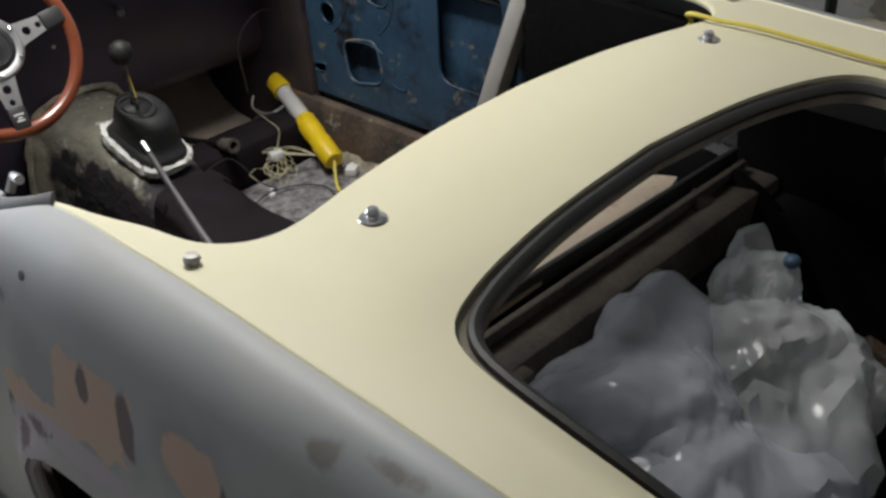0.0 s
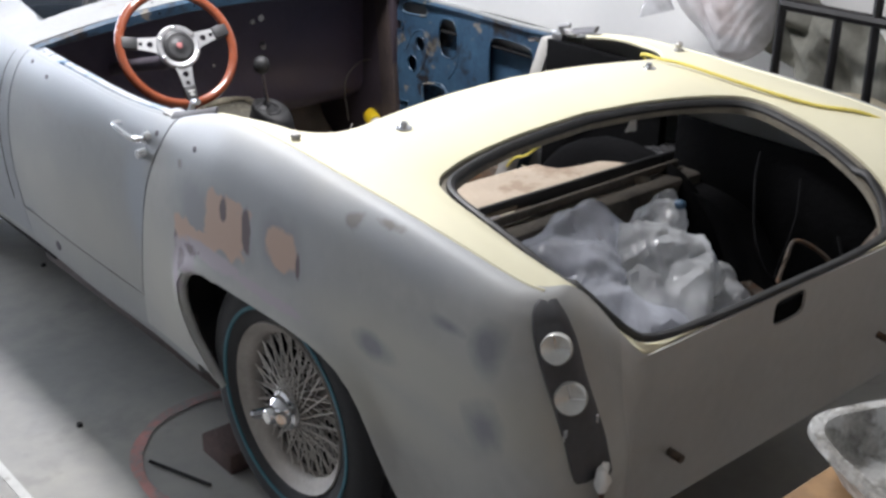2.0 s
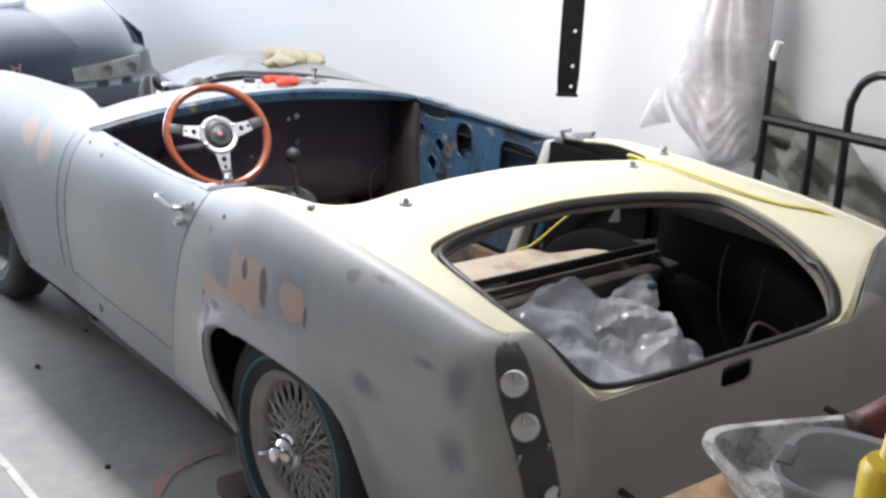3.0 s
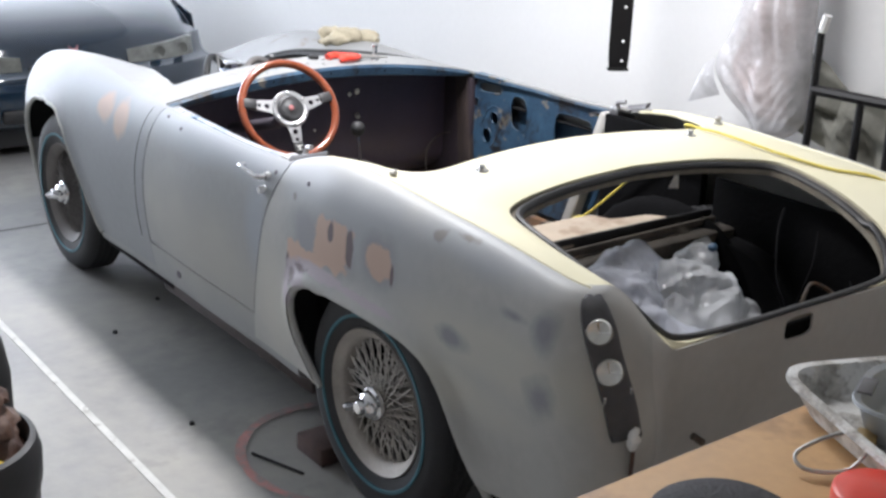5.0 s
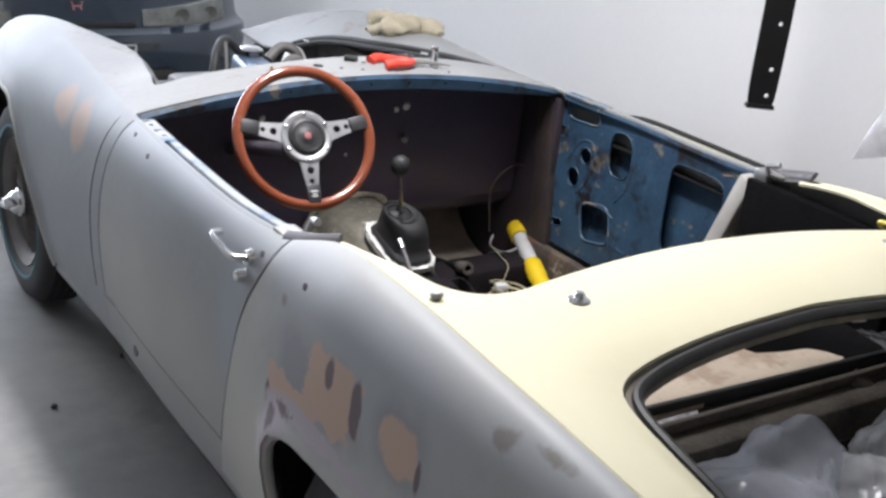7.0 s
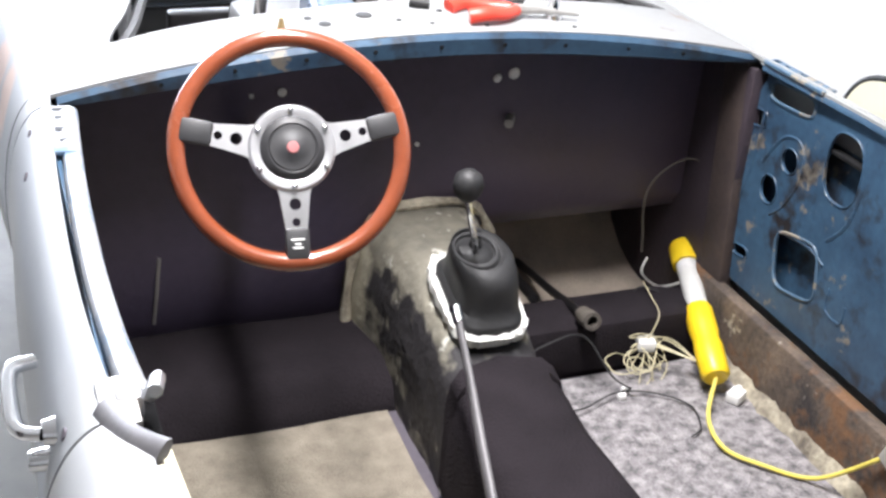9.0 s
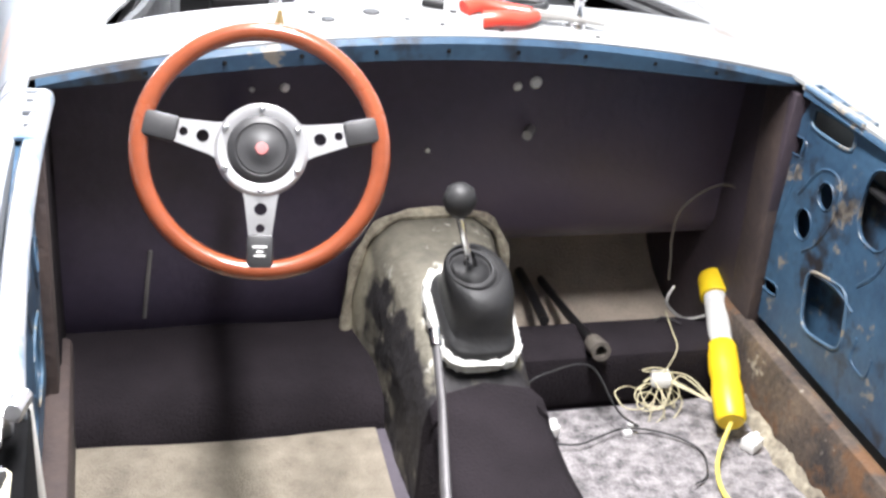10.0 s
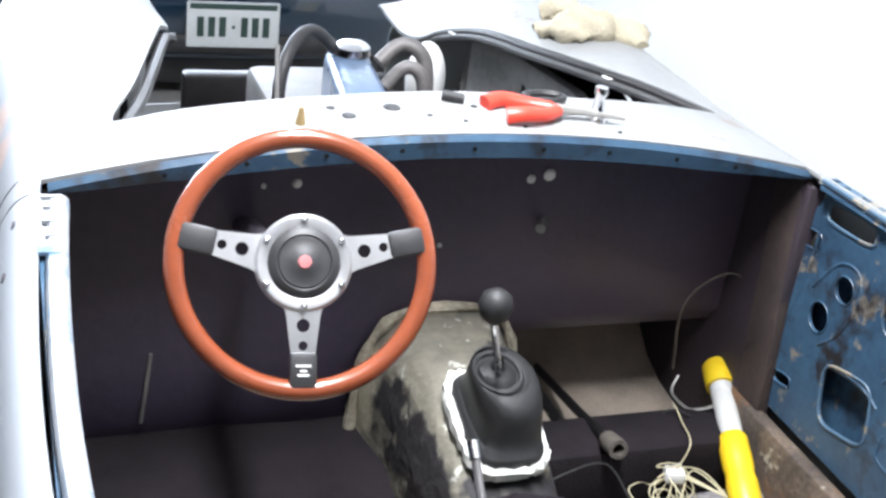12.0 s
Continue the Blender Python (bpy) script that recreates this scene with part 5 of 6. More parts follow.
for side, y in ((-1, -0.028), (1, -0.028), (-1, 2.04), (1, 2.04)):
    w = wire_wheel(side, y > 1)
    w.location = (side * 0.581, y, 0.2935)
for y in (-0.028, 2.04):
    part("axle", tube([(-0.5, y, 0.28), (0.5, y, 0.28)], 0.035, 12), "tar", car)
slab("underbody", "tar", 0, 1.0, 0.138, 1.02, 1.3, 0.02)

# ---- engine bay ----
slab("engine_bay_floor", "tar", 0, 2.05, 0.30, 0.84, 0.85, 0.02)
slab("inner_wing", "baygrey", -0.41, 2.10, 0.52, 0.02, 0.66, 0.30, 0.004, rz=-10)
slab("inner_wing", "baygrey", 0.425, 1.995, 0.545, 0.014, 0.48, 0.33, 0.02, rz=8)
slab("radiator", "black_metal", 0, 2.40, 0.40, 0.50, 0.05, 0.26, 0.01)
part("engine_block", box(0.0, 2.0, 0.45, 0.26, 0.52, 0.30, 0.02), "engine", car)
part("rocker_cover", box(0.012, 1.865, 0.660, 0.095, 0.30, 0.115, 0.022, rz=-6, seg=3), "engine_blue", car, "pale blue rocker cover")
part("oil_cap", lathe([(0.0001, 0.028), (0.026, 0.028), (0.036, 0.020), (0.038, 0.004), (0.030, 0.0)], pose(0.03, 1.975, 0.715), 20), "chrome", car)
part("breather_hose", tube(spline([(0.0, 1.99, 0.72), (-0.05, 1.97, 0.765), (-0.095, 1.92, 0.770), (-0.135, 1.86, 0.735), (-0.15, 1.83, 0.66), (-0.14, 1.80, 0.58)], 6), 0.013, 10), "rubber", car)
part("top_hose", tube(spline([(-0.30, 1.75, 0.60), (-0.22, 1.72, 0.66), (-0.12, 1.74, 0.655), (-0.05, 1.78, 0.66)], 6), 0.014, 8), "rubber", car)
part("carburettor_pipe", tube(spline([(0.09, 1.98, 0.70), (0.14, 1.99, 0.735), (0.185, 1.97, 0.71), (0.19, 1.94, 0.60)], 6), 0.016, 12), "engine", car)
part("carburettor_pipe", tube(spline([(0.07, 1.86, 0.69), (0.11, 1.86, 0.73), (0.145, 1.85, 0.70), (0.15, 1.84, 0.56)], 6), 0.014, 12), "engine", car)
part("washer_bottle", crumple(ball(0.24, 2.10, 0.62, 0.045, 0.045, 0.09), 0.0, 1), "white", car)
part("master_cylinder", tube([(-0.28, 1.60, 0.60), (-0.28, 1.52, 0.68)], 0.022, 12), "steel", car)
part("bonnet_stay", tube([(-0.20, 1.62, 0.74), (-0.20, 1.64, 0.84)], 0.004, 6), "steel", car)

# ---- small things on the scuttle ----
for x, y, r in ((-0.10, 1.30, 0.014), (-0.05, 1.27, 0.005), (0.03, 1.30, 0.006), (-0.19, 1.31, 0.007), (-0.17, 1.28, 0.011), (0.10, 1.34, 0.006), (0.0, 1.25, 0.004), (0.09, 1.235, 0.004), (-0.22, 1.24, 0.004), (0.25, 1.235, 0.004)):
    part("scuttle_hole", lathe([(0.0001, 0.0015), (r * 0.9, 0.0015), (r, 0)], pose(x, y, top(x, y) + 0.003), 12), "rubber", car)
part("washer_jet", tube([(-0.245, 1.265, 0.845), (-0.245, 1.262, 0.870)], lambda s: 0.008 - 0.005 * s, 8), "brass", car)
part("wiper_spindle", lathe([(0.0001, 0.055), (0.010, 0.055), (0.011, 0.045), (0.008, 0.04), (0.011, 0.012), (0.016, 0.008), (0.017, 0.0)], pose(0.227, 1.275, top(0.227, 1.275) + 0.002), 14), "chrome", car)
part("wiper_spindle", tube([(-0.015, 1.322, top(0, 1.32) + 0.012), (0.017, 1.312, top(0, 1.31) + 0.009)], 0.008, 10), "rubber", car)

pl = thing("pliers", "red-handled pliers lying on the scuttle", "pliers")
zp = top(0.1, 1.27) + 0.014
part("handle", tube(spline([(0.045, 1.295, zp), (0.075, 1.305, zp + 0.004), (0.115, 1.295, zp), (0.150, 1.277, zp)], 5), lambda s: 0.014 - 0.004 * s, 10, flat=0.8), "red", pl)
part("handle", tube(spline([(0.062, 1.245, zp), (0.09, 1.240, zp + 0.004), (0.125, 1.248, zp), (0.155, 1.266, zp)], 5), lambda s: 0.014 - 0.004 * s, 10, flat=0.8), "red", pl)
part("jaw", tube([(0.150, 1.272, zp), (0.20, 1.270, zp - 0.003), (0.27, 1.262, zp - 0.012)], lambda s: 0.010 - 0.007 * s, 8), "steel", pl)
tagged(part("rubber_ring", tube([(0.160 + 0.034 * math.cos(q), 1.335 + 0.02 * math.sin(q), top(0.16, 1.335) + 0.009) for q in (2 * math.pi * k / 24 for k in range(24))], 0.006, 6, closed=True), "rubber"), "black rubber ring on the scuttle", "ring")


def cloth(name, mat, x0, x1, y0, y1, ground, high, seed, label, category, n=36, wob=0.14):
    """A dropped cloth: heaped folds over a supporting height, with a thickness of its own."""
    bm, rows = bmesh.new(), []
    for i in range(n + 1):
        row = []
        for j in range(n + 1):
            u, v = i / n, j / n
            p = Vector((u * 2.6 + seed, v * 2.6, seed * 0.37))
            wx = wob * (noise.noise(p) - 0.5 * noise.noise(p * 2.1))
            wy = wob * noise.noise(p + Vector((5, 9, 2)))
            x, y = x0 + (x1 - x0) * min(1.1, max(-0.1, u + wx)), y0 + (y1 - y0) * min(1.1, max(-0.1, v + wy))
            fall = math.sqrt(max(0, (1 - (2 * u - 1) ** 4) * (1 - (2 * v - 1) ** 4)))
            h = high * fall * (0.45 + 0.8 * abs(noise.noise(p * 1.5)) + 0.35 * abs(noise.noise(p * 3.4)))
            row.append(Vector((x, y, ground(x, y) + 0.004 + h)))
        rows.append(row)
    add_grid(bm, rows)
    me = carve(bm, [], 0.004, name, 80)
    return tagged(part(name, me, mat), label, category)


pair = thing("work_gloves", "crumpled pale canvas work gloves lying on the wing", "gloves")
for pts, girth in (([(0.475, 2.03), (0.505, 1.99), (0.54, 1.93), (0.575, 1.86), (0.592, 1.79)], (0.022, 0.038, 0.036, 0.026, 0.011)),
                   ([(0.425, 1.925), (0.455, 1.885), (0.495, 1.875), (0.535, 1.90), (0.56, 1.95)], (0.010, 0.034, 0.046, 0.034, 0.014)),
                   ([(0.425, 1.96), (0.455, 1.955), (0.485, 1.945), (0.515, 1.94)], (0.005, 0.012, 0.018, 0.020))):
    line = spline([(x, y, top(x, y) + 0.55 * g) for (x, y), g in zip(pts, girth)], 8)
    bm = tube(line, lambda k: float(np.interp(k, np.linspace(0, 1, len(girth)), girth)), 28, flat=1.0)
    bm.normal_update()
    for v in bm.verts:
        g = top(v.co.x, v.co.y)
        v.co.z = g + 0.003 + max(0.0, v.co.z - g) * 0.58
    part("glove", folds(crumple(bm, 0.007, 26, 3), 0.014, 13, 4), "rag", pair, angle=60)

# ---- things in the cockpit ----
mat_r = cloth("felt_mat", "felt", 0.12, 0.59, 0.28, 1.14, lambda x, y: 0.182, 0.012, 2.0, "speckled grey felt mat on the cockpit floor", "mat", wob=0.015)
mat_l = cloth("felt_mat", "felt_tan", -0.565, -0.085, 0.28, 1.135, lambda x, y: 0.182, 0.012, 7.0, "dirty tan felt mat on the cockpit floor", "mat", wob=0.015)

light = thing("work_light", "yellow fluorescent work light leaning in the footwell", "work light")
A, B = Vector((0.508, 1.005, 0.238)), Vector((0.602, 1.318, 0.338))
axis = (B - A).normalized()
ML = Matrix.Translation(A) @ axis.to_track_quat("Z", "Y").to_matrix().to_4x4()
LN = (B - A).length
part("grip", lathe([(0.0001, 0.0), (0.022, 0.0), (0.027, 0.008), (0.028, 0.07), (0.025, 0.09), (0.028, 0.11), (0.027, LN * 0.48), (0.024, LN * 0.5), (0.0001, LN * 0.5)], ML, 20), "yellow", light)
part("tube", lathe([(0.0001, LN * 0.48), (0.0215, LN * 0.5), (0.0215, LN * 0.86), (0.0001, LN * 0.88)], ML, 20), "lamptube", light, "silvery lamp tube")
part("end_cap", lathe([(0.0001, LN * 0.84), (0.027, LN * 0.84), (0.028, LN * 0.86), (0.028, LN * 0.98), (0.024, LN), (0.0001, LN)], ML, 20), "yellow", light)
part("hook", tube(spline([ML @ Vector((0.023, 0, LN * 0.70)), ML @ Vector((0.04, -0.01, LN * 0.70)), ML @ Vector((0.065, -0.02, LN * 0.72)), ML @ Vector((0.085, -0.03, LN * 0.85)), ML @ Vector((0.07, -0.02, LN * 0.95))], 5), 0.003, 6), "steel", light)
part("power_cord", tube(spline([A, (0.458, 0.941, 0.206), (0.435, 0.856, 0.206), (0.47, 0.799, 0.206), (0.54, 0.735, 0.21), (0.575, 0.64, 0.32), (0.555, 0.56, 0.40), (0.545, 0.50, 0.43), (0.545, 0.44, 0.48), (0.545, 0.355, 0.56), (0.54, 0.20, 0.70), (0.50, 0.05, 0.80), (0.430, 0.008, 0.853), (0.432, -0.05, 0.854), (0.445, -0.10, 0.852), (0.468, -0.19, 0.840), (0.495, -0.30, 0.825), (0.52, -0.42, 0.815), (0.565, -0.55, 0.808), (0.66, -0.70, 0.70), (0.75, -0.78, 0.40), (0.85, -0.85, 0.01), (0.95, -1.2, 0.008)], 8), 0.004, 8), "cord", light, "yellow power cord trailing over the deck")

for i, (x, y, z, rz) in enumerate(((0.196, 1.055, 0.215, 20), (0.430, 1.130, 0.246, -15), (0.545, 0.985, 0.205, 30), (0.34, 1.045, 0.20, 0))):
    plug = thing("wire_connector", "white plastic wiring connector", "connector", "loose wiring connectors")
    part("shell", box(x, y, z, 0.034 if i < 3 else 0.016, 0.028 if i < 3 else 0.014, 0.022 if i < 3 else 0.014, 0.004, rz=rz), "white", plug)
    part("tongue", box(x + 0.012, y + 0.012, z + 0.004, 0.014, 0.010, 0.014, 0.002, rz=rz), "white", plug)
rng = random.Random(5)
tangle = thing("wire_tangle", "tangled cream wires in the footwell", "wires")
for k in range(5):
    cx, cy, r = 0.405 + rng.uniform(-0.05, 0.055), 1.105 + rng.uniform(-0.02, 0.02), rng.uniform(0.018, 0.040)
    q0, n = rng.uniform(0, 6.28), rng.randint(8, 13)
    pts = [(0.43, 1.13, 0.25)] + [(cx + (r + 0.004 * i % 0.012) * math.cos(q0 + i * 0.75), cy + 0.7 * r * math.sin(q0 + i * 0.75), 0.205 + 0.004 * i + 0.016 * math.sin(q0 + i * 0.75)) for i in range(n)] + [(0.45 + 0.03 * math.cos(k), 1.13, 0.25), (0.50, 1.06, 0.24)]
    part("strand", tube(spline(pts, 7), 0.0013, 5), "wire", tangle)
part("strand", tube(spline([(0.43, 1.13, 0.25), (0.455, 1.14, 0.30), (0.47, 1.20, 0.305), (0.48, 1.25, 0.31)], 6), 0.0013, 5), "wire", tangle)
dw = thing("loose_wire", "thin black wire lying over the felt mat", "wire")
part("strand", tube(spline([(0.17, 1.06, 0.25), (0.16, 1.09, 0.28), (0.20, 1.10, 0.30), (0.28, 1.11, 0.30), (0.32, 1.06, 0.24), (0.36, 1.05, 0.21)], 6), 0.0018, 6), "rubber", dw)
part("strand", tube(spline([(0.17, 1.03, 0.215), (0.24, 1.02, 0.207), (0.33, 1.05, 0.207), (0.40, 1.03, 0.207), (0.445, 0.98, 0.205), (0.43, 0.92, 0.204), (0.40, 0.90, 0.204)], 6), 0.0018, 6), "rubber", dw)
part("strand", tube(spline([(0.36, 1.26, 0.205), (0.42, 1.23, 0.22), (0.46, 1.24, 0.30), (0.50, 1.22, 0.30)], 6), 0.0018, 6), "rubber", dw)
bar = thing("wheel_wrench", "rusty black wheel wrench lying over the cross member", "wrench")
part("shaft", tube([(0.298, 1.13, 0.322), (0.318, 1.31, 0.272), (0.346, 1.555, 0.212)], 0.0085, 10), "black_metal", bar)
part("socket", lathe([(0.010, 0.0), (0.017, 0.0), (0.018, 0.012), (0.016, 0.05), (0.009, 0.06), (0.0085, 0.03), (0.010, 0.0)], Matrix.Translation((0.296, 1.112, 0.327)) @ Vector((0.02, 0.18, -0.05)).to_track_quat("Z", "Y").to_matrix().to_4x4(), 18), "ledge", bar, "rusty socket end")
part("cranked_arm", tube([(0.245, 1.254, 0.302), (0.285, 1.45, 0.252), (0.315, 1.627, 0.21)], 0.010, 10), "black_metal", bar)

# ---- plastic bags ----
def plastic_bag(name, mat, lumps, seed, label, amount=0.02, knot=None):
    """One crumpled skin round a few bulges."""
    cx, cy, cz = (sum(l[k] for l in lumps) / len(lumps) for k in range(3))
    bm = bmesh.new()
    bmesh.ops.create_icosphere(bm, subdivisions=5, radius=1)
    for v in bm.verts:
        d, far = v.co.normalized(), 0.03
        for x, y, z, rx, ry, rz in lumps:
            o = Vector(((cx - x) / rx, (cy - y) / ry, (cz - z) / rz))
            w = Vector((d.x / rx, d.y / ry, d.z / rz))
            a2, b2, c2 = w.dot(w), 2 * o.dot(w), o.dot(o) - 1
            disc = b2 * b2 - 4 * a2 * c2
            if disc > 0:
                far = max(far, (-b2 + math.sqrt(disc)) / (2 * a2))
        v.co = Vector((cx, cy, cz)) + d * far
    for _ in range(3):
        bmesh.ops.smooth_vert(bm, verts=bm.verts[:], factor=0.5, use_axis_x=True, use_axis_y=True, use_axis_z=True)
    folds(bm, amount, 6, int(seed))
    folds(bm, amount * 0.42, 15, int(seed) + 2)
    rng = random.Random(int(seed))
    for v in bm.verts:
        v.co += Vector((rng.uniform(-1, 1), rng.uniform(-1, 1), rng.uniform(-1, 1))) * amount * 0.05
    bmesh.ops.subdivide_edges(bm, edges=bm.edges[:], cuts=1, use_grid_fill=True)
    folds(bm, amount * 0.10, 40, int(seed) + 9)
    bag = tagged(part(name, bm, mat, angle=30), label, "plastic bag")
    if knot:
        part("tie", ball(*knot, 0.013, 0.013, 0.011, 2), M["blue"], bag, "blue tie")
    return bag


plastic_bag("plastic_bag", "film", [(-0.16, -0.31, 0.535, 0.17, 0.13, 0.10), (-0.05, -0.27, 0.575, 0.10, 0.08, 0.085), (-0.20, -0.42, 0.48, 0.15, 0.11, 0.11), (-0.10, -0.50, 0.46, 0.13, 0.10, 0.09)], 6.0, "smooth milky plastic bag lying in the trunk", 0.016)
plastic_bag("plastic_bag", "film_thin", [(0.07, -0.37, 0.52, 0.125, 0.12, 0.11), (0.18, -0.28, 0.55, 0.070, 0.07, 0.065), (0.265, -0.235, 0.580, 0.030, 0.03, 0.038), (0.155, -0.32, 0.595, 0.050, 0.050, 0.048), (-0.02, -0.46, 0.47, 0.12, 0.11, 0.10)], 3.0, "crumpled clear plastic bag with a blue tie in the trunk", 0.025, (0.172, -0.345, 0.640))
plastic_bag("plastic_bag", "film_thin", [(0.20, -0.45, 0.43, 0.09, 0.07, 0.062), (0.24, -0.42, 0.46, 0.045, 0.045, 0.045)], 11.0, "small thin plastic bag on the trunk floor", 0.013)

# wiring in the trunk
tw = thing("trunk_wiring", "dangling wires inside the trunk", "wires")
for pts in ([(0.46, -0.45, 0.66), (0.38, -0.50, 0.60), (0.30, -0.52, 0.50), (0.24, -0.55, 0.40)], [(0.44, -0.35, 0.70), (0.33, -0.42, 0.66), (0.26, -0.50, 0.55), (0.30, -0.60, 0.42)], [(0.48, -0.55, 0.55), (0.42, -0.62, 0.50), (0.44, -0.68, 0.40)]):
    part("strand", tube(spline(pts, 6), 0.0035, 6), "shade_black", tw)

pipe = thing("brake_pipe_offcut", "bent rusty pipe lying across the trunk", "pipe")
part("pipe", tube(spline([(0.12, -0.60, 0.385), (0.22, -0.56, 0.44), (0.33, -0.52, 0.52), (0.40, -0.50, 0.545), (0.45, -0.56, 0.50), (0.47, -0.64, 0.40)], 6), 0.0055, 8), "rust", pipe)
board = thing("trunk_offcut", "dusty brown offcut of board in the trunk", "board")
part("sheet", crumple(box(0.25, -0.61, 0.385, 0.24, 0.13, 0.012, 0.003, rz=14), 0.0, 1), "ledge", board)
part("batten", box(0.36, -0.50, 0.386, 0.03, 0.26, 0.03, 0.004, rz=-20), "rust", board)

# ---- chock under the rear wheel and bits on the floor ----
tagged(part("brick", box(-0.605, 0.275, 0.026, 0.085, 0.13, 0.052, 0.006), "brick"), "brown brick chocking the rear wheel", "brick")
tagged(part("steel_rod", tube([(-0.765, 0.375, 0.006), (-0.705, 0.205, 0.006)], 0.004, 6), "black_metal"), "thin dark rod on the concrete floor", "rod")
for x, y in ((-0.822, 0.624), (-0.509, 1.55), (-0.75, 1.35)):
    tagged(part("bolt", lathe([(0.0001, 0.009), (0.006, 0.009), (0.008, 0.006), (0.008, 0.0)], pose(x, y, 0.0), 8), "black_metal"), "small dark bolt lying on the floor", "bolt", "bolts on the floor")

# ---- things along the right-hand wall ----
hang = thing("hanging_bracket", "dark slotted steel strip hanging from the ceiling", "bracket", at=(0.955, 0.80, 0.83))
bm = carve(prism(rounded(0, 0.8, 0.038, 0.80, 0.15, 40), -0.004, 0.004), [lathe([(0.0001, -0.03), (0.006, -0.03), (0.006, 0.03), (0.0001, 0.03)], pose(0.012, yy, 0), 12) for yy in (0.03, 0.10, 0.22, 0.40, 0.60)], 0, "strip")
bm.transform(pose(0, 0, 0.0, 90, 0, 0) @ pose(0, 0, 0))
strip = part("strip", bm, "black_metal", hang)
strip.rotation_euler = (0, 0, radians(-35))
part("end_lip", box(0, 0, 0.0, 0.075, 0.028, 0.012, 0.004, rz=-35), "black_metal", hang)
part("wire", tube([(0, 0, 1.6), (0, 0, 1.72)], 0.003, 6), "steel", hang)

Y_FRONT = table((0.655, 0.27), (0.68, 0.32), (0.716, 0.365), (0.75, 0.415), (0.785, 0.468), (0.84, 0.515), (0.898, 0.525), (0.982, 0.481), (1.1, 0.436), (1.2, 0.402), (1.45, 0.33))
Y_REAR = table((0.655, 0.25), (0.68, 0.205), (0.728, 0.158), (0.823, 0.145), (0.964, 0.153), (1.14, 0.160), (1.23, 0.165), (1.45, 0.22))


def hanging_sack(depth, seed, swell=1.0, low=0.655):
    bm, rows = bmesh.new(), []
    for i in range(91):
        z = 1.45 + (low - 1.45) * i / 90
        a, c = Y_FRONT(z), Y_REAR(z)
        row = []
        for j in range(120):
            q = 2 * math.pi * j / 120
            y = (a + c) / 2 + (a - c) / 2 * swell * math.cos(q)
            thick = depth * min(1, (a - c) / 0.16)
            # long folds that gather under the hook, swags low down
            fan = math.atan2(y - 0.325, 1.62 - z) * 26
            fold = 0.15 * abs(2 * ((fan / 4 + 0.9 * noise.noise(Vector((z * 2.2, y * 5, seed)))) % 1) - 1) + 0.32 * noise.noise(Vector((z * 5, y * 9, seed + 3)))
            w = z - 0.6 * max(0.0, y - 0.27) - 1.6 * max(0.0, 0.27 - y) + 0.05 * noise.noise(Vector((y * 6, z * 6, seed)))
            low_part = min(1, max(0, (0.93 - z) / 0.1)) * min(1, max(0, (z - 0.70) / 0.05))
            fold += 0.14 * low_part * abs(2 * ((w / 0.06) % 1) - 1)
            row.append(Vector((1.17 - thick * math.sin(q) * (0.75 + fold), y, z)))
        rows.append(row)
    add_grid(bm, rows, closed=True)
    return bm


bag = tagged(part("garment_bag", hanging_sack(0.085, 1, 1.0, 0.645), "film_bag", angle=180), "bulging milky plastic bag hanging on the wall", "plastic bag")
tagged(part("hanging_cloth", hanging_sack(0.060, 5, 0.62, 0.74), "pinkish", angle=180), "pinkish cloth showing through the hanging plastic bag", "cloth")
bm, rows = bmesh.new(), []
for i in range(15):
    k = i / 14
    hi, lo, tip = Vector((1.12, 0.50, 0.905)), Vector((1.12, 0.462, 0.785)), Vector((1.10, 0.585, 0.738))
    up, dn = hi.lerp(tip, k), lo.lerp(tip, k)
    rows.append([up.lerp(dn, j / 10) + Vector((-0.020 * math.sin(math.pi * j / 10) * (1 - k), 0, 0.045 * math.sin(math.pi * k) * (1 - j / 10))) for j in range(11)])
add_grid(bm, rows)
part("flap", carve(bm, [], 0.002, "flap", 60), "film_bag", bag, "pointed loose flap")
part("hanger", tube(spline([(1.17, 0.37, 1.42), (1.18, 0.37, 1.52), (1.31, 0.37, 1.56)], 6), 0.004, 6), "steel", bag)

rack = thing("steel_rack", "black tubular steel rack standing by the wall", "rack")
for y, h in ((0.06, 1.07), (-0.115, 0.88)):
    part("upright", tube([(1.08, y, 0.0), (1.08, y, h)], 0.013, 8), "black_metal", rack)
part("curved_upright", tube(spline([(1.08, -0.232, 0.0), (1.08, -0.232, 0.60), (1.08, -0.224, 0.94), (1.08, -0.232, 1.0), (1.08, -0.252, 1.042), (1.08, -0.30, 1.072), (1.08, -0.36, 1.075)], 6), 0.013, 8), "black_metal", rack)
part("cross_bar", tube([(1.08, 0.06, 0.880), (1.08, -0.60, 0.890)], 0.017, 8), "black_metal", rack)
part("cross_bar", tube([(1.08, 0.06, 0.30), (1.08, -0.60, 0.30)], 0.013, 8), "black_metal", rack)
part("upright", tube([(1.08, -0.60, 0.0), (1.08, -0.60, 0.89)], 0.013, 8), "black_metal", rack)
part("tip", tube([(1.08, 0.058, 1.062), (1.08, 0.044, 1.115)], 0.014, 8), "white", rack)
TARP_TOP = table((-0.70, 0.55), (-0.40, 0.64), (-0.26, 0.72), (-0.165, 0.815), (0.0, 0.842), (0.097, 0.919), (0.25, 0.978))
TARP_LOW = table((-0.70, 0.20), (-0.30, 0.22), (-0.10, 0.34), (-0.05, 0.55), (-0.01, 0.635), (0.074, 0.648), (0.17, 0.69), (0.25, 0.80))
bm, rows = bmesh.new(), []
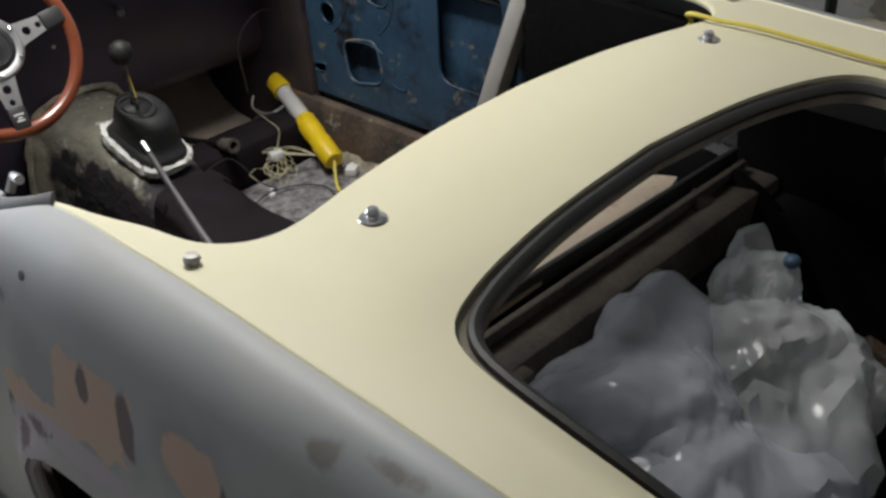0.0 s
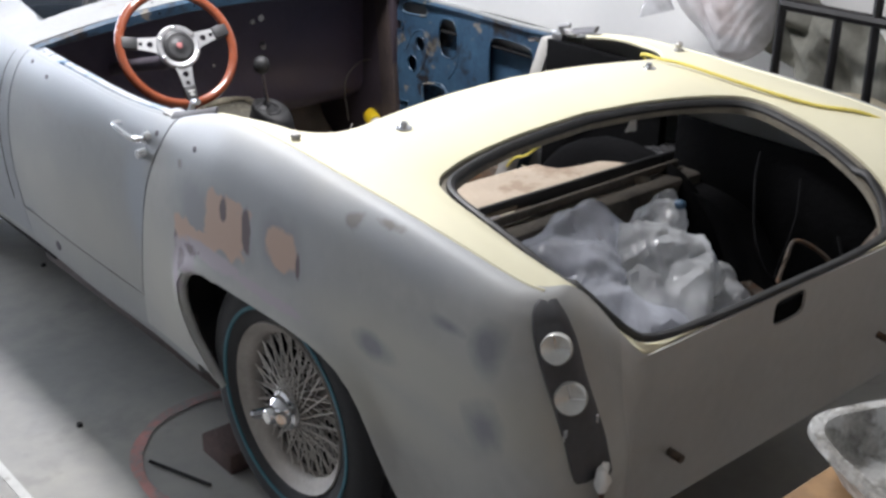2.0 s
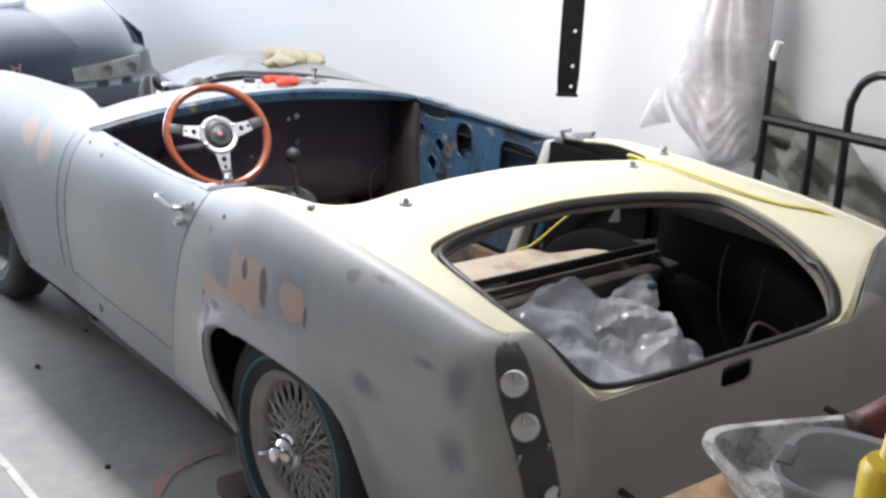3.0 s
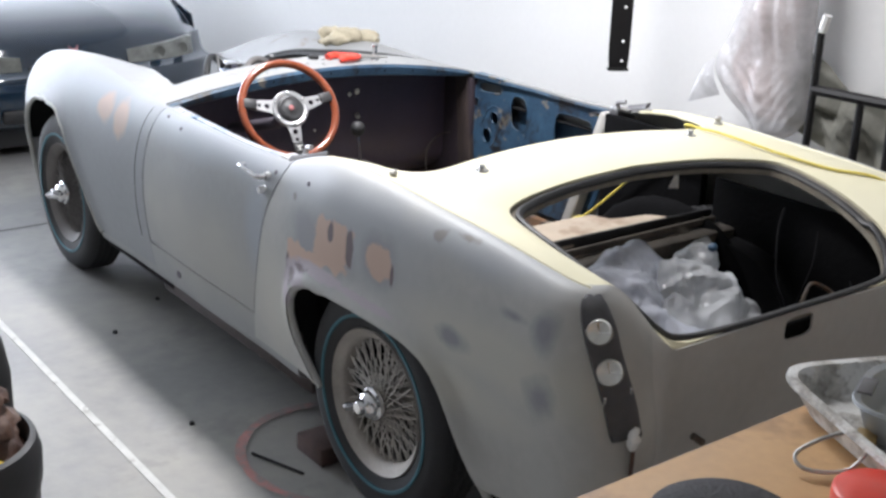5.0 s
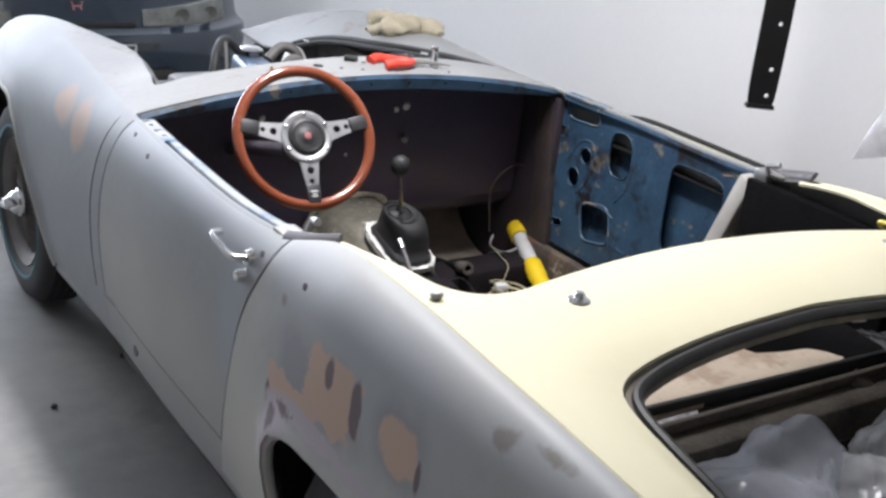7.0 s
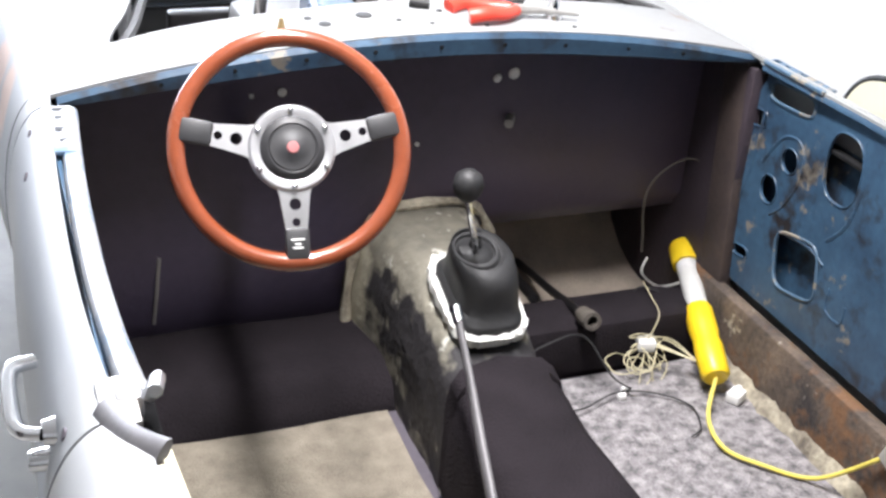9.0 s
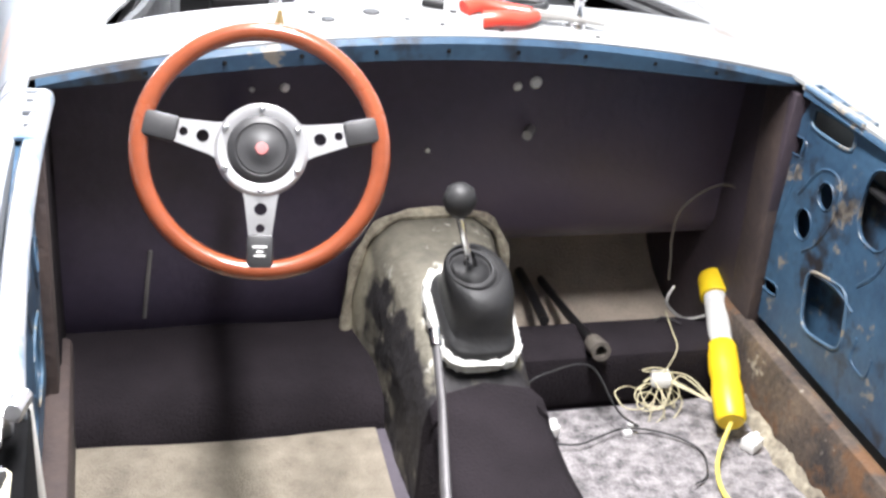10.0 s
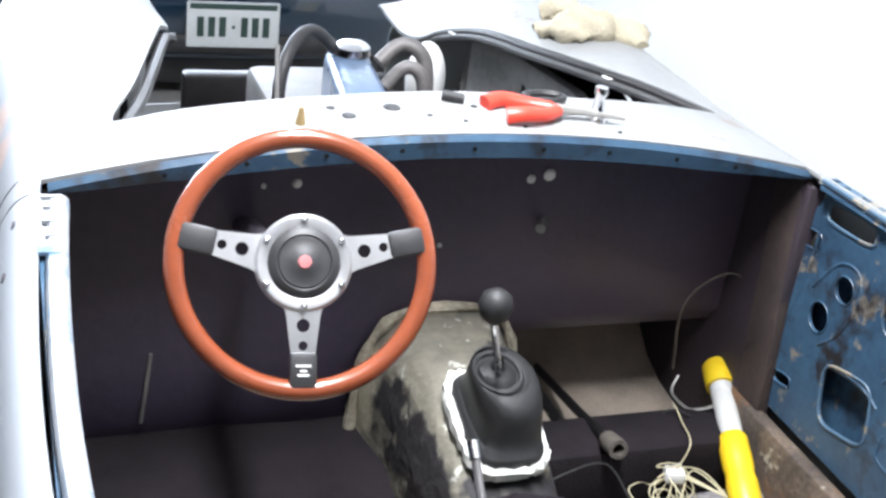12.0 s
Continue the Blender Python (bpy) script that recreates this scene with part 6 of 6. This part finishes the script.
for i in range(61):
    y = 0.235 - 0.90 * i / 60
    row = []
    for j in range(41):
        k = j / 40
        z = TARP_TOP(y) + (TARP_LOW(y) - TARP_TOP(y)) * k + 0.03 * noise.noise(Vector((y * 5, k * 2, 1)))
        swag = abs(2 * ((y * 4.5 + 0.8 * k * (y - 0.1) + 0.5 * noise.noise(Vector((y * 3, k * 2.5, 4)))) % 1) - 1)
        row.append(Vector((1.245 - 0.07 * swag * (0.3 + k) - 0.03 * noise.noise(Vector((y * 9, k * 6, 2))), y + 0.05 * k * noise.noise(Vector((y * 4, k * 3, 8))), z)))
    rows.append(row)
add_grid(bm, rows)
tagged(part("draped_tarp", carve(bm, [], 0.004, "draped_tarp", 60), "camo"), "mottled grey-green tarpaulin hanging in folds behind the rack", "cloth")
bm = ball(1.18, -0.12, 0.34, 0.10, 0.34, 0.30, 4)
bm.normal_update()
tagged(part("dust_sheet", crumple(bm, 0.03, 7, 8), "rag"), "pale tan dust sheet heaped behind the rack", "cloth")

lid = thing("leaning_panel", "cream body panel with black edge leaning on the wall", "car panel")
outline = rounded(0, 0, 0.50, 0.282, 0.3, 64)
me = carve(prism(outline, -0.006, 0.006), [lathe([(0.0001, -0.03), (0.012, -0.03), (0.012, 0.03), (0.0001, 0.03)], pose(-0.05, 0.225, 0), 16)], 0, "lid_skin")
ML2 = pose(1.222, 1.20, 0.283, 0, 0, 90) @ pose(0, 0, 0, 104, 0, 0)
me.transform(ML2)
part("skin", me, "cream", lid)
part("edge", tube([ML2 @ Vector((x * 1.0, y * 1.0, 0.0)) for x, y in outline], 0.009, 8, closed=True), "rubber", lid, "black rubber edge")

# ---- bench in front ----
bench = thing("workbench", "plywood bench top with clutter behind the car", "workbench")
part("top", box(-0.35, -1.62, 0.785, 1.9, 0.80, 0.03, 0.004), "ply", bench)
for x in (-1.25, 0.55):
    for y in (-1.28, -1.96):
        part("leg", box(x, y, 0.385, 0.06, 0.06, 0.77, 0.004), "ply", bench)
part("apron", box(-0.35, -1.27, 0.72, 1.8, 0.03, 0.10, 0.003), "ply", bench)

tray = thing("paint_tray", "paint-splattered white roller tray on the bench", "tray")
bm, rows = bmesh.new(), []
mt = pose(-0.625, -1.415, 0.80, 0, 0, -23)
for k, z in ((0.76, 0.012), (0.80, 0.014), (0.90, 0.048), (0.93, 0.055), (1.0, 0.055), (1.01, 0.046), (0.95, 0.040), (0.82, 0.003), (0.76, 0.002)):
    rows.append([mt @ Vector((x * k, y * k, z)) for x, y in rounded(0, 0, 0.15, 0.20, 0.32, 44)])
add_grid(bm, rows, closed=True)
bm.faces.new([bm.verts.new(p) for p in rows[0]]), bm.faces.new([bm.verts.new(p) for p in reversed(rows[-1])])
part("pan", bm, "tray", tray)
part("wire_handle", tube(spline([(-0.755, -1.36, 0.845), (-0.80, -1.345, 0.838), (-0.835, -1.335, 0.822), (-0.84, -1.36, 0.812), (-0.80, -1.395, 0.815), (-0.765, -1.405, 0.845)], 6), 0.003, 6), "steel", tray)
inner_tray = thing("plastic_tub", "grey plastic tub standing in the tray", "tub")
bm, rows = bmesh.new(), []
mu = pose(-0.60, -1.41, 0.814, 0, 0, 20)
for k, z in ((0.80, 0.006), (0.84, 0.010), (0.95, 0.052), (1.04, 0.056), (1.05, 0.050), (0.97, 0.044), (0.84, 0.0)):
    rows.append([mu @ Vector((x * k, y * k, z)) for x, y in rounded(0, 0, 0.10, 0.115, 0.55, 32)])
add_grid(bm, rows, closed=True)
bm.faces.new([bm.verts.new(p) for p in rows[0]]), bm.faces.new([bm.verts.new(p) for p in reversed(rows[-1])])
part("tub", bm, "tubgrey", inner_tray)
scrap = thing("wood_scrap", "small brown scrap of wood in the tray", "wood")
part("block", box(-0.705, -1.36, 0.822, 0.032, 0.028, 0.012, 0.003, rz=30), "brass", scrap)
blade = thing("scraper", "small dark scraper lying across the tub", "scraper")
part("blade", box(-0.665, -1.325, 0.876, 0.055, 0.022, 0.004, 0.001, rz=24), "gun", blade)
can = thing("yellow_can", "yellow can with a dark printed band standing in the tray", "can")
part("body", lathe([(0.0001, 0.0), (0.040, 0.0), (0.043, 0.004), (0.043, 0.105), (0.036, 0.116), (0.0001, 0.116)], pose(-0.665, -1.475, 0.816), 28), "yellow", can)
part("print_band", lathe([(0.0432, 0.010), (0.0436, 0.012), (0.0436, 0.045), (0.0432, 0.047)], pose(-0.665, -1.475, 0.816), 28), "hubblack", can)
part("spout", tube([(-0.655, -1.465, 0.925), (-0.640, -1.455, 0.955)], lambda s: 0.020 - 0.006 * s, 12), "yellow", can)
jar = thing("red_jar", "small dark red jar lying in the tray", "jar")
part("body", lathe([(0.0001, 0.0), (0.030, 0.0), (0.033, 0.006), (0.033, 0.055), (0.028, 0.065), (0.0001, 0.065)], pose(-0.47, -1.315, 0.848, 60, 0, 60), 24), "maroon", jar)
part("lid", lathe([(0.0001, 0.004), (0.034, 0.004), (0.035, -0.010), (0.030, -0.012), (0.0001, -0.012)], pose(-0.47, -1.315, 0.848, 60, 0, 60), 24), "leather", jar)
cap = thing("paint_pot", "small white paint pot with a red lid on the bench", "pot")
part("lid", lathe([(0.0001, 0.040), (0.058, 0.040), (0.062, 0.037), (0.063, 0.030), (0.063, 0.020), (0.0001, 0.020)], pose(-0.848, -1.478, 0.80), 36), "red", cap)
part("body", lathe([(0.0001, 0.022), (0.060, 0.022), (0.060, 0.004), (0.057, 0.0), (0.0001, 0.0)], pose(-0.848, -1.478, 0.80), 36), "white", cap)
disc = thing("dark_pad", "crumpled dark grey polishing pad on the bench", "pad")
bm = lathe([(0.0001, 0.026), (0.05, 0.024), (0.085, 0.016), (0.10, 0.006), (0.10, 0.0), (0.0001, 0.0)], pose(-1.02, -1.375, 0.80), 36)
part("pad", bm, "padgrey", disc)

# ---- bin with a leather jacket, close on the left ----
bn = thing("black_bin", "black plastic bin with rounded rim", "bin")
part("tub", lathe([(0.0001, 0.0), (0.13, 0.0), (0.152, 0.50), (0.158, 0.52), (0.160, 0.57), (0.152, 0.60), (0.142, 0.604), (0.136, 0.56), (0.0001, 0.54)], pose(-1.682, -0.25, 0.0), 40), "bingrey", bn)
bm, rows = bmesh.new(), []
for i in range(49):
    k = i / 48
    row = []
    for j in range(64):
        q = 2 * math.pi * j / 64
        p = Vector((math.cos(q) * 2.1, math.sin(q) * 2.1, k * 5))
        # slumped folds, each sagging over the one below
        fold = (k * 3.6 + 0.30 * noise.noise(p) + 0.10 * math.sin(q * 2)) % 1
        r = (0.125 - 0.045 * k) * (0.80 + 0.26 * (1 - fold) ** 0.6 + 0.10 * noise.noise(p * 2.3))
        row.append(Vector((-1.668 + r * math.cos(q), -0.25 + r * math.sin(q) + 0.03 * k, 0.555 + 0.185 * k + 0.012 * noise.noise(p * 1.7))))
    rows.append(row)
add_grid(bm, rows, closed=True)
bm.faces.new([bm.verts.new(p) for p in rows[-1]])
gl = thing("leather_gloves", "crumpled brown leather gloves stuffed in the bin", "gloves")
part("glove", bm, "leather", gl, angle=55)
part("yellow_tag", box(-1.640, -0.372, 0.600, 0.05, 0.012, 0.022, 0.004, ry=25), "yellow", gl)
sk = thing("black_sack", "tall black rubber sack standing beside the bin", "sack")
part("body", crumple(lathe([(0.0001, 0.0), (0.13, 0.0), (0.14, 0.10), (0.145, 0.559), (0.135, 0.629), (0.105, 0.699), (0.06, 0.737), (0.0001, 0.749)], pose(-1.611, 0.088, 0.0), 36), 0.006, 9, 4, False), "rubber", sk)

# ---- the parked car ahead ----
hc = thing("parked_car", "dark green hatchback parked nose-in ahead of the roadster", "car", at=(0, 0, 0))
HX, HY = 0.005, 3.56
# rows from the air dam up over the nose and back along the bonnet: height, depth, half width, sweep of the corners
NOSE_ROWS = ((0.15, 0.08, 0.70, 0.26), (0.18, 0.02, 0.76, 0.30), (0.28, -0.01, 0.80, 0.34), (0.38, -0.02, 0.81, 0.36), (0.415, -0.005, 0.81, 0.36), (0.43, 0.03, 0.80, 0.36), (0.45, 0.045, 0.79, 0.36), (0.54, 0.07, 0.785, 0.36),
             (0.575, 0.09, 0.78, 0.36), (0.61, 0.13, 0.77, 0.36), (0.665, 0.25, 0.77, 0.34), (0.73, 0.45, 0.77, 0.30), (0.785, 0.72, 0.775, 0.24), (0.825, 1.0, 0.78, 0.18), (0.85, 1.18, 0.78, 0.14))
bm, rows = bmesh.new(), []
for z, d, w, sweep in NOSE_ROWS:
    rows.append([Vector((HX + w * k, HY + d + 0.62 * sweep * abs(k) ** 4, z - (0.05 * abs(k) ** 4 if z > 0.56 else 0))) for k in np.sin(np.linspace(-math.pi / 2, math.pi / 2, 45))])
add_grid(bm, rows)
part("nose", carve(bm, [], 0.008, "nose", 50), "honda", hc)
for s in (-1, 1):
    bm, rows = bmesh.new(), []
    for d in np.linspace(0.36, 4.25, 40):
        zt = 0.51 + 0.31 * min(1, d / 1.3) ** 0.8 + 0.06 * min(1, max(0, d - 1.3) / 2)
        rows.append([Vector((HX + s * (0.78 + 0.06 * math.sin(min(1, q * 1.3) * math.pi) * min(1, d)), HY + d, zt + (0.18 - zt) * q)) for q in np.linspace(0, 1, 13)])
    add_grid(bm, rows)
    part("flank", carve(bm, [prism(arch(HY + yy, 0.33, 0.24, 0.38), s * 0.4, s * 1.2, "x") for yy in (0.85, 3.45)], 0.008, "flank", 50), "honda", hc)
# added black slabs: they block light beneath the car and darken the gap
part("under_light_block", box(HX, HY + 2.2, 0.12, 1.5, 4.0, 0.16, 0.02), "rubber", hc)
part("front_light_block", box(HX, HY + 0.16, 0.105, 1.25, 0.10, 0.11, 0.02), "rubber", hc)
part("air_intake", box(HX, HY - 0.008, 0.235, 0.80, 0.03, 0.07, 0.02), "rubber", hc)
part("grille_slot", box(HX, HY + 0.045, 0.452, 0.48, 0.03, 0.028, 0.008), "rubber", hc)
for s in (-1, 1):
    bm, rows = bmesh.new(), []
    for a in np.linspace(0, 1, 19):
        k = 0.345 + 0.53 * a
        x = 0.787 * k
        y = HY + 0.223 * k ** 4
        hh = (0.036 + 0.021 * a) * (1 - 0.12 * max(0, a - 0.9) / 0.1)
        zc = 0.476 + 0.012 * a
        rows.append([Vector((HX + s * x, y + 0.040, zc - hh)), Vector((HX + s * x, y + 0.034, zc - hh * 0.8)), Vector((HX + s * x, y + 0.042, zc)), Vector((HX + s * x, y + 0.054, zc + hh * 0.8)), Vector((HX + s * x, y + 0.080, zc + hh))])
    add_grid(bm, rows)
    hl = part("headlamp", carve(bm, [], 0.008, "headlamp"), "headlamp", hc, "clear glass headlamp with round reflectors")
    for x in (0.45, 0.60):
        part("reflector", lathe([(0.0001, 0.0), (0.02, 0.003), (0.030, 0.006), (0.033, 0.009)], pose(HX + s * x, HY + 0.036 + 0.223 * (x / 0.787) ** 4, 0.482, 100, 0, 0), 20), "headlamp", hl)
bm = bmesh.new()
add_tube(bm, [(HX - 0.022, HY + 0.072, 0.546), (HX - 0.014, HY + 0.060, 0.511)], 0.005, 6)
add_tube(bm, [(HX + 0.022, HY + 0.072, 0.546), (HX + 0.014, HY + 0.060, 0.511)], 0.005, 6)
add_tube(bm, [(HX - 0.017, HY + 0.063, 0.528), (HX + 0.017, HY + 0.063, 0.528)], 0.005, 6)
badge = part("badge", bm, "badge", hc, "small red and chrome badge")
part("badge_surround", box(HX, HY + 0.072, 0.528, 0.062, 0.012, 0.048, 0.005, rx=-15), "chrome", badge)
PX = 0.072
plate = part("number_plate", box(PX, HY - 0.035, 0.308, 0.305, 0.006, 0.152, 0.006), "plate", hc, "white number plate with dark bars")
for i in range(7):
    if i != 3:
        part("plate_bar", box(PX - 0.108 + 0.036 * i, HY - 0.0395, 0.301, 0.022, 0.002, 0.066, 0), "plate_green", plate)
part("plate_dot", box(PX, HY - 0.0395, 0.301, 0.010, 0.002, 0.010, 0), "plate_green", plate)
part("plate_band", box(PX, HY - 0.0385, 0.369, 0.285, 0.002, 0.018, 0), "plate_green", plate)
# cabin
bm, rows = bmesh.new(), []
for d, z, w in ((1.18, 0.85, 0.72), (1.45, 1.0, 0.66), (1.80, 1.17, 0.60), (2.0, 1.25, 0.56), (2.3, 1.29, 0.56), (2.9, 1.28, 0.56), (3.4, 1.18, 0.56), (3.9, 0.95, 0.60)):
    rows.append([Vector((HX + w * k, HY + d + 0.12 * abs(k) ** 2, z - 0.03 * k * k)) for k in np.linspace(-1, 1, 17)])
add_grid(bm, rows[0:4])
part("windscreen", carve(bm, [], 0.006, "windscreen"), material("dark_glass", (0.02, 0.025, 0.028), 0.06, 0.0, 0.1, 3, 20, 0.0, coat=1.0), hc)
bm = bmesh.new()
add_grid(bm, rows[3:])
part("roof", carve(bm, [], 0.01, "roof"), "honda", hc)
for s in (-1, 1):
    bm = bmesh.new()
    pts = [(1.30, 0.80, 0.82), (1.45, 0.98, 0.68), (2.0, 1.24, 0.57), (2.9, 1.27, 0.57), (3.4, 1.17, 0.57), (3.95, 0.90, 0.72)]
    add_grid(bm, [[Vector((HX + s * 0.82, HY + d, 0.85)), Vector((HX + s * w, HY + d + 0.10, z))] for d, z, w in pts])
    part("side_window", carve(bm, [], 0.006, "side_window"), bpy.data.materials["dark_glass"], hc)
    m = part("door_mirror", crumple(ball(HX + s * 0.93, HY + 1.42, 0.93, 0.09, 0.05, 0.06), 0, 1), "honda", hc)
    for yy in (0.85, 3.45):
        wt = part("wheel", lathe([(0.0001, 0.05), (0.10, 0.06), (0.19, 0.07), (0.20, 0.085), (0.27, 0.09), (0.295, 0.07), (0.30, 0.0), (0.295, -0.07), (0.20, -0.09), (0.0001, -0.05)], pose(HX + s * 0.73, HY + yy, 0.30, 0, s * 90, 0), 40), "tyre", hc)
        part("rim", lathe([(0.0001, 0.075), (0.05, 0.08), (0.17, 0.085), (0.185, 0.09), (0.19, 0.08)], pose(HX + s * 0.73, HY + yy, 0.30, 0, s * 90, 0), 32), "alloy", wt)
wp = part("wiper", tube([(HX - 0.30, HY + 1.10, 0.845), (HX + 0.15, HY + 1.13, 0.85)], 0.008, 6), "rubber", hc)
part("wiper", tube([(HX + 0.10, HY + 1.10, 0.845), (HX + 0.55, HY + 1.18, 0.85)], 0.008, 6), "rubber", hc)

# ---- fluorescent fitting over the roadster ----
fit_l = thing("ceiling_light", "white fluorescent fitting on the garage ceiling", "ceiling light")
part("housing", box(-0.20, 0.85, 2.515, 0.34, 1.35, 0.07, 0.008), "white", fit_l)
for x in (-0.27, -0.20, -0.13):
    part("tube", lathe([(0.0001, -0.6), (0.013, -0.6), (0.013, 0.6), (0.0001, 0.6)], pose(x, 0.85, 2.46, 90, 0, 0), 14), "white", fit_l)
